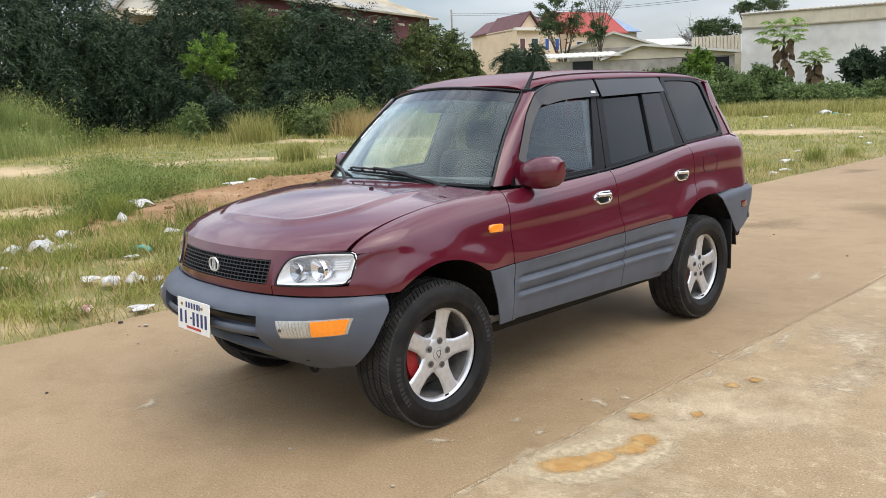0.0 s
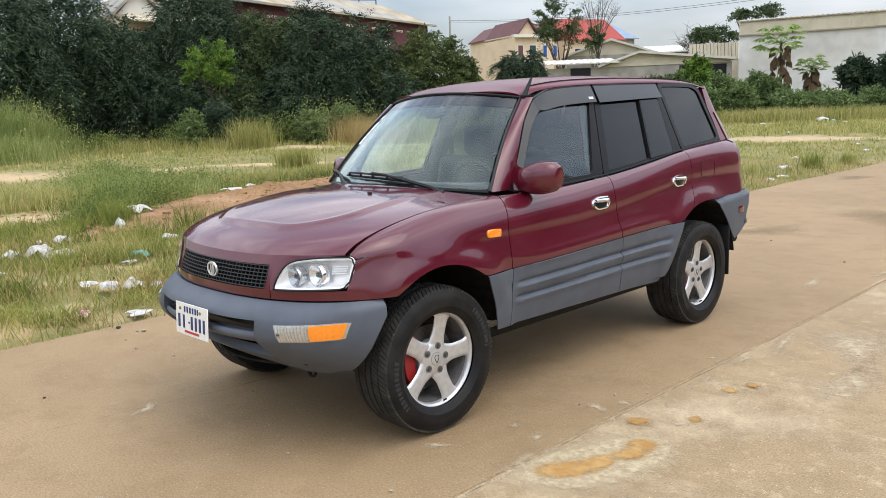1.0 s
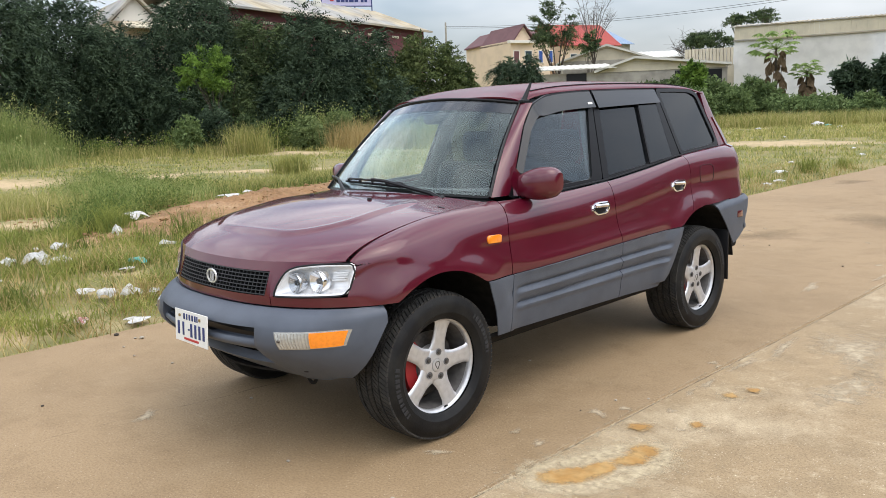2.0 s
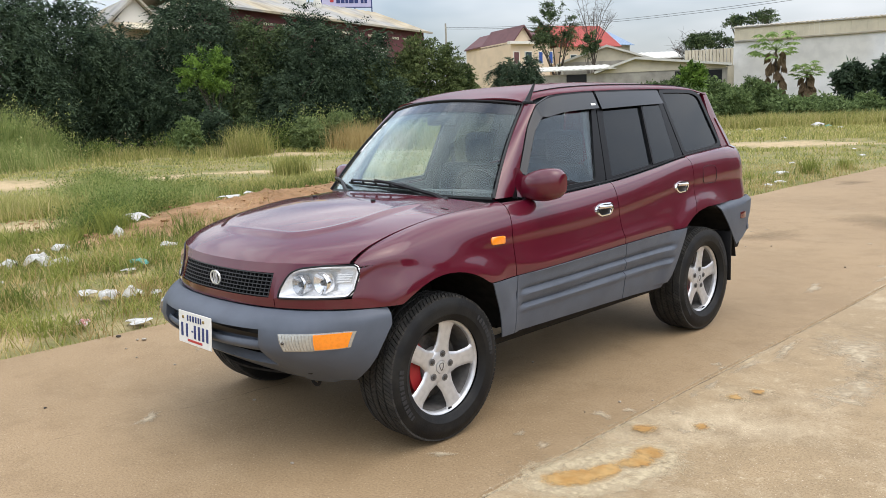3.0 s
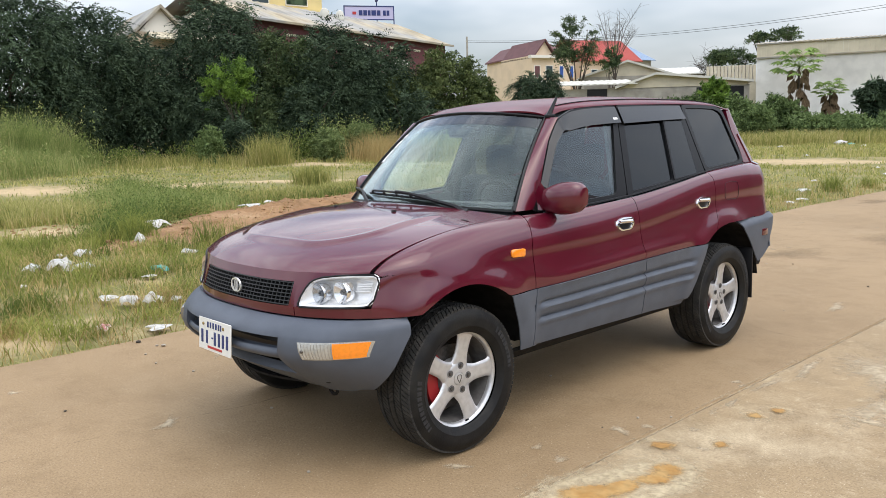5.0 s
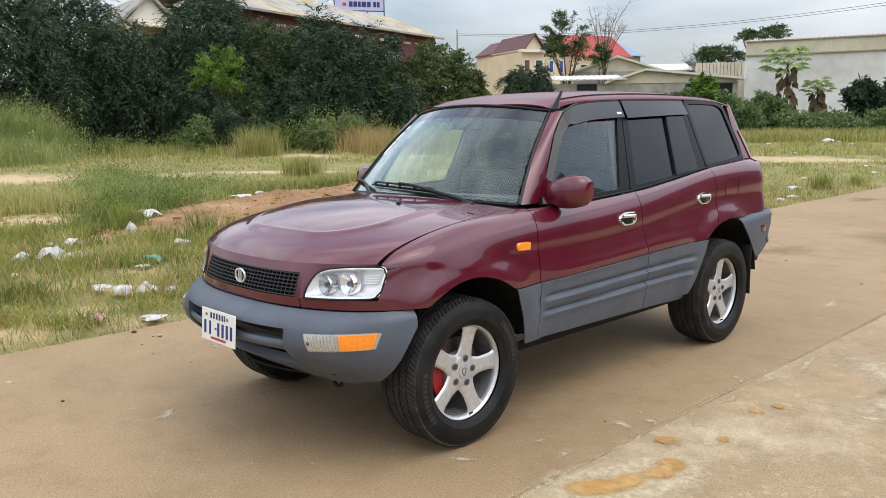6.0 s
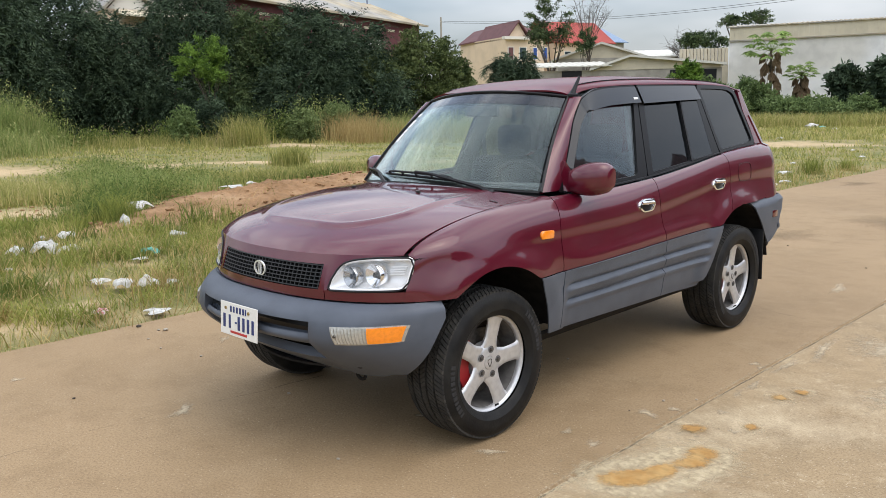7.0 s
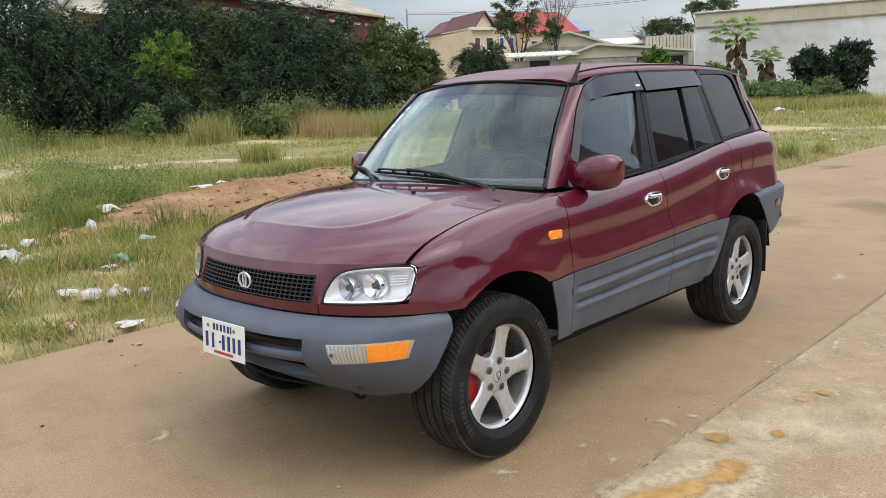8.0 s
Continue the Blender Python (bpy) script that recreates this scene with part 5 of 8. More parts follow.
DULL_ROOF = material("dull_maroon_tiles", (0.085, 0.028, 0.028), rough=0.8, vary=0.3, scale=0.6)
BLUE_ROOF = material("blue_roof_sheet", (0.16, 0.24, 0.36), rough=0.4, vary=0.15, scale=0.5)
PANE = material("far_window_pane", (0.03, 0.05, 0.06), rough=0.15)
PANE_BLUE = material("blue_window_pane", (0.03, 0.08, 0.30), rough=0.2)
PALE_TRIM = material("pale_trim", (0.70, 0.66, 0.58), rough=0.7)
SIGN = material("sign_face", (0.50, 0.47, 0.66), rough=0.5)
WIRE = material("cable", (0.03, 0.03, 0.035), rough=0.6)
PLASTIC_WHITE = material("white_plastic_litter", (0.62, 0.61, 0.58), rough=0.45, vary=0.4, scale=14, second=(0.55, 0.52, 0.46))
PLASTIC_TEAL = material("teal_plastic_litter", (0.10, 0.42, 0.36), rough=0.4, vary=0.25, scale=9)
PLASTIC_RED = material("red_printed_litter", (0.60, 0.22, 0.22), rough=0.5, vary=0.4, scale=30, second=(0.7, 0.68, 0.62))

ROAD_LEFT, JOINT, ROAD_RIGHT = -2.46, 1.292, 9.0
rng = np.random.default_rng(7)


def ground_rise(x, y):
    """The height of the field: level beside the road, gently rising away from it."""
    x, y = np.asarray(x, float), np.asarray(y, float)
    off = np.maximum(0.0, ROAD_LEFT - x)
    z = -0.05 + 0.04 * np.minimum(1, off / 0.8) + 0.45 * np.clip((off - 12) / 25, 0, 1) ** 1.5
    wav = 0.05 * np.sin(x * 0.9 + 0.7 * np.sin(y * 0.5)) * np.sin(y * 0.8 + 1.3) + 0.03 * np.sin(2.3 * x + y) * np.sin(1.9 * y - 0.6 * x)
    z = z + wav * np.clip(off / 2.5, 0, 1)
    for cx, cy, ax, w, l, h in HEAPS:
        dx, dy = x - cx, y - cy
        p, q = dx * math.cos(ax) + dy * math.sin(ax), -dx * math.sin(ax) + dy * math.cos(ax)
        z = z + h * np.exp(-(p / l) ** 2 - (q / w) ** 2)
    return np.where(x > ROAD_LEFT + 0.02, -0.06, z)


HEAPS = ((-9.2, 4.2, 2.08, 1.3, 4.2, 0.13), (-10.6, 0.3, 1.9, 0.9, 1.4, 0.07))


SANDS = ((-10.1, 0.1, 1.3, 0.8, 1.3, 0.7), (-21.6, 3.2, 1.3, 1.7, 2.2, 0.8), (-19.6, 7.0, 1.3, 1.3, 1.2, 0.85), (-31.0, 17.6, 1.1, 2.4, 4.0, 0.72), (-26.0, 16.4, 1.1, 1.5, 2.0, 0.8), (-18.5, 9.9, 0.84, 1.1, 3.6, 0.85), (-14.6, 12.6, 0.84, 1.0, 2.4, 0.6),
         (-8.5, 26.0, 0.1, 2.2, 7.5, 0.70), (-15.5, 36.0, 0.2, 1.6, 8.0, 0.4), (-3.2, -1.95, 1.5, 0.45, 0.8, 0.75), (-4.5, -1.4, 1.2, 0.4, 0.6, 0.65), (-2.75, -1.2, 1.5, 0.22, 0.6, 0.5), (-3.6, 12.5, 1.5, 0.6, 2.5, 0.4), (-2.8, 4.5, 1.57, 0.25, 1.6, 0.45), (-5.4, 0.2, 0.8, 0.35, 0.7, 0.4), (-3.9, -0.75, 1.2, 0.22, 0.5, 0.6), (-4.6, -0.45, 0.6, 0.20, 0.45, 0.6), (-5.2, -1.0, 1.0, 0.25, 0.5, 0.55), (-3.4, -1.35, 1.3, 0.2, 0.5, 0.6), (-6.6, -0.5, 0.9, 0.3, 0.5, 0.5))


def sand_mask(x, y):
    x, y = np.asarray(x, float), np.asarray(y, float)
    s = np.zeros_like(x)
    for cx, cy, ax, w, l, h in SANDS:
        dx, dy = x - cx, y - cy
        p, q = dx * math.cos(ax) + dy * math.sin(ax), -dx * math.sin(ax) + dy * math.cos(ax)
        s = np.maximum(s, h * np.exp(-(p / l) ** 2 - (q / w) ** 2))
    return s


def axis(parts):
    return np.unique(np.concatenate([np.linspace(a, b, n) for a, b, n in parts]))


gx = axis(((-900, -120, 8), (-120, -40, 30), (-40, -14, 90), (-14, -2.40, 130), (-2.4, 12, 6), (12, 120, 8), (120, 900, 4)))
gy = axis(((-900, -60, 6), (-60, -6, 30), (-6, 16, 180), (16, 60, 100), (60, 140, 20), (140, 900, 6)))
X, Y = np.meshgrid(gx, gy)
Z = ground_rise(X, Y)
nx, ny = len(gx), len(gy)
gv = np.stack([X, Y, Z], -1).reshape(-1, 3)
i0 = (np.arange(ny - 1)[:, None] * nx + np.arange(nx - 1)[None]).reshape(-1)
gf = np.stack([i0, i0 + 1, i0 + nx + 1, i0 + nx], 1)


def numpy_mesh(name, verts, faces, mat, smooth_shade=False):
    """A mesh from arrays; faces all with the same number of corners."""
    me = bpy.data.meshes.new(name)
    k = faces.shape[1]
    me.vertices.add(len(verts))
    me.vertices.foreach_set("co", np.ascontiguousarray(verts, np.float32).ravel())
    me.loops.add(faces.size)
    me.loops.foreach_set("vertex_index", np.ascontiguousarray(faces, np.int32).ravel())
    me.polygons.add(len(faces))
    me.polygons.foreach_set("loop_start", np.arange(0, faces.size, k, dtype=np.int32))
    me.update(calc_edges=True)
    if smooth_shade:
        me.shade_smooth()
    me.materials.append(mat)
    return new(name, me)


ground = numpy_mesh("ground", gv, gf, SOIL, True)
tagged(ground, "waste ground of dry soil, sand and patchy grass", "ground", kind="structure")
at = ground.data.attributes.new("sand", "FLOAT", "POINT")
at.data.foreach_set("value", sand_mask(X, Y).reshape(-1).astype(np.float32))

road = tagged(new("road"), "pale brown concrete road with a long joint", "road", kind="structure")
def slab(x0, x1, y0, y1, top, mat):
    """A slab whose edges wander a little, as worn concrete does."""
    n = 420 if -10 < y0 < 0 else 90
    ys = np.linspace(y0, y1, n)
    V, F = [], []
    for k, y in enumerate(ys):
        drift = 0.032 * smooth(-1.2, 3.0, y) - 0.014
        w0 = 0.025 * math.sin(1.9 * y) * math.sin(0.43 * y + 1) if x0 < -2 else drift + 0.004 * noise.noise((0, 5 * y, 0)) + 0.004 * noise.noise((0, 17 * y, 2))
        w1 = drift + 0.004 * noise.noise((3, 6 * y, 0)) + 0.004 * noise.noise((3, 19 * y, 2)) if x1 < 3 else 0
        V += [(x0 + w0, y, -0.2), (x0 + w0, y, top - 0.012), (x0 + w0 + 0.012, y, top), (x1 + w1 - 0.008, y, top), (x1 + w1, y, top - 0.010), (x1 + w1, y, -0.2)]
    for k in range(n - 1):
        for q in range(5):
            a = k * 6 + q
            F.append((a, a + 1, a + 7, a + 6))
    F += [(0, 5, 4, 3, 2, 1), tuple(range(len(V) - 6, len(V)))]
    return link_mesh("slab", V, F, mat, road)


for y0, y1 in ((-40, -7.4), (-7.39, 15.6), (15.61, 60), (60.01, 240)):
    slab(ROAD_LEFT, JOINT - 0.004, y0, y1, 0.0, CONCRETE)
    slab(JOINT + 0.004, ROAD_RIGHT, y0, y1, 0.001, CONCRETE_PALE)
link_mesh("joint_filler", *raw(box(JOINT - 0.05, JOINT + 0.05, -40, 240, -0.2, -0.010)), JOINT_DIRT, road)


def stain(name, cx, cy, rx, ry, mat, label, turn=0.0, rough_edge=0.22, z=0.0035):
    """A thin film on the slab; the attribute 'film' runs from 1 in its middle to 0 at its rim."""
    n, rings = 40, 6
    ph = rng.uniform(0, 6, 4)
    V, film = [(cx, cy, z)], [1.0]
    for q in range(1, rings + 1):
        for k in range(n):
            a = 2 * math.pi * k / n
            r = q / rings * 1.35 * (1 + rough_edge * (math.sin(2 * a + ph[0]) * 0.5 + math.sin(3 * a + ph[1]) * 0.5 + math.sin(7 * a + ph[2]) * 0.3))
            p, w = rx * r * math.cos(a), ry * r * math.sin(a)
            V.append((cx + p * math.cos(turn) - w * math.sin(turn), cy + p * math.sin(turn) + w * math.cos(turn), z))
            film.append(1 - q / rings)
    F = [(0, k + 1, (k + 1) % n + 1) for k in range(n)]
    for q in range(rings - 1):
        F += [(1 + q * n + k, 1 + (q + 1) * n + k, 1 + (q + 1) * n + (k + 1) % n, 1 + q * n + (k + 1) % n) for k in range(n)]
    ob = link_mesh(name, V, F, mat, road, label)
    ob.data.attributes.new("film", "FLOAT", "POINT").data.foreach_set("value", film)
    return ob


def film_material(name, colour, second, scale=14.0, soft=0.35, fray=1.3, top=0.85):
    """A stain that frays out at its rim."""
    m = material(name, colour, rough=0.9, second=second, scale=scale, vary=0.2)
    nt = m.node_tree
    at, tr, mx = nt.nodes.new("ShaderNodeAttribute"), nt.nodes.new("ShaderNodeBsdfTransparent"), nt.nodes.new("ShaderNodeMixShader")
    at.attribute_name = "film"
    co, nz, ad, rg = nt.nodes.new("ShaderNodeTexCoord"), nt.nodes.new("ShaderNodeTexNoise"), nt.nodes.new("ShaderNodeMath"), nt.nodes.new("ShaderNodeMapRange")
    nz.inputs["Scale"].default_value, nz.inputs["Detail"].default_value, nz.inputs["Roughness"].default_value = 22.0, 8.0, 0.7
    nt.links.new(co.outputs["Object"], nz.inputs["Vector"])
    ad.operation = "MULTIPLY_ADD"
    ad.inputs[1].default_value = fray
    nt.links.new(nz.outputs["Fac"], ad.inputs[0])
    nt.links.new(at.outputs["Fac"], ad.inputs[2])
    rg.inputs["From Min"].default_value, rg.inputs["From Max"].default_value = 0.30 + 0.5 * fray, 0.30 + 0.5 * fray + soft
    rg.inputs["To Max"].default_value = top
    nt.links.new(ad.outputs[0], rg.inputs["Value"])
    nt.links.new(rg.outputs[0], mx.inputs[0])
    nt.links.new(tr.outputs[0], mx.inputs[1])
    nt.links.new(nt.nodes["Principled BSDF"].outputs[0], mx.inputs[2])
    nt.links.new(mx.outputs[0], nt.nodes["Material Output"].inputs["Surface"])
    return m


RUST = film_material("rust_stain", (0.52, 0.32, 0.115), (0.44, 0.235, 0.065), soft=0.5, fray=1.5)
CRUST = film_material("pale_crust", (0.62, 0.51, 0.33), (0.55, 0.45, 0.28), scale=60.0, soft=0.9, fray=2.4, top=0.8)
SCUFF = film_material("pale_scuff", (0.56, 0.46, 0.31), (0.48, 0.38, 0.245), soft=0.7)
CRACK = film_material("crack_dirt", (0.10, 0.07, 0.04), (0.08, 0.055, 0.03), soft=0.5)
DIRT = film_material("brown_dirt", (0.262, 0.185, 0.103), (0.24, 0.168, 0.092), soft=1.3)


def stain_field(name, spots, mat, label, z, grow=1.0, cell=0.010):
    """One film over several spots that run into each other."""
    r = max(max(p[2], p[3]) for p in spots) * grow * 1.7
    xs = np.arange(min(p[0] for p in spots) - r, max(p[0] for p in spots) + r, cell)
    ys = np.arange(min(p[1] for p in spots) - r, max(p[1] for p in spots) + r, cell)
    XX, YY = np.meshgrid(xs, ys)
    f = np.zeros_like(XX)
    for cx, cy, rx, ry, tn in spots:
        dx, dy = XX - cx, YY - cy
        p, q = (dx * math.cos(tn) + dy * math.sin(tn)) / (rx * grow), (-dx * math.sin(tn) + dy * math.cos(tn)) / (ry * grow)
        f += np.exp(-1.2 * (p * p + q * q))
    f = np.clip(f - 0.04, 0, 1)
    n = len(xs)
    k = (np.arange(len(ys) - 1)[:, None] * n + np.arange(n - 1)[None]).reshape(-1)
    k = k[np.maximum.reduce([f.reshape(-1)[k + d] for d in (0, 1, n, n + 1)]) > 0]
    used, back = np.unique(np.stack([k, k + 1, k + n + 1, k + n], 1), return_inverse=True)
    P = np.stack([XX, YY, np.full_like(XX, z)], -1).reshape(-1, 3)[used]
    ob = numpy_mesh(name, P, back.reshape(-1, 4), mat)
    ob.parent = road
    tagged(ob, label)
    ob.data.attributes.new("film", "FLOAT", "POINT").data.foreach_set("value", f.reshape(-1)[used].astype(np.float32))
    return ob


RUST_SPOTS = (((1.404, -0.548, 0.070, 0.058, 0.7),), ((1.597, -0.362, 0.042, 0.050, 0.4),), ((1.538, 0.095, 0.050, 0.056, 0.4),), ((1.590, 0.241, 0.050, 0.050, 0.4),), ((2.35, 0.85, 0.06, 0.08, 0.2),),
              ((1.563, -0.762, 0.085, 0.080, 0.7), (1.575, -0.890, 0.080, 0.066, 0.7), (1.520, -1.010, 0.055, 0.060, 0.3), (1.495, -1.110, 0.100, 0.080, 0.7), (1.43, -1.215, 0.095, 0.080, 0.7)))
for spots in RUST_SPOTS:
    stain_field("pale_crust", spots, CRUST, "pale sandy crust round the rust stain", 0.0050, 1.9 if len(spots) == 1 else 2.3)
    stain_field("rust_stain", spots, RUST, "rusty orange stain on the concrete", 0.0075)
for cx, cy, rx, ry, tn in ((1.15, -0.51, 0.05, 0.06, 0.9), (1.16, -0.98, 0.03, 0.06, 0.2), (0.995, -0.948, 0.03, 0.04, 0.2), (1.214, 0.552, 0.03, 0.05, 0.1), (1.265, 0.50, 0.02, 0.04, 0.1), (1.22, -0.38, 0.03, 0.04, 0.1), (1.36, 0.19, 0.03, 0.12, 0.1), (1.35, 0.03, 0.025, 0.08, 0.1), (1.36, 0.62, 0.03, 0.20, 0.0), (1.41, -0.27, 0.03, 0.04, 0.0), (1.557, -0.458, 0.03, 0.03, 0.0), (1.40, 1.07, 0.05, 0.30, 0.1), (1.75, 1.25, 0.25, 0.5, 0.2), (1.95, 0.6, 0.15, 0.4, 0.1), (-0.6, -2.0, 0.06, 0.10, 0.7), (-0.9, -1.2, 0.04, 0.05, 0.3), (0.9, 2.8, 0.05, 0.25, 0.1), (1.22, 3.6, 0.04, 0.3, 0)):
    stain("pale_scuff", cx, cy, rx, ry, SCUFF, "pale scuffed patch of concrete", tn, 0.45)

for _ in range(20):
    cx, cy = rng.uniform(1.45, 3.6), rng.uniform(-1.6, 9.0)
    stain("pale_scuff", cx, cy, rng.uniform(0.03, 0.16), rng.uniform(0.05, 0.40), SCUFF, "pale scuffed patch of concrete", rng.uniform(-0.5, 0.5), 0.45, 0.0038)
for _ in range(26):
    cx, cy = rng.uniform(-2.2, 1.15), rng.uniform(-2.8, 9.0)
    stain("pale_scuff", cx, cy, rng.uniform(0.02, 0.07), rng.uniform(0.03, 0.10), SCUFF, "pale scuffed patch of concrete", rng.uniform(-1, 1), 0.45, 0.0032)
for _ in range(9):
    cx, cy = rng.uniform(-2.3, 4.5), rng.uniform(-3.0, 14.0)
    stain("dirt_patch", cx, cy, rng.uniform(0.15, 0.6), rng.uniform(0.2, 0.9), DIRT, "brown dirt film on the concrete", rng.uniform(-0.6, 0.6), 0.4, 0.0028)
# the pale crumbling edges of the joint
for side_, wide in ((-1, 0.018), (1, 0.050)):
    V, F, film = [], [], []
    for k, y in enumerate(np.arange(-2.6, 9.0, 0.03)):
        w_ = wide * (0.8 + 0.9 * noise.noise((1.3 * side_, 2.1 * y, 0)) + 0.5 * noise.noise((5.0 * side_, 7 * y, 1)))
        x_ = JOINT + 0.032 * smooth(-1.2, 3.0, y) - 0.014 + 0.010 * side_
        for q, (d_, f_) in enumerate(((0.0, 0.80), (0.5, 0.60), (1.0, 0.0))):
            V.append((x_ + side_ * max(0.006, w_) * d_, y, 0.0052))
            film.append(f_ * (0.75 + 0.8 * noise.noise((9.0, 1.1 * y, side_))))
        if k:
            b_ = 3 * k
            F += [(b_ - 3 + q, b_ - 2 + q, b_ + 1 + q, b_ + q) if side_ > 0 else (b_ + q, b_ + 1 + q, b_ - 2 + q, b_ - 3 + q) for q in (0, 1)]
    ob = link_mesh("worn_edge", V, F, CRUST, road, "pale crumbling edge along the joint")
    ob.data.attributes.new("film", "FLOAT", "POINT").data.foreach_set("value", film)


# a fine wandering crack in the slab before the car, and one behind it
for points in (((-0.68, -3.4), (-0.685, -2.45), (-0.655, -2.20), (-0.61, -1.94), (-0.54, -1.58), (-0.50, -1.2)), ((0.62, 1.86), (0.88, 1.74), (1.09, 1.70), (1.26, 1.60))):
    V, F, film = [], [], []
    ln = np.array(points)
    for k, t_ in enumerate(np.linspace(0, len(points) - 1.001, 90)):
        j_ = int(t_)
        c_ = ln[j_] * (1 - t_ + j_) + ln[j_ + 1] * (t_ - j_)
        d_ = ln[j_ + 1] - ln[j_]
        d_ = np.array([-d_[1], d_[0]]) / np.linalg.norm(d_)
        c_ = c_ + d_ * 0.012 * noise.noise((*(c_ * 6), 4.0))
        for q_, f_ in ((-0.006, 0.0), (0.0, 0.62), (0.006, 0.0)):
            V.append((*(c_ + d_ * q_), 0.0042))
            film.append(f_ * (0.8 + 0.6 * noise.noise((*(c_ * 3), 9.0))))
        if k:
            b_ = 3 * k
            F += [(b_ - 3 + q, b_ - 2 + q, b_ + 1 + q, b_ + q) for q in (0, 1)]
    ob = link_mesh("crack", V, F, CRACK, road, "fine dark crack in the concrete")
    ob.data.attributes.new("film", "FLOAT", "POINT").data.foreach_set("value", film)
# crumbs of broken concrete along the joint
V_, F_ = [], []
for _ in range(420):
    y_ = rng.uniform(-1.9, 6.0)
    x_ = JOINT + 0.032 * smooth(-1.2, 3.0, y_) - 0.014 + rng.normal(0, 0.014)
    r_ = float(rng.uniform(0.0015, 0.0045))
    k_ = len(V_)
    V_ += [(x_ + r_ * a * rng.uniform(0.6, 1.4), y_ + r_ * b * rng.uniform(0.6, 1.4), 0.001 + c * r_ * 1.2) for a, b, c in ((1, 0, 0), (0, 1, 0), (-1, 0, 0), (0, -1, 0), (0, 0, 1))]
    F_ += [(k_, k_ + 1, k_ + 4), (k_ + 1, k_ + 2, k_ + 4), (k_ + 2, k_ + 3, k_ + 4), (k_ + 3, k_, k_ + 4)]
CRUMB = material("concrete_crumb", (0.45, 0.36, 0.25), rough=0.95, vary=0.3, scale=20)
tagged(link_mesh("crumbs", V_, F_, CRUMB, smooth=False), "pale crumbs of concrete along the joint", "crumbs", kind="stuff")


# stones and crumbs on the road
def pebble(x, y, r, mat, z=0.0):
    bm = bmesh.new()
    bmesh.ops.create_icosphere(bm, subdivisions=1, radius=r)
    for v in bm.verts:
        v.co = Vector((v.co.x * rng.uniform(0.8, 1.3), v.co.y * rng.uniform(0.8, 1.3), v.co.z * 0.6 * rng.uniform(0.8, 1.1)))
    ob = link_mesh("pebble", *raw(bm), mat)
    ob.location = (x, y, z + r * 0.5)
    return tagged(ob, "small loose stone on the concrete road", "stone", "stones on the road")


STONE = material("stone", (0.40, 0.35, 0.28), rough=0.9, vary=0.3, scale=20)
STONE_DARK = material("dark_crumb", (0.05, 0.04, 0.03), rough=0.9)
pebble(-2.36, -1.42, 0.018, STONE_DARK)
pebble(-2.12, -1.34, 0.018, STONE)
pebble(-2.16, -1.37, 0.012, STONE)
for _ in range(46):
    x, y = rng.uniform(-2.2, 2.6), rng.uniform(-2.4, 5.5)
    pebble(x, y, rng.uniform(0.004, 0.010), STONE if rng.random() < 0.7 else STONE_DARK)

# the bare earth of the heap
def heap(u, v):
    a = 2 * math.pi * u
    r = v * (1 + 0.10 * math.sin(3 * a) + 0.06 * math.sin(7 * a + 1))
    p, q = 4.9 * r * math.cos(a), 1.75 * r * math.sin(a)
    x, y = -9.1 + p * math.cos(2.08) - q * math.sin(2.08), 4.2 + p * math.sin(2.08) + q * math.cos(2.08)
    lump = 0.06 * noise.noise((1.9 * x, 1.9 * y, 0)) + 0.06 * noise.noise((5 * x, 5 * y, 3)) + 0.04 * noise.noise((13 * x, 13 * y, 5))
    return x, y, float(ground_rise(x, y)) + 0.05 * (1 - v ** 3) - 0.03 * v ** 6 + lump * (1 - v * v)


tagged(link_mesh("earth_mound", *sheet(heap, 220, 60, 0.02, centre=(-10, 4, -9)), EARTH), "low mound of bare brown earth in the grass", "mound")


# clods on the heap and on the sandy hump
V_, F_ = [], []
for _ in range(420):
    if rng.random() < 0.75:
        a_, r_ = rng.uniform(0, 2 * math.pi), rng.random() ** 0.6
        p_, q_ = 4.6 * r_ * math.cos(a_), 1.6 * r_ * math.sin(a_)
        x_, y_ = -9.1 + p_ * math.cos(2.08) - q_ * math.sin(2.08), 4.2 + p_ * math.sin(2.08) + q_ * math.cos(2.08)
        lift_ = 0.05
    else:
        x_, y_, lift_ = rng.normal(-10.1, 0.5), rng.normal(0.1, 0.7), 0.0
    bm = bmesh.new()
    bmesh.ops.create_icosphere(bm, subdivisions=1, radius=float(rng.uniform(0.012, 0.05)))
    for v in bm.verts:
        v.co *= rng.uniform(0.7, 1.3)
        v.co.z *= 0.6
        v.co += Vector((x_, y_, float(ground_rise(x_, y_)) + lift_))
    pv, pf = raw(bm)
    F_ += [tuple(k_ + len(V_) for k_ in f) for f in pf]
    V_ += list(pv)
tagged(link_mesh("clods", V_, F_, EARTH, smooth=False), "loose clods of brown earth on the mound", "earth", kind="stuff")


def leaf_quads(centres, direction, length, width, droop=None):
    """A four-cornered leaf at each centre along its direction."""
    n = len(centres)
    d = direction / np.maximum(np.linalg.norm(direction, axis=1, keepdims=True), 1e-6)
    r = rng.normal(0, 1, (n, 3))
    s = np.cross(d, r)
    s /= np.maximum(np.linalg.norm(s, axis=1, keepdims=True), 1e-6)
    L, W = length[:, None], width[:, None]
    V = np.empty((n, 4, 3))
    V[:, 0] = centres
    V[:, 1] = centres + d * L * 0.45 + s * W * 0.5
    V[:, 2] = centres + d * L
    V[:, 3] = centres + d * L * 0.45 - s * W * 0.5
    return V.reshape(-1, 3)


def quad_faces(n):
    return np.arange(n * 4).reshape(-1, 4)


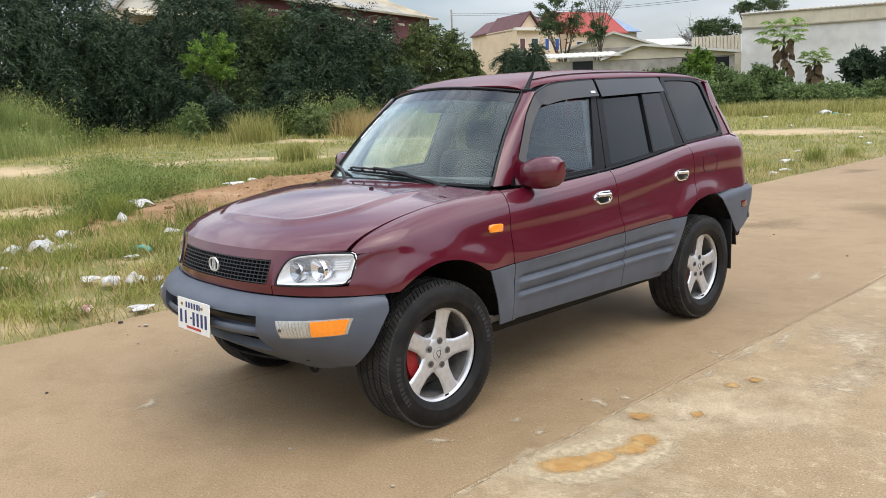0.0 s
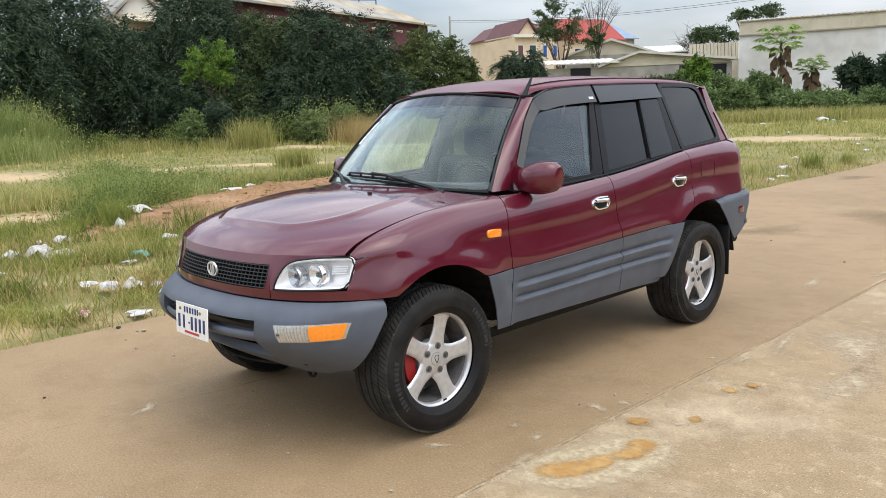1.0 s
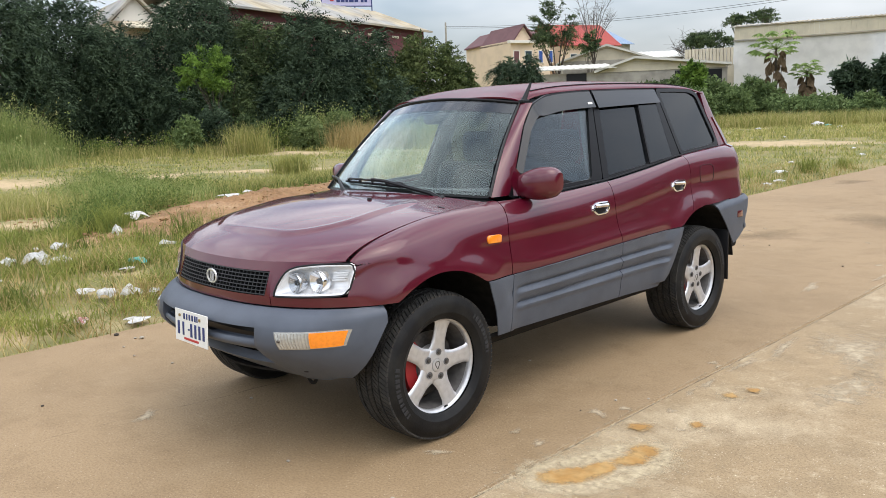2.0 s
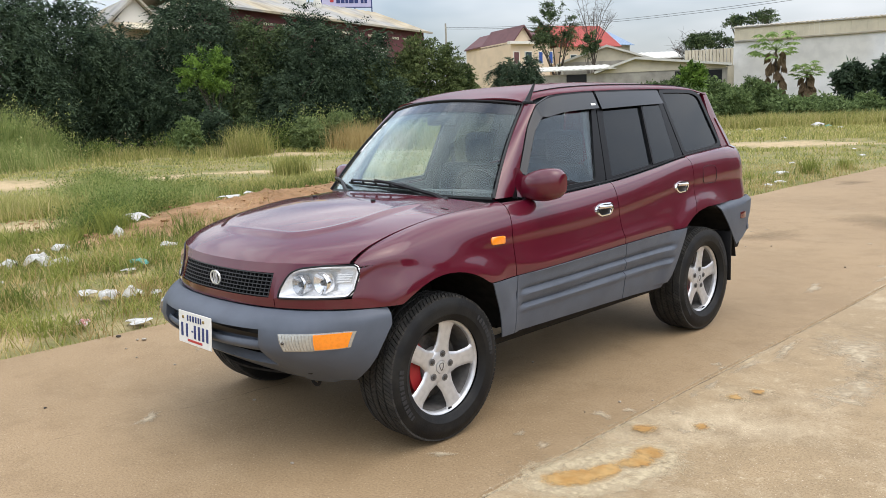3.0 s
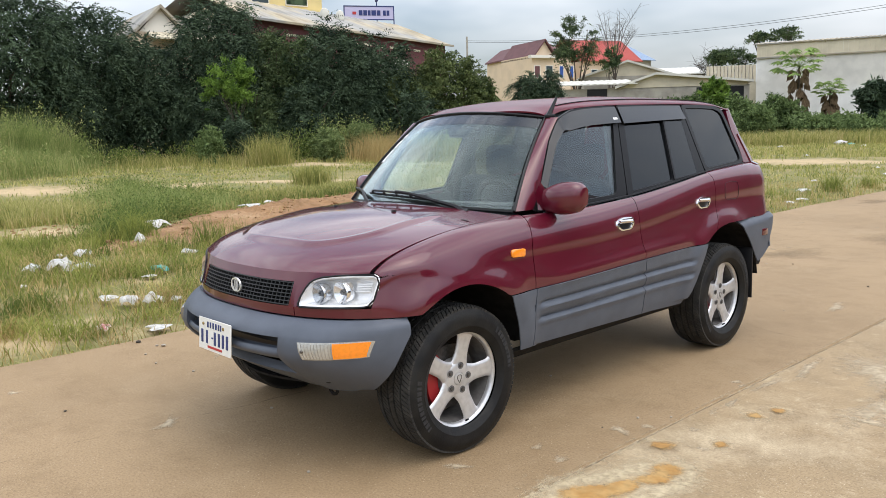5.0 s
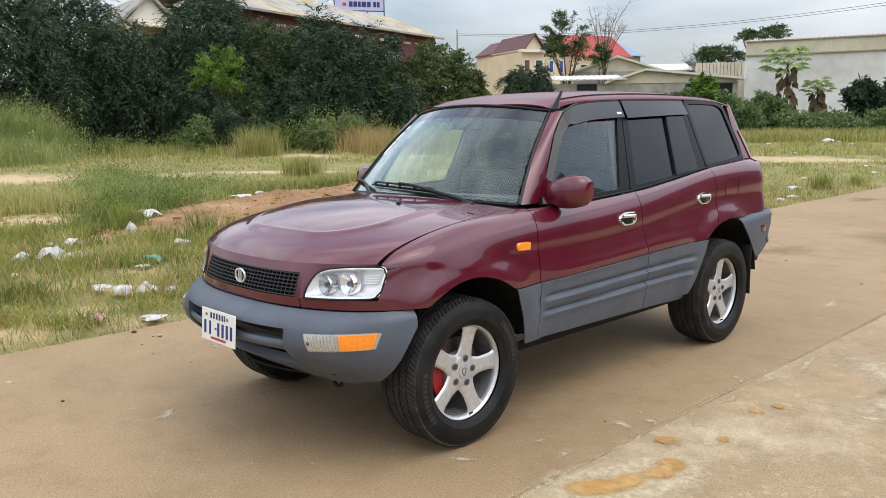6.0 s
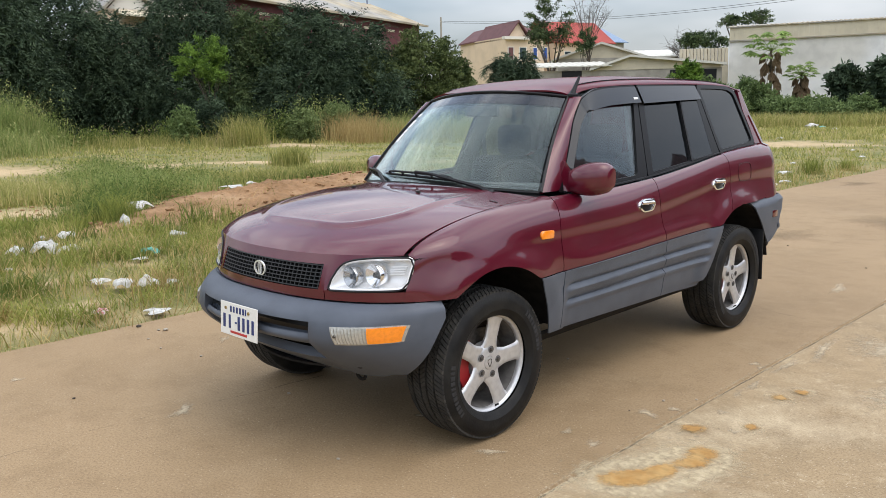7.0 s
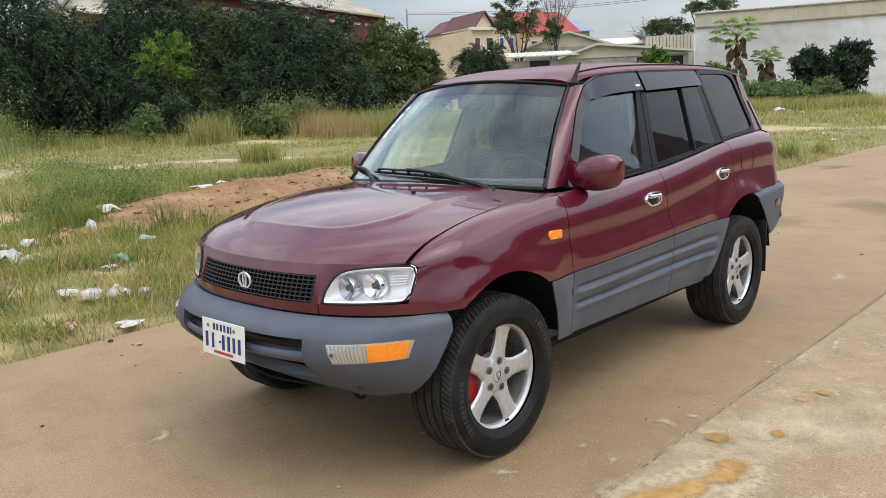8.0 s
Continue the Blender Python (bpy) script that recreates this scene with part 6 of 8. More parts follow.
# ---- grass ----
def polar(az, dist):
    """A place by its bearing from the road's near end (degrees west of the road's line are negative) and distance."""
    return 3.3 + dist * math.sin(radians(az)), -3.65 + dist * math.cos(radians(az))


def blades(name, xy, height, width, lean, mat, label, category="grass", seg=2):
    """Grass blades: each a bent, tapering strip on the ground."""
    n = len(xy)
    base = np.column_stack([xy, ground_rise(xy[:, 0], xy[:, 1]) - 0.01])
    a, b = rng.uniform(0, 2 * np.pi, n), rng.uniform(0, 2 * np.pi, n)
    side_ = np.column_stack([np.cos(a), np.sin(a), np.zeros(n)]) * width[:, None] * 0.5
    out = np.column_stack([np.cos(b), np.sin(b), np.zeros(n)]) * (height * lean)[:, None]
    up = np.zeros((n, 3))
    up[:, 2] = height
    V = np.empty((n, 5, 3))
    V[:, 0], V[:, 1] = base - side_, base + side_
    mid = base + up * 0.58 + out * 0.30
    V[:, 2], V[:, 3] = mid - side_ * 0.75, mid + side_ * 0.75
    V[:, 4] = base + up * (1 - 0.35 * lean[:, None] ** 2) + out
    k = np.arange(n)[:, None] * 5
    F = np.concatenate([k + np.array([[0, 1, 3]]), k + np.array([[0, 3, 2]]), k + np.array([[2, 3, 4]])], 1).reshape(-1, 3)
    return tagged(numpy_mesh(name, V.reshape(-1, 3), F, mat), label, category, kind="stuff")


def scatter(n, r0, r1, az0=-82.0, az1=-8.0, power=1.0):
    r = r0 + (r1 - r0) * rng.random(n) ** power
    az = np.radians(rng.uniform(az0, az1, n))
    return np.column_stack([3.3 + r * np.sin(az), -3.65 + r * np.cos(az)])


def tufts(n, per, r0, r1, spread, **kw):
    c = scatter(n, r0, r1, **kw)
    p = np.repeat(c, per, 0)
    return p + rng.normal(0, spread, p.shape), np.repeat(rng.random(n), per)


def on_mound(x, y):
    dx, dy = x + 9.1, y - 4.2
    return ((dx * math.cos(2.08) + dy * math.sin(2.08)) / 4.7) ** 2 + ((-dx * math.sin(2.08) + dy * math.cos(2.08)) / 1.6) ** 2 < 1


# where white bags lie: x, y, size, height
BAGS = ((-6.20, -1.00, 0.15, 0.6), (-6.05, -0.74, 0.22, 0.6), (-5.76, -0.62, 0.18, 0.5), (-6.83, 0.48, 0.10, 1.4), (-8.95, 1.62, 0.30, 0.4), (-10.5, 4.2, 0.36, 0.10), (-10.2, 4.4, 0.14, 0.4), (-7.0, -0.2, 0.16, 0.5), (-5.76, 0.62, 0.16, 0.3), (-3.92, -1.05, 0.15, 0.3), (-3.64, -0.97, 0.17, 0.45), (-3.50, -0.82, 0.15, 0.7), (-3.46, -0.62, 0.10, 0.5), (-5.94, 0.67, 0.07, 0.4),
        (-5.35, -1.35, 0.06, 0.4), (-7.2, -0.4, 0.08, 0.6), (-2.94, 11.3, 0.16, 0.2), (-3.66, 13.13, 0.20, 0.3), (-16.67, 41.2, 0.30, 0.3), (-2.89, 10.7, 0.12, 0.3), (-10.7, 30.2, 0.25, 0.3), (-4.13, 19.4, 0.14, 0.3), (-5.2, 22.0, 0.12, 0.4), (-12.2, 41.0, 0.3, 0.4), (-4.6, 16.0, 0.10, 0.4))


def on_field(p, *rest):
    x, y = p[:, 0], p[:, 1]
    keep = x < ROAD_LEFT + 0.015 + 0.05 * np.sin(7 * y) * np.sin(3.1 * y)
    bare = sand_mask(x, y)
    keep &= rng.random(len(p)) > np.clip(bare * 1.7, 0, 0.97)
    keep &= ~on_mound(x, y) | (rng.random(len(p)) < 0.012)
    for cx, cy, size, tall in BAGS:
        keep &= np.hypot(x - cx, y - cy) > 0.55 * size
    return [p[keep]] + [r[keep] for r in rest]


def patch(x, y):
    """Where the field is thick and where it is thin."""
    return 0.5 + 0.5 * np.sin(0.9 * x + 1.7 * np.sin(0.45 * y)) * np.sin(0.7 * y + 1.1 * np.sin(0.6 * x))


# short mixed turf close by
p, q = tufts(13500, 11, 5.2, 18.0, 0.06, power=1.15)
p, q = on_field(p, q)
dens = patch(p[:, 0], p[:, 1])
keep = rng.random(len(p)) < 0.35 + 0.65 * dens
p, q, dens = p[keep], q[keep], dens[keep]
h = (0.05 + 0.26 * q ** 2.2 + 0.16 * dens * rng.random(len(p))) * rng.uniform(0.5, 1.2, len(p))
edge = np.clip((ROAD_LEFT - p[:, 0]) / 0.7, 0.30, 1)
blades("grass", p, h * edge, rng.uniform(0.004, 0.010, len(p)), rng.uniform(0.2, 1.1, len(p)), GRASS, "short green and yellowing grass beside the road")
# straw among it
p, = on_field(scatter(42000, 5.2, 20.0))
blades("straw", p, rng.uniform(0.08, 0.34, len(p)), rng.uniform(0.004, 0.008, len(p)), rng.uniform(0.3, 1.5, len(p)), STRAW, "dry straw-coloured grass stalks in the turf")
# middle and far field
p, q = tufts(10500, 9, 14.0, 62.0, 0.16, power=0.8)
p, q = on_field(p, q)
d = np.hypot(p[:, 0] - 3.3, p[:, 1] + 3.65)
dens = patch(p[:, 0] * 0.6, p[:, 1] * 0.6)
h = (0.06 + 0.09 * q + 0.10 * (d > 34)) * rng.uniform(0.6, 1.3, len(p)) * (0.6 + 0.8 * dens)
blades("field_grass", p, h, 0.008 + 0.0007 * d * rng.uniform(0.6, 1.4, len(p)), rng.uniform(0.3, 1.1, len(p)), TALL, "low yellowish grass over the field")


def belt(points, count, wide, h0, h1, mat, name, label, per=14):
    """Long grass in a belt along a line on the field."""
    pts = np.array(points, float)
    k = rng.integers(0, len(pts) - 1, count)
    t = rng.random(count)[:, None]
    c = pts[k] * (1 - t) + pts[k + 1] * t + rng.normal(0, wide, (count, 2))
    grow = np.repeat(rng.uniform(0.45, 1.0, count), per)
    p = np.repeat(c, per, 0) + rng.normal(0, 0.10, (count * per, 2))
    p, grow = on_field(p, grow)
    blades(name, p, grow * rng.uniform(h0, h1, len(p)), rng.uniform(0.008, 0.018, len(p)), rng.uniform(0.15, 0.9, len(p)), mat, label)


long_label = "belt of long seeding grass across the field"
belt(((-16.5, -3.5), (-15.0, 0.4), (-13.0, 1.2), (-11.6, 0.9), (-12.6, -1.0), (-13.5, -4.0)), 900, 0.5, 0.25, 0.55, TALL, "long_grass", long_label)
belt(((-14.7, 5.4), (-12.6, 5.8), (-12.8, 7.6), (-13.2, 9.0), (-14.5, 12.5)), 700, 0.40, 0.20, 0.42, TALL, "long_grass", long_label)
belt(((-14.6, 5.0), (-12.2, 5.2), (-12.3, 7.4), (-13.0, 10.0)), 420, 0.25, 0.12, 0.32, WEED, "long_grass", "dark green grass at the foot of the belt")
belt(((-11.4, 3.0), (-12.8, 3.5), (-14.5, 3.9), (-16.8, 4.3)), 420, 0.55, 0.25, 0.65, REED, "long_grass", "long green grass among the weeds")
belt(((-8.6, 1.0), (-9.6, 1.2), (-10.4, 2.0), (-11.6, 2.4)), 420, 0.28, 0.18, 0.50, WEED, "long_grass", "dark green grass behind the mound")
belt(((-7.2, -1.2), (-8.5, -0.4), (-8.2, 0.6), (-7.0, 0.4)), 320, 0.35, 0.15, 0.38, GRASS, "long_grass", long_label)
belt(((-6.0, -2.6), (-7.5, -1.5), (-9.5, -1.2)), 320, 0.5, 0.18, 0.42, GRASS, "long_grass", long_label)


def weeds(x, y, spread, tall, count, mat=None, leaf=0.045):
    """A leafy weed thicket: upright stems with small leaves all the way up."""
    stems = max(6, count // 26)
    foot = rng.normal(0, spread, (stems, 2)) * (1, 1)
    top = tall * rng.uniform(0.45, 1.0, stems)
    tilt = rng.normal(0, 0.28, (stems, 2))
    t = rng.random((stems, 26))
    pos = np.empty((stems, 26, 3))
    pos[..., :2] = foot[:, None] + tilt[:, None] * (t * top[:, None])[..., None]
    pos[..., 2] = t * top[:, None]
    pos += rng.normal(0, 0.035 + 0.03 * tall, pos.shape)
    d = rng.normal(0, 1, pos.shape)
    d[..., 2] += 0.6
    pos[..., 2] = np.maximum(pos[..., 2], 0.01)
    n = stems * 26
    V = leaf_quads(pos.reshape(-1, 3), d.reshape(-1, 3), leaf * rng.uniform(0.6, 1.5, n), leaf * 0.4 * rng.uniform(0.7, 1.3, n))
    V += np.array([x, y, float(ground_rise(x, y))])
    return tagged(numpy_mesh("weeds", V, quad_faces(n), mat or WEED), "thicket of green weeds on the waste ground", "weeds", kind="stuff")


def clump(name, az, dist, spread, count, h0, h1, width, mat, label, lean=0.6):
    x, y = polar(az, dist)
    p = rng.normal(0, spread, (count, 2)) + (x, y)
    blades(name, p, rng.uniform(h0, h1, count), width * rng.uniform(0.6, 1.4, count), rng.uniform(0.1, lean, count), mat, label)


for az, dist, sp, h1 in ((-78.6, 36, 0.8, 2.6), (-77.0, 36, 0.7, 2.9), (-75.4, 36.5, 0.7, 2.8), (-74.0, 36, 0.6, 2.9), (-72.7, 37, 0.5, 2.3), (-71.6, 37, 0.45, 1.6), (-76.2, 33.5, 0.9, 1.5), (-73.6, 34, 0.9, 1.3), (-79.5, 33, 0.9, 1.6)):
    clump("tall_grass_clump", az, dist, sp, 1700, h1 * 0.2, h1, 0.013, REED, "clump of tall feathery grass on the field", 0.85)
    weeds(*polar(az, dist + 0.3), sp * 1.1, h1 * 0.95, 1300, REED, 0.11)
for k_ in range(16):
    clump("tall_grass_clump", -29.5 + k_ + rng.uniform(-0.5, 0.5), 55.5 + rng.uniform(-1.5, 1.5), 0.9, 700, 0.35, 1.1, 0.03, TALL, "rank grass at the foot of the shrubs", 0.8)
for az, dist, sp, h1, m in ((-59.0, 36, 0.45, 1.6, TALL), (-51.6, 39, 0.7, 1.7, STRAW), (-50.0, 38, 0.8, 1.4, STRAW), (-66.5, 38, 0.9, 0.7, TALL), (-62.0, 37, 1.1, 0.7, TALL), (-56.0, 24, 0.25, 0.7, TALL), (-46.5, 38, 1.0, 1.3, TALL), (-43.5, 38, 1.0, 1.3, TALL), (-48.0, 40, 0.8, 1.5, REED)):
    clump("grass_tuft", az, dist, sp, 1200, h1 * 0.3, h1, 0.018, m, "tuft of rank grass in the field", 0.7)
for az, dist, sp, h1 in ((-57.3, 40, 0.8, 1.7), (-55.4, 41, 0.9, 2.2), (-53.6, 41, 0.9, 2.3), (-52.2, 42, 0.8, 2.0), (-63.4, 39, 0.7, 1.2), (-60.6, 39, 0.7, 1.3), (-50.4, 43, 0.9, 1.8), (-68.5, 39, 0.8, 0.9), (-47.0, 42, 1.0, 1.6), (-44.5, 42, 1.0, 1.4)):
    weeds(*polar(az, dist), sp, h1, 3000, None if dist < 41 else REED, 0.11)
for x, y, sp, h1, k in ((-9.4, 1.5, 0.25, 0.45, 3000), (-9.0, 1.2, 0.2, 0.40, 2600), (-11.4, 3.2, 0.5, 0.45, 1800), (-12.6, 3.6, 0.6, 0.55, 2200), (-14.0, 3.9, 0.7, 0.60, 2400), (-15.8, 4.2, 0.7, 0.55, 2000), (-13.2, 4.9, 0.5, 0.50, 1500), (-14.8, 3.2, 0.5, 0.40, 1000), (-10.3, 2.5, 0.3, 0.4, 3000), (-17.2, 4.5, 0.4, 0.6, 3500), (-6.6, -1.9, 0.2, 0.3, 2000), (-7.0, 6.6, 0.3, 0.4, 2400)):
    weeds(x, y, sp, h1, k)
# arching blades near the road's edge
for x, y, k in ((-3.3, -1.9, 130), (-3.7, -2.1, 130), (-4.3, -1.5, 120), (-2.95, -1.55, 90), (-3.1, -1.0, 90), (-4.9, -0.9, 120), (-5.6, -1.6, 140), (-3.9, -0.4, 90), (-5.0, 0.3, 110), (-2.8, -0.4, 80), (-2.9, 3.0, 90), (-3.0, 6.4, 90)):
    p = rng.normal(0, 0.10, (k, 2)) + (x, y)
    p = p[p[:, 0] < ROAD_LEFT - 0.02]
    k = len(p)
    blades("grass_tuft", p, rng.uniform(0.12, 0.30, k), rng.uniform(0.005, 0.009, k), rng.uniform(0.9, 2.0, k), GRASS, "tuft of long arching grass at the road's edge")
for _ in range(26):
    x, y = rng.uniform(-6.5, -2.9), rng.uniform(-2.3, 1.0)
    k = int(rng.integers(60, 150))
    blades("grass_tuft", rng.normal(0, rng.uniform(0.06, 0.15), (k, 2)) + (x, y), rng.uniform(0.10, 0.34, k), rng.uniform(0.004, 0.009, k), rng.uniform(0.4, 1.6, k), GRASS if rng.random() < 0.75 else STRAW, "tuft of green grass standing above the turf")
for x, y, h1, k in ((-6.3, 1.2, 0.55, 160), (-6.1, 1.5, 0.5, 120), (-4.2, -1.7, 0.28, 260), (-3.5, -2.0, 0.20, 200), (-8.0, 0.9, 0.5, 300), (-8.6, 1.1, 0.55, 300), (-5.2, -0.7, 0.35, 220), (-3.0, -1.75, 0.22, 160), (-3.0, 8.9, 0.35, 260), (-3.3, 13.6, 0.5, 300), (-3.1, 15.2, 0.4, 240)):
    p = rng.normal(0, 0.12, (k, 2)) + (x, y)
    blades("grass_tuft", p, rng.uniform(h1 * 0.4, h1, k), rng.uniform(0.005, 0.011, k), rng.uniform(0.2, 0.9, k), GRASS, "tuft of green grass standing above the turf")


# ---- trees and shrubs ----
def reach(u, lobes, lump):
    """How far an uneven crown reaches in each direction, 1 at most."""
    bump_dir = rng.normal(0, 1, (lobes, 3))
    bump_dir[:, 2] = np.abs(bump_dir[:, 2]) * 0.8
    bump_dir /= np.linalg.norm(bump_dir, axis=1, keepdims=True)
    return (1 - lump) + lump * np.max(np.clip((u @ bump_dir.T - 0.5) / 0.5, 0, 1) ** 0.7, axis=1)


def plumes(start, d, L, per, leaf, droop, wild=0.75):
    """Leaflets along hanging twigs."""
    n = len(start)
    t = (np.arange(per) + 0.5) / per
    pos = start[:, None] + d[:, None] * (L[:, None] * t)[..., None]
    pos[..., 2] -= droop * L[:, None] * t ** 2
    pos += rng.normal(0, leaf * 0.22, pos.shape)
    tang = np.repeat(d[:, None], per, 1).copy()
    tang[..., 2] -= 2 * droop * t
    tang += rng.normal(0, wild, tang.shape)
    k = n * per
    return leaf_quads(pos.reshape(-1, 3), tang.reshape(-1, 3), leaf * rng.uniform(0.6, 1.3, k), leaf * (0.40 if wild > 0.6 else 0.28) * rng.uniform(0.7, 1.3, k))


def spray_crown(centre, radii, twigs, per, twig_len, leaf, droop, lobes=7, lump=0.35, low=-0.75, tw=15, hang=0.0):
    """A crown of boughs that arch outward, each with many leafy hanging twigs."""
    nb = max(12, twigs // tw)
    u = rng.normal(0, 1, (nb * 3, 3))
    u /= np.linalg.norm(u, axis=1, keepdims=True)
    u = u[u[:, 2] > low][:nb]
    nb = len(u)
    tip = np.array(centre) + u * np.array(radii) * (reach(u, lobes, lump) * rng.uniform(0.75, 1.0, nb))[:, None]
    root = np.array(centre) + u * np.array(radii) * np.array([0.25, 0.25, 0.1]) - np.array([0, 0, radii[2] * 0.15])
    t = np.linspace(0.35, 1.0, tw)[None, :] + rng.normal(0, 0.02, (nb, tw))
    pos = root[:, None] * (1 - t[..., None]) + tip[:, None] * t[..., None]
    pos[..., 2] += 0.30 * radii[2] * np.sin(np.pi * np.clip(t, 0, 1)) * 0.6 - hang * np.clip(t, 0, 1) ** 4
    along = tip - root
    along /= np.maximum(np.linalg.norm(along, axis=1, keepdims=True), 1e-6)
    sidew = np.cross(along, np.array([0, 0, 1.0]))
    sidew /= np.maximum(np.linalg.norm(sidew, axis=1, keepdims=True), 1e-6)
    sgn = np.where(np.arange(tw) % 2, 1.0, -1.0)[None, :, None]
    d = along[:, None] * 0.8 + sidew[:, None] * sgn * 0.75 + rng.normal(0, 0.28, (nb, tw, 3))
    d[..., 2] += 0.12
    d /= np.linalg.norm(d, axis=2, keepdims=True)
    L = twig_len * rng.uniform(0.6, 1.2, (nb, tw)) * (1.15 - 0.5 * np.clip(t, 0, 1))
    return plumes(pos.reshape(-1, 3), d.reshape(-1, 3), L.reshape(-1), per, leaf, droop, 0.75 if tw < 20 else 0.5)


def feather_crown(centre, radii, boughs, per, leaflets, plume, leaf, lobes=9, lump=0.45, low=-0.55, hang=0.5):
    """A crown of long arching boughs; each bears flat feathery plumes of fine leaflets on both its sides, with dark gaps between."""
    u = rng.normal(0, 1, (boughs * 4, 3))
    u /= np.linalg.norm(u, axis=1, keepdims=True)
    u = u[u[:, 2] > low][:boughs]
    nb = len(u)
    c, rad = np.array(centre), np.array(radii)
    tip = c + u * rad * (reach(u, lobes, lump) * rng.uniform(0.70, 1.06, nb))[:, None]
    root = c + u * rad * np.array([0.30, 0.30, 0.15]) - np.array([0, 0, radii[2] * 0.20])
    t = np.linspace(0.42, 1.0, per)[None, :] + rng.normal(0, 0.015, (nb, per))
    pos = root[:, None] * (1 - t[..., None]) + tip[:, None] * t[..., None]
    pos[..., 2] += 0.22 * radii[2] * np.sin(np.pi * np.clip(t, 0, 1)) - hang * np.clip(t, 0, 1) ** 5
    along = np.gradient(pos, axis=1)
    along /= np.maximum(np.linalg.norm(along, axis=2, keepdims=True), 1e-6)
    up = np.array([0, 0, 1.0])
    across = np.cross(along, up)
    across /= np.maximum(np.linalg.norm(across, axis=2, keepdims=True), 1e-6)
    sgn = np.where(np.arange(per) % 2, 1.0, -1.0)[None, :, None]
    d = along * 0.75 + across * sgn * 0.70 + rng.normal(0, 0.16, pos.shape)
    d /= np.linalg.norm(d, axis=2, keepdims=True)
    L = plume * rng.uniform(0.6, 1.25, (nb, per)) * (1.25 - 0.55 * np.clip(t, 0, 1))
    start, d, L = pos.reshape(-1, 3), d.reshape(-1, 3), L.reshape(-1)
    wide = np.cross(d, up) + rng.normal(0, 0.25, d.shape)
    wide /= np.maximum(np.linalg.norm(wide, axis=1, keepdims=True), 1e-6)
    k = np.arange(leaflets)
    f = (k // 2 + 0.5) / (leaflets / 2)
    flank = np.where(k % 2, 1.0, -1.0)
    base = start[:, None] + d[:, None] * (L[:, None] * f)[..., None]
    base[..., 2] -= 0.35 * L[:, None] * f ** 2
    way = d[:, None] * 0.65 + wide[:, None] * flank[None, :, None] * 0.8
    way = way + rng.normal(0, 0.22, way.shape)
    way[..., 2] -= 0.5 * f
    n = len(start) * leaflets
    size = leaf * (1.1 - 0.5 * f)[None, :] * rng.uniform(0.7, 1.3, (len(start), leaflets))
    return leaf_quads(base.reshape(-1, 3), way.reshape(-1, 3), size.reshape(-1), size.reshape(-1) * 0.34)


def core(centre, radii, count, size):
    """The dense inside of a crown."""
    u = rng.normal(0, 1, (count, 3))
    u /= np.linalg.norm(u, axis=1, keepdims=True)
    p = np.array(centre) + u * np.array(radii) * (rng.random(count) ** 0.4)[:, None]
    return leaf_quads(p, rng.normal(0, 1, (count, 3)), size * rng.uniform(0.6, 1.3, count), size * 0.40 * rng.uniform(0.7, 1.3, count))


def limbs(base, centre, radii, count, r0):
    """A tapering trunk that forks into limbs reaching into the crown."""
    base, centre = Vector(base), Vector(centre)
    fork = base.lerp(centre, 0.45) + Vector((rng.uniform(-0.2, 0.2), rng.uniform(-0.2, 0.2), 0))
    pieces = [tube([base - Vector((0, 0, 0.1)), base.lerp(fork, 0.5) + Vector((0.06, -0.05, 0)), fork], [r0, r0 * 0.8, r0 * 0.65], 8)]
    for k in range(count):
        a = 2 * math.pi * k / count + rng.uniform(-0.4, 0.4)
        e = centre + Vector((math.cos(a) * radii[0] * 0.58, math.sin(a) * radii[1] * 0.58, radii[2] * rng.uniform(-0.2, 0.55)))
        m = fork.lerp(e, 0.5) + Vector((0, 0, 0.12 * radii[2]))
        pieces.append(tube([fork, m, e], [r0 * 0.5, r0 * 0.3, r0 * 0.08], 6))
    return join(*pieces)


def tree(name, az, dist, width, top, mat, label, category="tree", crown_low=0.3, twigs=900, per=22, twig_len=1.1, leaf=0.16, droop=0.5, trunk=0.16, lobes=8, lump=0.35, deep=None, limb_count=6, fill=2.6, tw=15, hang=0.0, feather=None):
    """A tree or big bush: an Empty at its foot with trunk and crown."""
    x, y = polar(az, dist)
    z0 = float(ground_rise(x, y))
    ob = empty(name, label, category, at=(x, y, z0))
    rz = (top - crown_low) / 2
    c = (0, 0, crown_low + rz - z0 * 0 - 0.0)
    radii = (width, deep or width * 0.8, rz)
    link_mesh("trunk", *limbs((0, 0, 0), c, radii, limb_count, trunk), BARK, ob)
    if feather:
        outer = feather_crown(c, (radii[0] * 0.98, radii[1] * 0.98, rz * 0.98), *feather, lobes=lobes, lump=lump, hang=hang)
        twigs = feather[0] * 16
    else:
        outer = spray_crown(c, (radii[0] * 0.86, radii[1] * 0.86, rz * 0.86), twigs, per, twig_len, leaf, droop, lobes, lump, tw=tw, hang=hang)
    inner = core(c, (radii[0] * (0.60 if feather else 0.70), radii[1] * (0.60 if feather else 0.70), rz * (0.66 if feather else 0.76)), int(twigs * fill), max(leaf * 1.9, 0.2))
    V = np.concatenate([outer, inner])
    V[:, 2] = np.maximum(V[:, 2], 0.02)
    crown = numpy_mesh("crown", V, quad_faces(len(V) // 4), mat)
    crown.parent = ob
    return ob


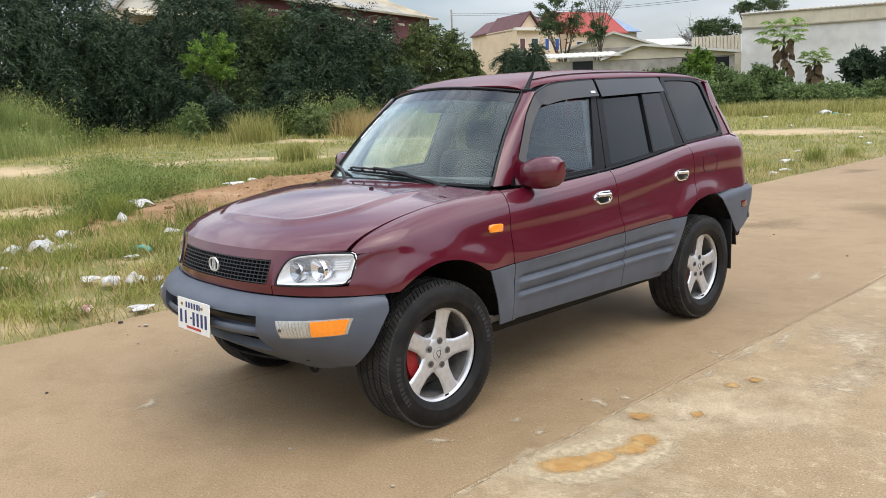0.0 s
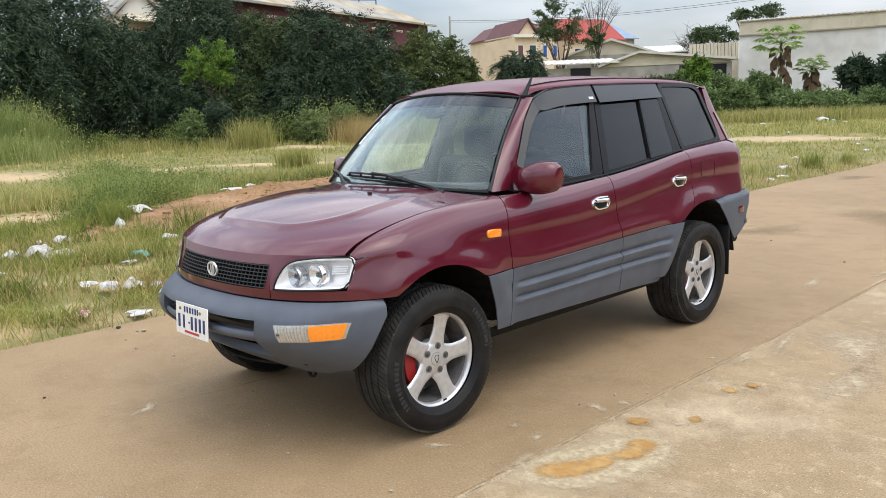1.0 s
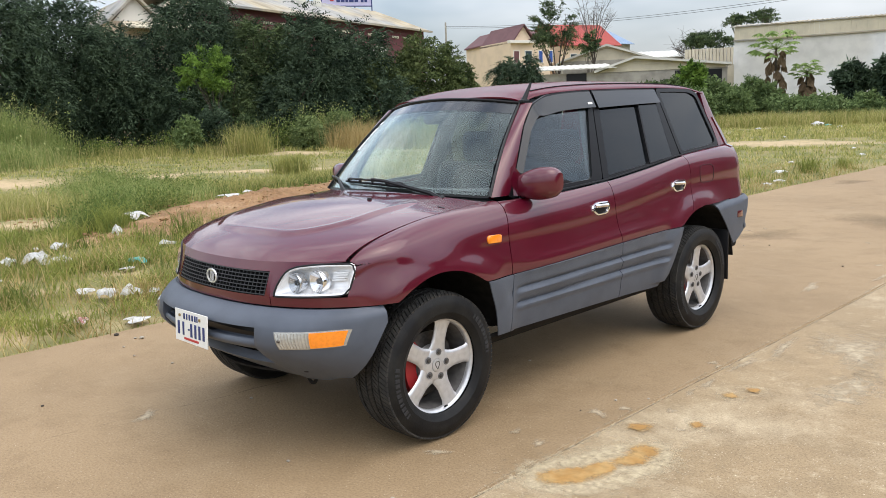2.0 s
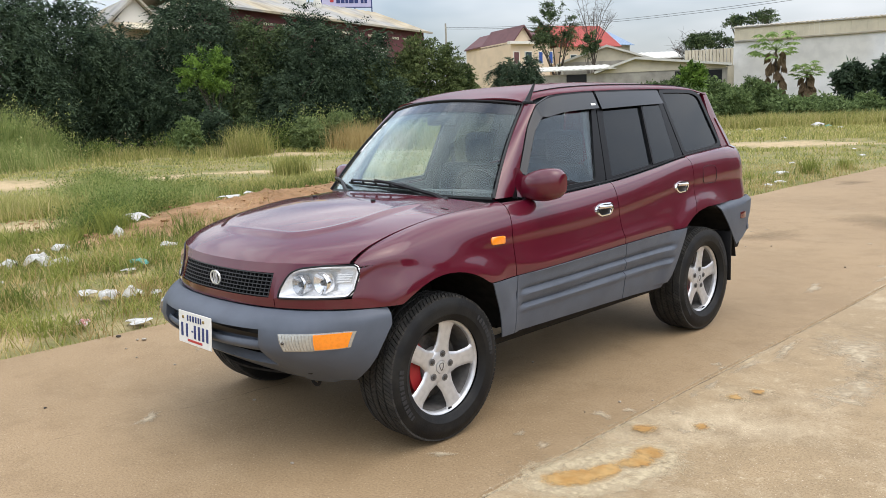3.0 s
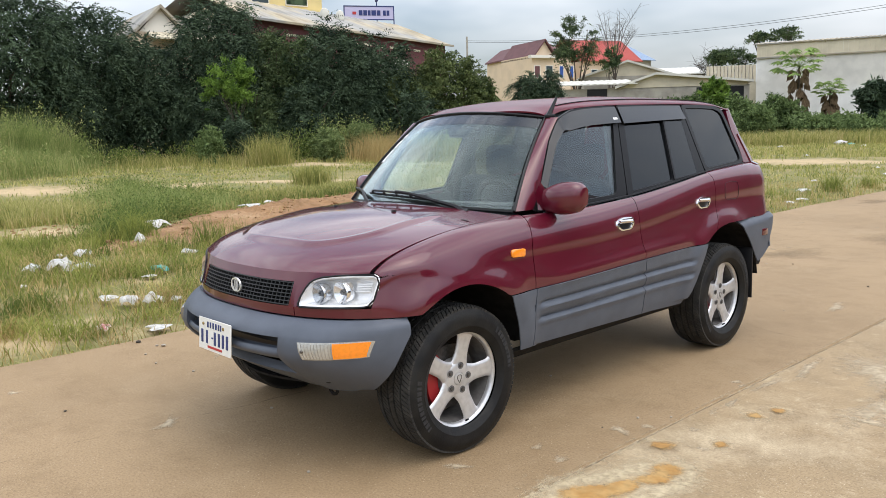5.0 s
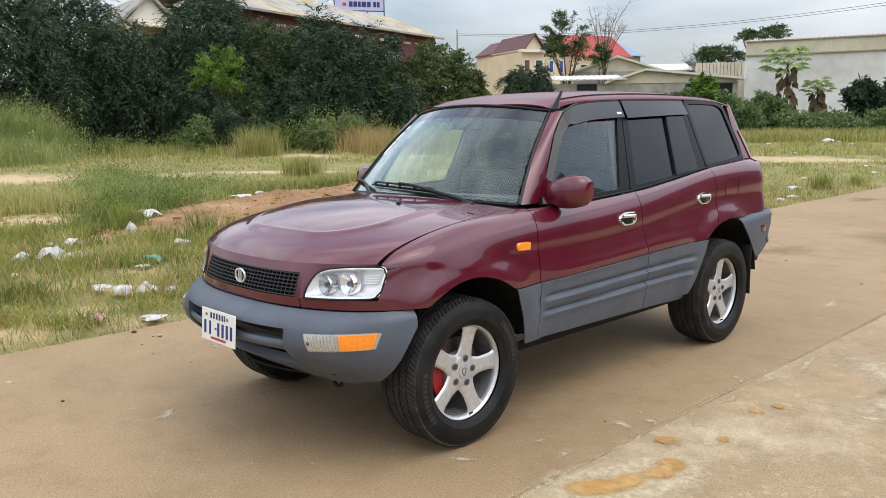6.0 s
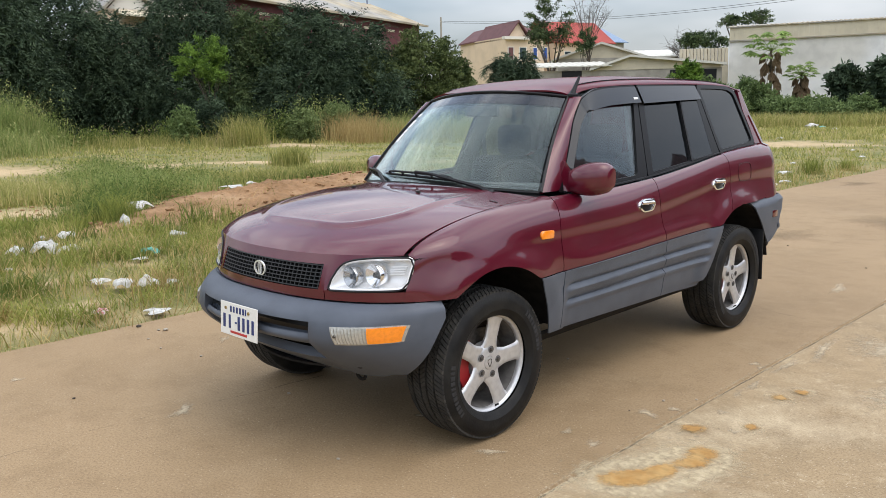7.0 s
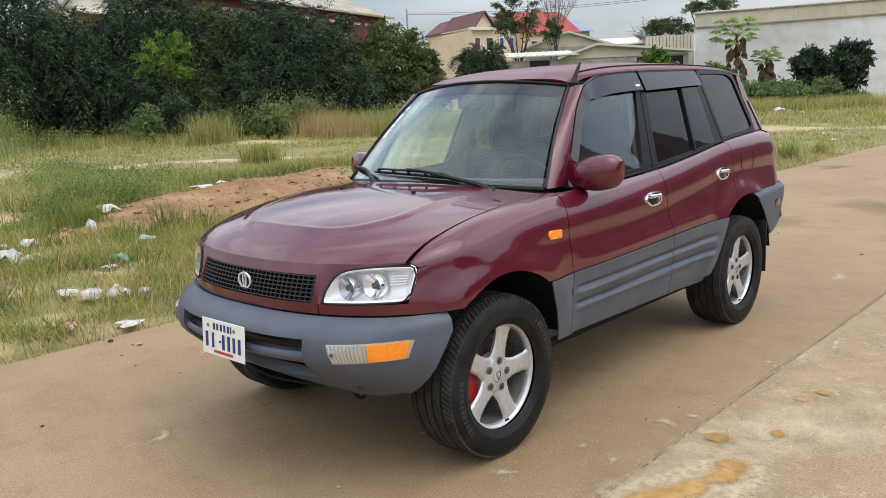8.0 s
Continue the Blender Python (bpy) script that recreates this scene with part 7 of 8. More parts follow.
D = 43.0
dark = "dense dark green tree with hanging feathery twigs"
low_bush = "low dark green bush among the trees"
for az, d, w, top, mat, n in ((-81.5, D, 5.6, 10.4, LEAF_DARK, 230), (-74.9, D - 1, 5.0, 10.2, LEAF_DARK, 230), (-70.2, D + 1, 3.8, 8.9, LEAF_DARK, 190), (-66.8, D + 1, 3.2, 6.9, LEAF_DARK, 150), (-62.0, D + 2, 3.9, 9.8, LEAF_DARK, 200), (-57.9, D + 2, 3.4, 7.9, LEAF_MID, 160), (-54.6, D + 1, 3.4, 8.0, LEAF_DARK, 170), (-51.2, D + 2, 3.2, 7.2, LEAF_DARK, 150)):
    tree("tree", az, d, w, top, mat, dark, crown_low=-0.2, trunk=0.2, lump=0.50, lobes=11, fill=1.5, hang=1.5, leaf=0.16, feather=(int(n * 0.62), 13, 20, 1.35, 0.19))
for az, d, w, top, mat in ((-77.6, D - 1, 3.0, 5.4, LEAF_DARK), (-71.8, D - 1, 3.0, 5.4, LEAF_DARK), (-66.0, D, 2.8, 5.0, LEAF_DARK), (-60.0, D, 2.6, 4.8, LEAF_MID), (-55.8, D - 0.5, 2.8, 4.9, LEAF_DARK), (-52.6, D, 2.6, 4.6, LEAF_DARK), (-49.2, D, 2.6, 4.2, LEAF_DARK), (-68.8, D, 2.6, 4.4, LEAF_DARK), (-63.6, D - 0.5, 2.6, 4.4, LEAF_DARK), (-74.6, D - 1.5, 2.4, 3.8, LEAF_DARK), (-79.8, D - 1.5, 2.6, 3.8, LEAF_DARK)):
    tree("bush", az, d, w, top, mat, low_bush, "bush", crown_low=-1.0, lump=0.45, fill=1.8, hang=1.0, leaf=0.16, feather=(60, 12, 18, 1.1, 0.18))
vine = "round bush overgrown with climbing vines"
tree("bush", -46.4, D + 3, 3.3, 6.5, LEAF_VINE, vine, "bush", twigs=2300, per=11, twig_len=0.55, leaf=0.15, droop=0.5, crown_low=-0.6, lump=0.25, lobes=14, fill=1.6)
tree("bush", -49.6, D + 1, 2.2, 5.3, LEAF_VINE, vine, "bush", twigs=1500, per=12, twig_len=0.55, leaf=0.14, droop=0.5, crown_low=-0.6, lump=0.3, lobes=10, fill=2.0)
tree("bush", -43.8, D + 4, 1.7, 5.0, LEAF_VINE, vine, "bush", twigs=1000, per=12, twig_len=0.55, leaf=0.14, droop=0.5, crown_low=-0.6, lump=0.3, fill=2.0)
tree("bush", -61.2, D - 4, 2.0, 5.5, LEAF_BRIGHT, "bright green bush in front of the dark trees", "bush", twigs=620, per=10, twig_len=0.42, leaf=0.15, droop=0.1, crown_low=1.3, lump=0.65, lobes=12, fill=0.05, trunk=0.05, tw=14)
tree("bush", -61.0, D - 4.6, 1.5, 2.7, LEAF_DARK, low_bush, "bush", twigs=900, per=9, twig_len=0.5, leaf=0.11, droop=0.5, crown_low=-0.6, lump=0.5, fill=1.5, tw=24, hang=0.4)
tree("bush", -62.8, D - 6, 0.8, 2.1, LEAF_SHRUB, "small leafy shrub at the foot of the trees", "shrub", twigs=300, per=8, twig_len=0.4, leaf=0.13, droop=0.1, crown_low=-0.6, trunk=0.03)
tree("bush", -58.9, D - 6, 0.9, 2.0, LEAF_MID, "small leafy shrub at the foot of the trees", "shrub", twigs=300, per=8, twig_len=0.4, leaf=0.12, droop=0.1, crown_low=-0.6, trunk=0.03)
tree("bush", -54.8, D - 4, 1.1, 1.9, LEAF_WEED, "small leafy shrub at the foot of the trees", "shrub", twigs=700, per=9, twig_len=0.45, leaf=0.11, droop=0.1, crown_low=-0.8, trunk=0.03)
tree("bush", -52.6, D - 3, 1.1, 2.1, LEAF_WEED, "small leafy shrub at the foot of the trees", "shrub", twigs=700, per=9, twig_len=0.45, leaf=0.11, droop=0.1, crown_low=-0.8, trunk=0.03)
tree("tree", -40.0, 52, 2.5, 5.3, LEAF_DARK, "flat-topped dark green tree before the houses", crown_low=0.6, lump=0.5, fill=2.0, hang=0.4, leaf=0.14, feather=(80, 15, 16, 0.85, 0.15))
tree("tree", -37.3, 76, 3.5, 11.8, LEAF_MID, "slender tree with a loose open crown", twigs=860, per=12, twig_len=0.9, leaf=0.18, droop=0.3, crown_low=4.2, lump=0.6, lobes=12, trunk=0.14, limb_count=12, fill=0.15)
tree("tree", -35.0, 74, 1.1, 8.2, LEAF_MID, "slender tree with a loose open crown", twigs=200, per=12, twig_len=0.7, leaf=0.2, droop=0.3, crown_low=5.0, lump=0.6, trunk=0.08, fill=0.15)
tree("tree", -24.6, 84, 3.5, 10.1, LEAF_MID, "flat spreading tree behind the warehouse", twigs=560, per=10, twig_len=0.6, leaf=0.2, droop=0.1, crown_low=8.0, lump=0.6, trunk=0.2, limb_count=10, fill=0.2)
tree("tree", -27.3, 80, 3.2, 8.2, LEAF_MID, "sparse tree behind the sheds", twigs=620, per=12, twig_len=0.9, leaf=0.2, droop=0.2, crown_low=5.5, lump=0.65, limb_count=12, fill=0.4)


def bare_tree(az, dist, top, spread, label):
    x, y = polar(az, dist)
    ob = empty("bare_tree", label, "tree", at=(x, y, float(ground_rise(x, y))))
    pieces = [tube([(0, 0, 0), (0.1, 0, top * 0.3), (0, 0.1, top * 0.55)], [0.12, 0.09, 0.06], 7)]
    for k in range(20):
        a = rng.uniform(0, 2 * math.pi)
        z = top * rng.uniform(0.35, 0.6)
        e = Vector((math.cos(a) * spread * rng.uniform(0.5, 1), math.sin(a) * spread * rng.uniform(0.5, 1), top * rng.uniform(0.75, 1.0)))
        s = Vector((0, 0.05, z))
        m = s.lerp(e, 0.5) + Vector((rng.uniform(-.3, .3), 0, rng.uniform(0, .5)))
        pieces.append(tube([s, m, e], [0.035, 0.024, 0.008], 5))
        for _ in range(12):
            b = m.lerp(e, rng.uniform(0, 0.9))
            f = b + Vector((rng.normal(0, 0.5), rng.normal(0, 0.5), rng.uniform(0.1, 0.8)))
            pieces.append(tube([b, b.lerp(f, 0.5) + Vector((0.05, 0, 0.05)), f], [0.012, 0.009, 0.005], 3))
    link_mesh("branch_crown", *join(*pieces), BARK, ob)


bare_tree(-34.7, 78, 12.2, 2.6, "leafless grey tree beside the red-roofed house")
bare_tree(-28.2, 82, 8.4, 2.2, "leafless grey tree behind the sheds")

# the belt of shrubs before the warehouse
for k in range(17):
    az = -29.5 + 13.5 * k / 16
    top = 1.0 + curve(az, (-29.5, -27.5, -25, -22.5, -20, -16), (2.6, 2.7, 2.6, 1.4, 0.9, 0.7)) + rng.uniform(-0.5, 0.6)
    tree("shrub", az, 60 + rng.uniform(-3, 2), rng.uniform(1.5, 2.4), top, LEAF_SHRUB, "tangled green shrub in front of the warehouse", "shrub", twigs=700, per=9, twig_len=0.5, leaf=0.17, droop=0.15, crown_low=-1.2, lump=0.6, trunk=0.06, limb_count=3)
tree("shrub", -31.0, 60, 2.6, 3.6, LEAF_MID, "bushy shrub against the low sheds", "shrub", twigs=600, per=9, twig_len=0.5, leaf=0.2, droop=0.1, crown_low=0.0)
tree("shrub", -28.2, 59, 1.2, 4.6, LEAF_BRIGHT, "yellowish green shrub beside the sheds", "shrub", twigs=300, per=9, twig_len=0.5, leaf=0.24, droop=0.2, crown_low=1.4)
tree("shrub", -18.6, 62, 1.6, 4.6, LEAF_DARK, "dark leafy shrub against the white wall", "shrub", twigs=360, per=10, twig_len=0.6, leaf=0.26, droop=0.25, crown_low=0.6, lump=0.5)
tree("shrub", -16.4, 61, 1.9, 4.9, LEAF_DARK, "dark leafy shrub against the white wall", "shrub", twigs=420, per=10, twig_len=0.6, leaf=0.26, droop=0.25, crown_low=0.4, lump=0.5)


def papaya(az, dist, top, spread, label):
    """A papaya: a bare stem with a whorl of big lobed leaves on long stalks."""
    x, y = polar(az, dist)
    z0 = float(ground_rise(x, y))
    ob = empty("papaya_tree", label, "tree", at=(x, y, z0))
    link_mesh("trunk", *tube([(0, 0, 0), (0.05, 0, top * 0.4), (0, 0, top * 0.8)], [0.13, 0.10, 0.07], 8), BARK, ob)
    for k in range(38):
        a = 2.4 * k
        dead = k >= 24
        el = 1.10 - 0.070 * k
        r = spread * rng.uniform(0.55, 1.0) if not dead else 0.30 * spread
        hub_ = Vector((math.cos(a) * r * math.cos(el), math.sin(a) * r * math.cos(el), top * 0.8 + r * math.sin(el) * 0.8 + 0.1))
        if dead:
            hub_ = Vector((math.cos(a) * r, math.sin(a) * r, top * (0.78 - 0.030 * (k - 24))))
        pieces = [tube([(0, 0, top * 0.78), tuple(Vector((0, 0, top * 0.78)).lerp(hub_, 0.5) + Vector((0, 0, 0.12))), tuple(hub_)], [0.018, 0.014, 0.010], 4)]
        size = (1.0 if dead else 0.36 * spread) * rng.uniform(0.8, 1.2)
        for j in range(9):
            b = a + (j - 4) * 0.52
            lobe = size * (1 - 0.06 * abs(j - 4))
            tip = hub_ + Vector((math.cos(b) * lobe * (0.35 if dead else 1), math.sin(b) * lobe * (0.35 if dead else 1), -lobe * (0.9 if dead else 0.42 + 0.06 * abs(j - 4))))
            s = Vector((-math.sin(b), math.cos(b), 0)) * lobe * 0.24
            m = hub_.lerp(tip, 0.55)
            pieces.append(([tuple(hub_), tuple(m + s + Vector((0, 0, 0.04))), tuple(tip), tuple(m - s + Vector((0, 0, 0.04)))], [(0, 1, 2, 3)]))
        link_mesh("leaf", *join(*pieces), DEAD_LEAF if dead else LEAF_PAPAYA, ob, smooth=False)


papaya(-23.05, 63, 6.6, 1.75, "tall papaya tree with dead leaves hanging under its crown")
papaya(-21.2, 63, 4.3, 1.15, "young papaya tree before the white wall")


# ---- buildings ----
def wall_box(a, b, depth, z0, z1):
    """The four walls and top of a block whose front runs from a to b."""
    a, b = Vector(a), Vector(b)
    n = Vector((-(b - a).y, (b - a).x)).normalized() * depth
    V = [(p.x, p.y, z) for z in (z0, z1) for p in (a, b, b + n, a + n)]
    return V, [(0, 1, 5, 4), (1, 2, 6, 5), (2, 3, 7, 6), (3, 0, 4, 7), (4, 5, 6, 7)]


def frame_of(a, b):
    a, b = Vector(a), Vector(b)
    e = (b - a).normalized()
    return a, e, Vector((-e.y, e.x)), (b - a).length


def panel(a, e, n, s0, s1, z0, z1, proud=0.06, back=0.05):
    """A box on a front wall between two distances along it."""
    V = []
    for z in (z0, z1):
        for s, d in ((s0, -proud), (s1, -proud), (s1, back), (s0, back)):
            p = a + e * s + n * d
            V.append((p.x, p.y, z))
    return V, [(0, 1, 5, 4), (1, 2, 6, 5), (2, 3, 7, 6), (3, 0, 4, 7), (4, 5, 6, 7), (3, 2, 1, 0)]


def sheet_roof(a, e, n, s0, s1, d0, d1, z0, z1, ribs_=0.5, thick=0.06):
    """A ribbed sheet-metal slope from the eave (d0, z0) to the ridge (d1, z1)."""
    k = max(2, int((s1 - s0) / ribs_))
    V, F = [], []
    for i in range(2 * k + 1):
        s = s0 + (s1 - s0) * i / (2 * k)
        h = 0.05 * (i % 2)
        for d, z in ((d0, z0), (d1, z1)):
            p = a + e * s + n * d
            V += [(p.x, p.y, z + h), (p.x, p.y, z + h - thick - h)]
    for i in range(2 * k):
        q = i * 4
        F += [(q, q + 4, q + 6, q + 2), (q + 1, q + 3, q + 7, q + 5), (q, q + 1, q + 5, q + 4), (q + 2, q + 6, q + 7, q + 3)]
    return V, F


def window_on(parent, a, e, n, s, w, z0, z1, pane=PANE, frame_mat=PALE_TRIM):
    fr = link_mesh("window", *panel(a, e, n, s, s + w, z0, z1, 0.08), frame_mat, parent, smooth=False)
    link_mesh("pane", *panel(a, e, n, s + 0.10, s + w - 0.10, z0 + 0.12, z1 - 0.10, 0.095), pane, fr, smooth=False)


def gable(a, e, n, s0, s1, z0, z1, depth):
    """A gabled roof whose gable faces the front: two slopes and the triangle under them."""
    m = (s0 + s1) / 2
    V = []
    for d in (-0.4, depth):
        for s, z in ((s0 - 0.3, z0 - 0.12), (m, z1), (s1 + 0.3, z0 - 0.12), (s1 + 0.3, z0 - 0.30), (m, z1 - 0.20), (s0 - 0.3, z0 - 0.30)):
            p = a + e * s + n * d
            V.append((p.x, p.y, z))
    F = [(0, 1, 7, 6), (1, 2, 8, 7), (5, 11, 10, 4), (4, 10, 9, 3), (0, 5, 4, 1), (1, 4, 3, 2), (2, 3, 9, 8), (0, 6, 11, 5), (6, 7, 10, 11), (7, 8, 9, 10)]
    tri = []
    for d in (0.0, 0.12):
        for s, z in ((s0, z0 - 0.2), (s1, z0 - 0.2), (m, z1 - 0.2)):
            p = a + e * s + n * d
            tri.append((p.x, p.y, z))
    return (V, F), (tri, [(0, 1, 2), (5, 4, 3), (0, 3, 4, 1), (1, 4, 5, 2), (2, 5, 3, 0)])


def building(name, label):
    return empty(name, label, "building")


# white warehouse with a pale metal fascia
A, B = polar(-25.6, 68), polar(-6, 70)
a, e, n, length = frame_of(A, B)
wh = building("warehouse", "long white rendered warehouse with a beige metal fascia")
link_mesh("wall", *wall_box(A, B, 14, -0.1, 6.35), WHITE_WALL, wh, smooth=False)
k = int(length / 0.35)
for i in range(k):
    link_mesh("fascia_sheet", *panel(a, e, n, length * i / k, length * (i + 1) / k - 0.006, 6.36, 7.40, 0.10 + 0.005 * (i % 2), 0.2), METAL_BEIGE, wh, smooth=False)
link_mesh("fascia_rail", *panel(a, e, n, -0.1, length, 6.30, 6.40, 0.16), METAL_GREY, wh, smooth=False)
link_mesh("roof", *sheet_roof(a, e, n, -0.3, length + 0.3, -0.22, 7, 7.40, 8.1, 0.35), METAL_GREY, wh, smooth=False)
link_mesh("vent", *panel(a, e, n, 0.6, 1.0, 2.6, 3.0, 0.05), METAL_GREY, wh, smooth=False)

# long maroon building with a ribbed roof
A, B = polar(-59.6, 51.6), polar(-46.4, 69)
a, e, n, length = frame_of(A, B)
mb = building("maroon_building", "long maroon building with a weathered ribbed metal roof")
link_mesh("wall", *wall_box(A, B, 10, -0.1, 8.55), MAROON_WALL, mb, smooth=False)
link_mesh("roof", *join(sheet_roof(a, e, n, -0.5, length + 0.5, -0.5, 5, 8.55, 10.7, 0.8), sheet_roof(a, e, n, -0.5, length + 0.5, 10.5, 5, 8.55, 10.7, 0.8)), METAL_GREY, mb, smooth=False)
link_mesh("gutter", *panel(a, e, n, -0.5, length + 0.5, 8.44, 8.58, 0.6, -0.42), METAL_GREY, mb, smooth=False)
link_mesh("gable_wall", *(lambda p, q, m: ([(p.x, p.y, 8.5), (q.x, q.y, 8.5), (m.x, m.y, 10.65)], [(0, 1, 2)]))(a + e * length, a + e * length + n * 10, a + e * length + n * 5), MAROON_WALL, mb, smooth=False)
for s in np.linspace(3, length - 1.5, 12):
    link_mesh("vent", *panel(a, e, n, s, s + 0.9, 7.75, 7.92, 0.05), METAL_BEIGE, mb, smooth=False)
for s in (length * 0.66, length * 0.71, length * 0.60):
    fr = link_mesh("louvred_window", *panel(a, e, n, s, s + 0.8, 5.7, 7.0, 0.04), PALE_TRIM, mb, smooth=False)
    for j in range(6):
        link_mesh("louvre", *panel(a, e, n, s + 0.06, s + 0.74, 5.78 + 0.2 * j, 5.90 + 0.2 * j, 0.07), WHITE_WALL, fr, smooth=False)
for s in (length * 0.48, length * 0.56):
    p = a + e * s + n * 3.2
    v, f = revolve([(0.0, 0.30), (0.35, 0.34), (0.65, 0.22), (0.75, 0.02)], 14, "z", closed=False)
    link_mesh("roof_ventilator", [(q[0] + p.x, q[1] + p.y, q[2] + 9.95) for q in v], f, METAL_PALE, mb)

# the low gabled house beside it
A, B = polar(-67.0, 52), polar(-60.8, 54)
a, e, n, length = frame_of(A, B)
gh = building("gabled_house", "cream house with two low gables behind the trees")
link_mesh("wall", *wall_box(A, B, 7, -0.1, 7.8), CREAM, gh, smooth=False)
for s0, s1 in ((0.2, length * 0.45), (length * 0.42, length - 0.2)):
    r, t = gable(a, e, n, s0, s1, 8.0, 9.4, 7)
    link_mesh("roof", *r, METAL_GREY, gh, smooth=False)
    link_mesh("gable_wall", *t, PALE_TRIM, gh, smooth=False)
link_mesh("awning", *sheet_roof(a, e, n, 0.5, length, -1.6, 0.1, 7.3, 7.8, 0.5), METAL_BEIGE, gh, smooth=False)
for s in (1.2, 3.2, 5.0):
    window_on(gh, a, e, n, s, 0.9, 5.4, 6.8)

# tall yellow building with a signboard
A, B = polar(-60.4, 88), polar(-54.8, 92)
a, e, n, length = frame_of(A, B)
yb = building("yellow_building", "tall yellow building rising behind the maroon roof")
link_mesh("wall", *wall_box(A, B, 10, -0.1, 17.5), YELLOW, yb, smooth=False)
link_mesh("ledge", *panel(a, e, n, -0.5, length + 0.6, 14.6, 14.9, 0.5), YELLOW, yb, smooth=False)
window_on(yb, a, e, n, length * 0.55, 2.6, 15.2, 16.6, LEAF_DARK, PALE_TRIM)
window_on(yb, a, e, n, length * 0.15, 2.0, 15.2, 16.6)
C, E2 = polar(-54.8, 92), polar(-49.0, 94)
a, e, n, length = frame_of(C, E2)
link_mesh("low_wing", *wall_box(C, E2, 8, -0.1, 12.6), YELLOW, yb, smooth=False)
for s in np.linspace(0.3, 2.5, 7):
    link_mesh("railing", *panel(a, e, n, s, s + 0.08, 12.6, 13.8, 0.02), WHITE_WALL, yb, smooth=False)
A, B = polar(-53.3, 90.5), polar(-49.9, 91.5)
a, e, n, length = frame_of(A, B)
sg = empty("signboard", "lilac signboard with dark bars on the roof", "sign")
link_mesh("board", *panel(a, e, n, 0, length, 13.75, 15.2, 0.05), SIGN, sg, smooth=False)
for z in (13.72, 15.14):
    link_mesh("frame_rail", *panel(a, e, n, -0.06, length + 0.06, z, z + 0.10, 0.09), INK_BLUE, sg, smooth=False)
for s in (-0.06, length - 0.04):
    link_mesh("frame_post", *panel(a, e, n, s, s + 0.10, 12.5, 15.24, 0.09), INK_BLUE, sg, smooth=False)
for s0, s1 in ((1.6, 2.0), (2.1, 2.5), (2.6, 2.9), (3.0, 3.5), (3.6, 4.0), (4.3, 4.6), (4.7, 5.0)):
    link_mesh("bar", *panel(a, e, n, s0, s1, 14.2, 14.75, 0.08), INK_BLUE, sg, smooth=False)
link_mesh("red_mark", *panel(a, e, n, 0.9, 1.3, 14.3, 14.6, 0.08), INK_RED, sg, smooth=False)
x, y = polar(-51.05, 91.2)
rc = empty("roof_cross", "blue cross on a pole above the signboard", "sign", at=(x, y, 15.2))
link_mesh("pole", *tube([(0, 0, -2.7), (0, 0, 1.2)], 0.06, 6), INK_BLUE, rc)
link_mesh("cross", *join(raw(box(-0.18, 0.18, -0.08, 0.08, 0.5, 1.7, 0.02)), raw(box(-0.55, 0.55, -0.08, 0.08, 0.9, 1.28, 0.02))), INK_BLUE, rc)

# cream two-storey house
A, B = polar(-40.35, 102), polar(-37.7, 105)
a, e, n, length = frame_of(A, B)
ch = building("cream_house", "cream two-storey house with a brown tiled roof")
link_mesh("wall", *wall_box(A, B, 8, -0.1, 10.4), CREAM, ch, smooth=False)
r, t = gable(a, e, n, 0.3, length * 0.56, 10.4, 12.4, 8)
link_mesh("roof", *r, BROWN_ROOF, ch, smooth=False)
link_mesh("gable_wall", *t, CREAM, ch, smooth=False)
link_mesh("tiled_roof", *sheet_roof(a, e, n, length * 0.44, length * 1.02, -0.4, 5, 10.4, 12.4, 0.4), BROWN_ROOF, ch, smooth=False)
link_mesh("cornice", *panel(a, e, n, -0.5, length * 0.56, 10.05, 10.40, 0.6), PALE_TRIM, ch, smooth=False)
link_mesh("balcony", *panel(a, e, n, -0.4, length * 0.3, 7.0, 7.3, 0.8), PALE_TRIM, ch, smooth=False)
for s, w, m in ((0.25, 0.9, BROWN_ROOF), (1.9, 1.1, PANE), (3.9, 0.7, PANE_BLUE), (5.4, 0.7, PANE_BLUE)):
    window_on(ch, a, e, n, s, w, 7.6, 9.2, m)

# red-roofed house and its neighbours
A, B = polar(-37.0, 109), polar(-33.2, 114)
a, e, n, length = frame_of(A, B)
rh = building("red_roofed_house", "house with a steep red tiled roof")
link_mesh("wall", *wall_box(A, B, 9, -0.1, 10.0), CREAM, rh, smooth=False)
link_mesh("roof", *join(sheet_roof(a, e, n, -0.5, length + 0.5, -0.6, 4.5, 10.0, 13.2, 0.4), sheet_roof(a, e, n, -0.5, length + 0.5, 9.6, 4.5, 10.0, 13.2, 0.4)), RED_ROOF, rh, smooth=False)
for s in (1.5, 4.5, 7.5):
    window_on(rh, a, e, n, s, 1.1, 7.4, 9.0)
A, B = polar(-34.0, 118), polar(-32.3, 121)
a, e, n, length = frame_of(A, B)
bh = building("blue_roofed_house", "grey house with a blue metal roof")
link_mesh("wall", *wall_box(A, B, 7, -0.1, 10.6), GREY_WALL, bh, smooth=False)
link_mesh("roof", *sheet_roof(a, e, n, -0.5, length + 0.4, -0.6, 5, 10.6, 13.0, 0.5), BLUE_ROOF, bh, smooth=False)
A, B = polar(-42.0, 112), polar(-40.0, 114)
a, e, n, length = frame_of(A, B)
sh = building("small_red_house", "small house with a dark red gable")
link_mesh("wall", *wall_box(A, B, 7, -0.1, 11.0), CREAM, sh, smooth=False)
r, t = gable(a, e, n, 0, length, 11.0, 12.7, 7)
link_mesh("roof", *r, BROWN_ROOF, sh, smooth=False)
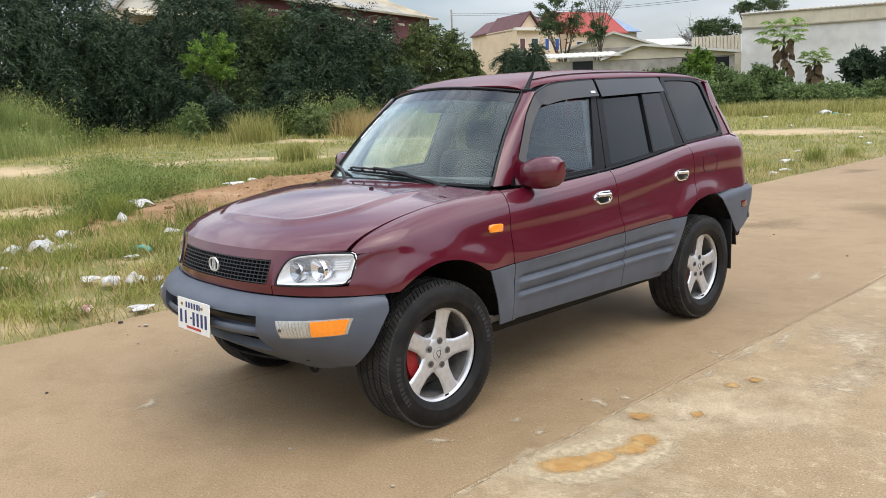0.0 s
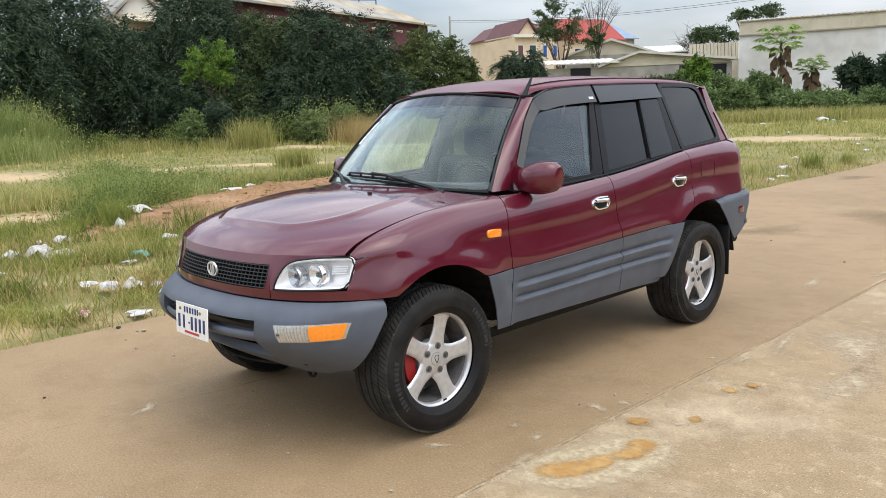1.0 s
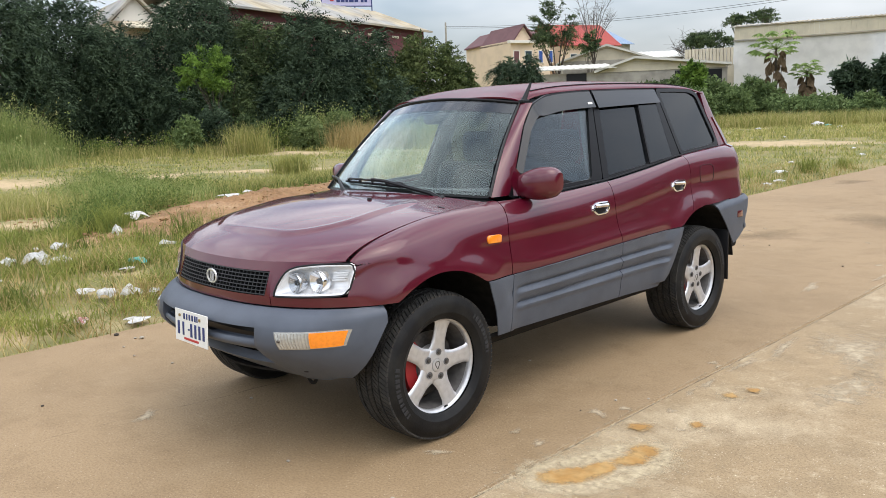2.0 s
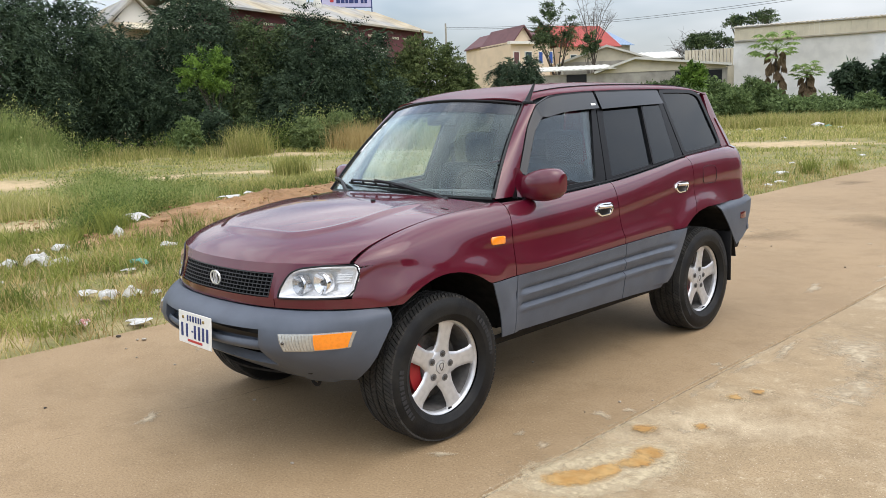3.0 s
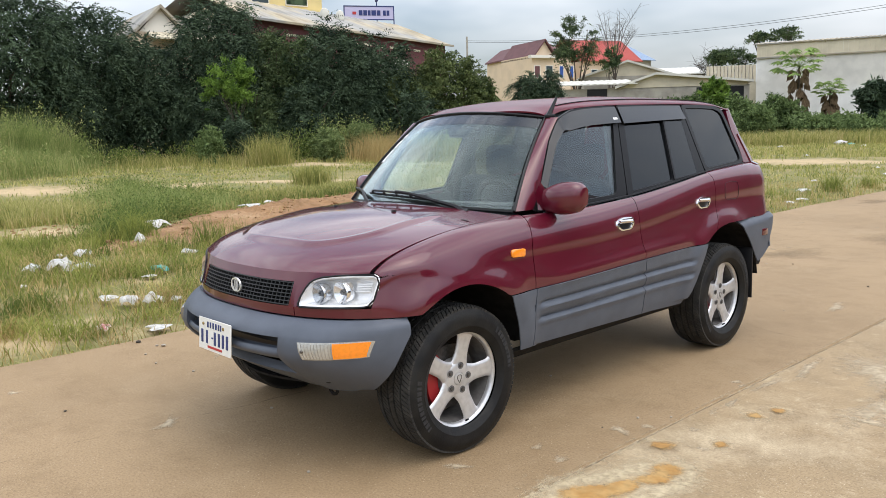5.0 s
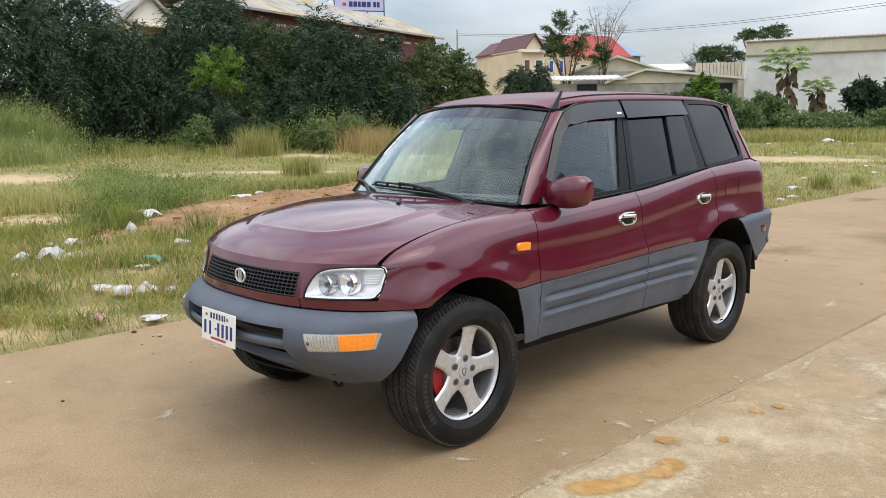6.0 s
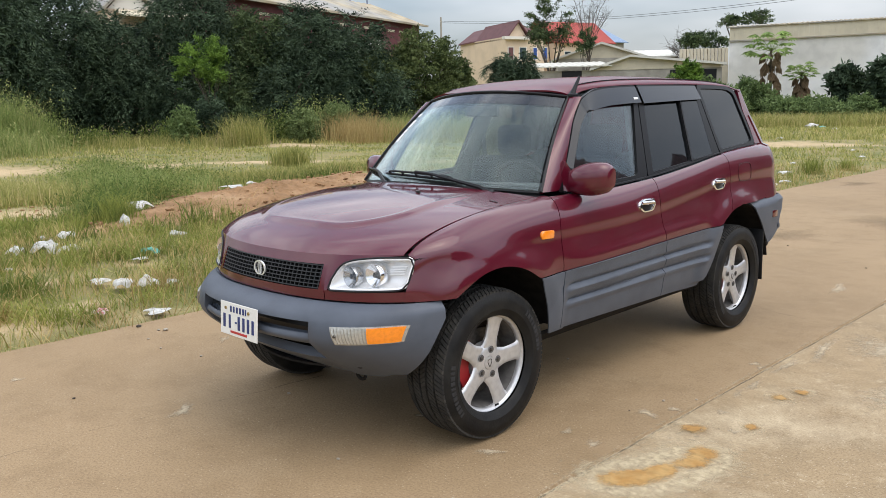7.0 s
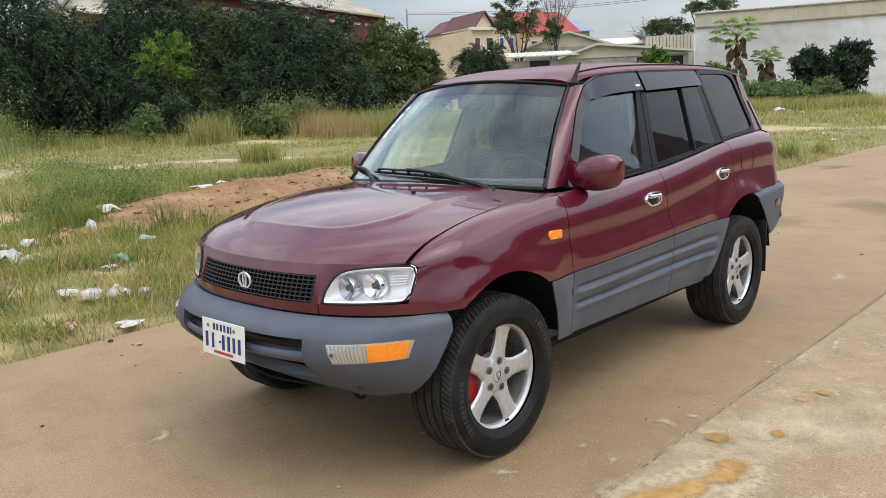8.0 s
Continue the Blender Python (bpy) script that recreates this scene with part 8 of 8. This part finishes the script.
link_mesh("gable_wall", *t, RED_ROOF, sh, smooth=False)

# low sheds
A, B = polar(-38.2, 66), polar(-26.0, 68)
a, e, n, length = frame_of(A, B)
s1_ = building("long_shed", "low shed with a pale sheet-metal roof and weathered wall")
link_mesh("wall", *wall_box(A, B, 7, -0.1, 4.45), GREY_WALL, s1_, smooth=False)
link_mesh("roof", *sheet_roof(a, e, n, -0.4, length * 0.40, -0.6, 6, 4.75, 5.4, 0.5), METAL_PALE, s1_, smooth=False)
mid = length * 0.50
for s_0, z_0, s_1, z_1 in ((length * 0.28, 4.55, mid, 5.55), (mid, 5.55, length + 0.2, 4.75)):
    V = []
    for d in (-0.5, 6):
        for s, z in ((s_0, z_0), (s_1, z_1), (s_1, z_1 - 0.18), (s_0, z_0 - 0.18)):
            p = a + e * s + n * d
            V.append((p.x, p.y, z))
    link_mesh("gable_slope", V, [(0, 1, 5, 4), (3, 7, 6, 2), (0, 3, 2, 1), (4, 5, 6, 7), (0, 4, 7, 3), (1, 2, 6, 5)], METAL_PALE, s1_, smooth=False)
V = [((a + e * s + n * -0.06).x, (a + e * s + n * -0.06).y, z) for s, z in ((length * 0.30, 4.40), (length * 0.99, 4.40), (length * 0.99, 4.70), (mid, 5.40))]
link_mesh("gable_sheet", V, [(0, 1, 2, 3)], METAL_BEIGE, s1_, smooth=False)
# no real openings: black panels on the wall stand for the shade inside
link_mesh("doorway", *panel(a, e, n, length * 0.13, length * 0.24, 2.6, 4.4, 0.05), BLACK, s1_, smooth=False)
for s0, s1 in ((0.72, 0.86), (0.88, 0.97)):
    link_mesh("open_bay", *panel(a, e, n, length * s0, length * s1, 2.4, 4.3, 0.05), BLACK, s1_, smooth=False)
A, B = polar(-36.8, 80), polar(-28.8, 82)
a, e, n, length = frame_of(A, B)
s2_ = building("gabled_shed", "shed with a low beige metal gable")
link_mesh("wall", *wall_box(A, B, 7, -0.1, 6.2), GREY_WALL, s2_, smooth=False)
r, t = gable(a, e, n, 0, length * 0.72, 6.4, 7.7, 8)
link_mesh("roof", *r, METAL_PALE, s2_, smooth=False)
link_mesh("gable_wall", *t, METAL_BEIGE, s2_, smooth=False)
link_mesh("lean_to_roof", *sheet_roof(a, e, n, length * 0.6, length * 1.05, -0.5, 6, 6.2, 7.2, 0.5), METAL_PALE, s2_, smooth=False)
A, B = polar(-28.7, 77), polar(-25.6, 77.5)
a, e, n, length = frame_of(A, B)
s3_ = building("ribbed_shed", "small shed clad in beige ribbed metal")
link_mesh("wall", *wall_box(A, B, 7, -0.1, 5.0), METAL_BEIGE, s3_, smooth=False)
k = int(length / 0.3)
link_mesh("cladding", *join(*[panel(a, e, n, length * i / k, length * (i + 1) / k - 0.06, 5.0, 6.5, 0.05, 0.3) for i in range(k)]), METAL_BEIGE, s3_, smooth=False)

# houses on the other side of the road, seen only in the car's glass and paint
def roadside_house(y0, y1, eave, ridge, hip, wall_mat, roof_mat, label):
    """A house whose long front faces the road, with a tiled roof and dark openings."""
    p, q = (19.0, y1), (19.0, y0)
    a, e, n, length = frame_of(p, q)
    ob = building("roadside_house", label)
    link_mesh("wall", *wall_box(p, q, 10, -0.1, eave), wall_mat, ob, smooth=False)
    V = [(18.2, y0 - 0.6, eave - 0.2), (18.2, y1 + 0.6, eave - 0.2), (29.8, y1 + 0.6, eave - 0.2), (29.8, y0 - 0.6, eave - 0.2), (24.0, y0 - 0.6 + hip, ridge), (24.0, y1 + 0.6 - hip, ridge)]
    link_mesh("roof", V, [(0, 1, 5, 4), (2, 3, 4, 5), (1, 2, 5), (3, 0, 4), (3, 2, 1, 0)], roof_mat, ob, smooth=False)
    k = max(2, int(length / 3.4))
    for j in range(k):
        s0 = length * (j + 0.25) / k
        window_on(ob, a, e, n, s0, 1.5, 0.9, 2.6)
        if eave > 5:
            window_on(ob, a, e, n, s0, 1.3, 4.2, 5.6)


roadside_house(6.0, 21.0, 4.6, 7.0, 3.0, DULL_WALL, DULL_ROOF, "low grey house with a brown tiled roof")
roadside_house(23.0, 37.0, 5.6, 10.0, 4.5, DULL_WALL, DULL_ROOF, "two-storey brown house with a brown hipped roof")
roadside_house(39.0, 58.0, 6.4, 13.0, 5.0, DULL_WALL, DULL_ROOF, "tall brown house with a red hipped roof")
roadside_house(61.0, 84.0, 6.4, 13.0, 5.0, DULL_WALL, DULL_ROOF, "tall brown house with a brown hipped roof")

# power line
for az, d, top in ((-44.85, 84, 10.9), (-12.0, 60, 9.4)):
    x, y = polar(az, d)
    po = empty("power_pole", "thin concrete power pole with an insulator", "pole", at=(x, y, 0))
    link_mesh("shaft", *tube([(0, 0, 0), (0, 0, top)], [0.16, 0.09], 8), GREY_WALL, po)
    link_mesh("insulator", *tube([(0, -0.12, top - 0.45), (0, 0.12, top - 0.45)], 0.05, 8), PALE_TRIM, po)
cables = empty("power_cables", "sagging black power cables across the sky", "cable")
p0_, p1_ = Vector((*polar(-44.85, 84), 10.5)), Vector((*polar(-12.0, 60), 9.2))
for k in range(2):
    pts = []
    for i in range(25):
        t = i / 24
        p = p0_.lerp(p1_, t)
        pts.append((p.x + 0.1 * k, p.y, p.z - 1.1 * 4 * t * (1 - t) * 0.9 - 0.16 * k))
    link_mesh("cable", *tube(pts, 0.014, 4), WIRE, cables)

# ---- litter ----
def litter(x, y, size, mat, label, tall=0.5, seed=0, category="litter"):
    """A crumpled sheet of plastic lying in the grass."""
    r = np.random.default_rng(seed)
    n = 10
    V, F = [], []
    ph = r.uniform(0, 6, 6)
    for j in range(n + 1):
        for i in range(n + 1):
            u, v = 2 * i / n - 1, 2 * j / n - 1
            rad = math.hypot(u, v)
            edge_ = 1 + 0.25 * math.sin(3 * math.atan2(v, u) + ph[0]) + 0.15 * math.sin(5 * math.atan2(v, u) + ph[1])
            h = tall * size * (0.75 * max(0, 1 - rad ** 2 / 1.6) ** 0.7 + 0.16 * math.sin(4 * u + ph[2]) * math.sin(4 * v + ph[3]) + 0.10 * abs(math.sin(6 * u + 2 * v + ph[4])) + r.uniform(-0.025, 0.025))
            V.append((u * size * edge_ * 0.62 * (1 - 0.25 * v * v), v * size * edge_ * 0.5 * (1 - 0.25 * u * u), max(0.004, h + 0.03 * size)))
    for j in range(n):
        for i in range(n):
            q = j * (n + 1) + i
            F.append((q, q + 1, q + n + 2, q + n + 1))
    P = np.array(V)
    N = np.tile(np.array([0, 0, 1.0]), (len(P), 1))
    ob = link_mesh("litter", *shell(P, F, N, 0.003), mat, sharp=45)
    ob.location = (x, y, float(ground_rise(x, y)) + (0.07 if on_mound(x, y) else 0.035))
    ob.rotation_euler = (0, 0, r.uniform(0, 6))
    return tagged(ob, label, category, "litter on the waste ground")


bag = "crumpled white plastic bag lying in the grass"
for k, (x, y, s, t) in enumerate(BAGS):
    litter(x, y, s, PLASTIC_WHITE, bag, t * 1.1, k + 3)
litter(-14.99, 45.3, 0.62, PLASTIC_WHITE, "large pale plastic sheet lying on the grass", 0.5, 60)
litter(-14.4, 45.4, 0.30, PLASTIC_TEAL, "teal plastic bag on the far grass", 0.4, 61)
litter(-4.85, -0.14, 0.13, PLASTIC_TEAL, "teal plastic bag in the grass", 0.5, 62)
litter(-4.58, -0.36, 0.12, PLASTIC_WHITE, "flattened pale wrapper in the grass", 0.15, 63)
litter(-2.92, -1.46, 0.10, PLASTIC_RED, "torn red and white printed wrapper", 0.5, 64)
litter(-2.70, -1.12, 0.16, PLASTIC_WHITE, "flattened pale card at the road's edge", 0.12, 65)
v, f = revolve([(0.0, 0.030), (0.0, 0.035), (0.09, 0.045), (0.092, 0.043), (0.004, 0.032)], 20, "z", closed=False)
cup = link_mesh("plastic_cup", v, f, CLEAR)
cup.location = (-6.0, -0.70, float(ground_rise(-6.0, -0.70)) + 0.10)
cup.rotation_euler = (0.5, 0.2, 0)
tagged(cup, "clear plastic cup on a white bag", "cup")
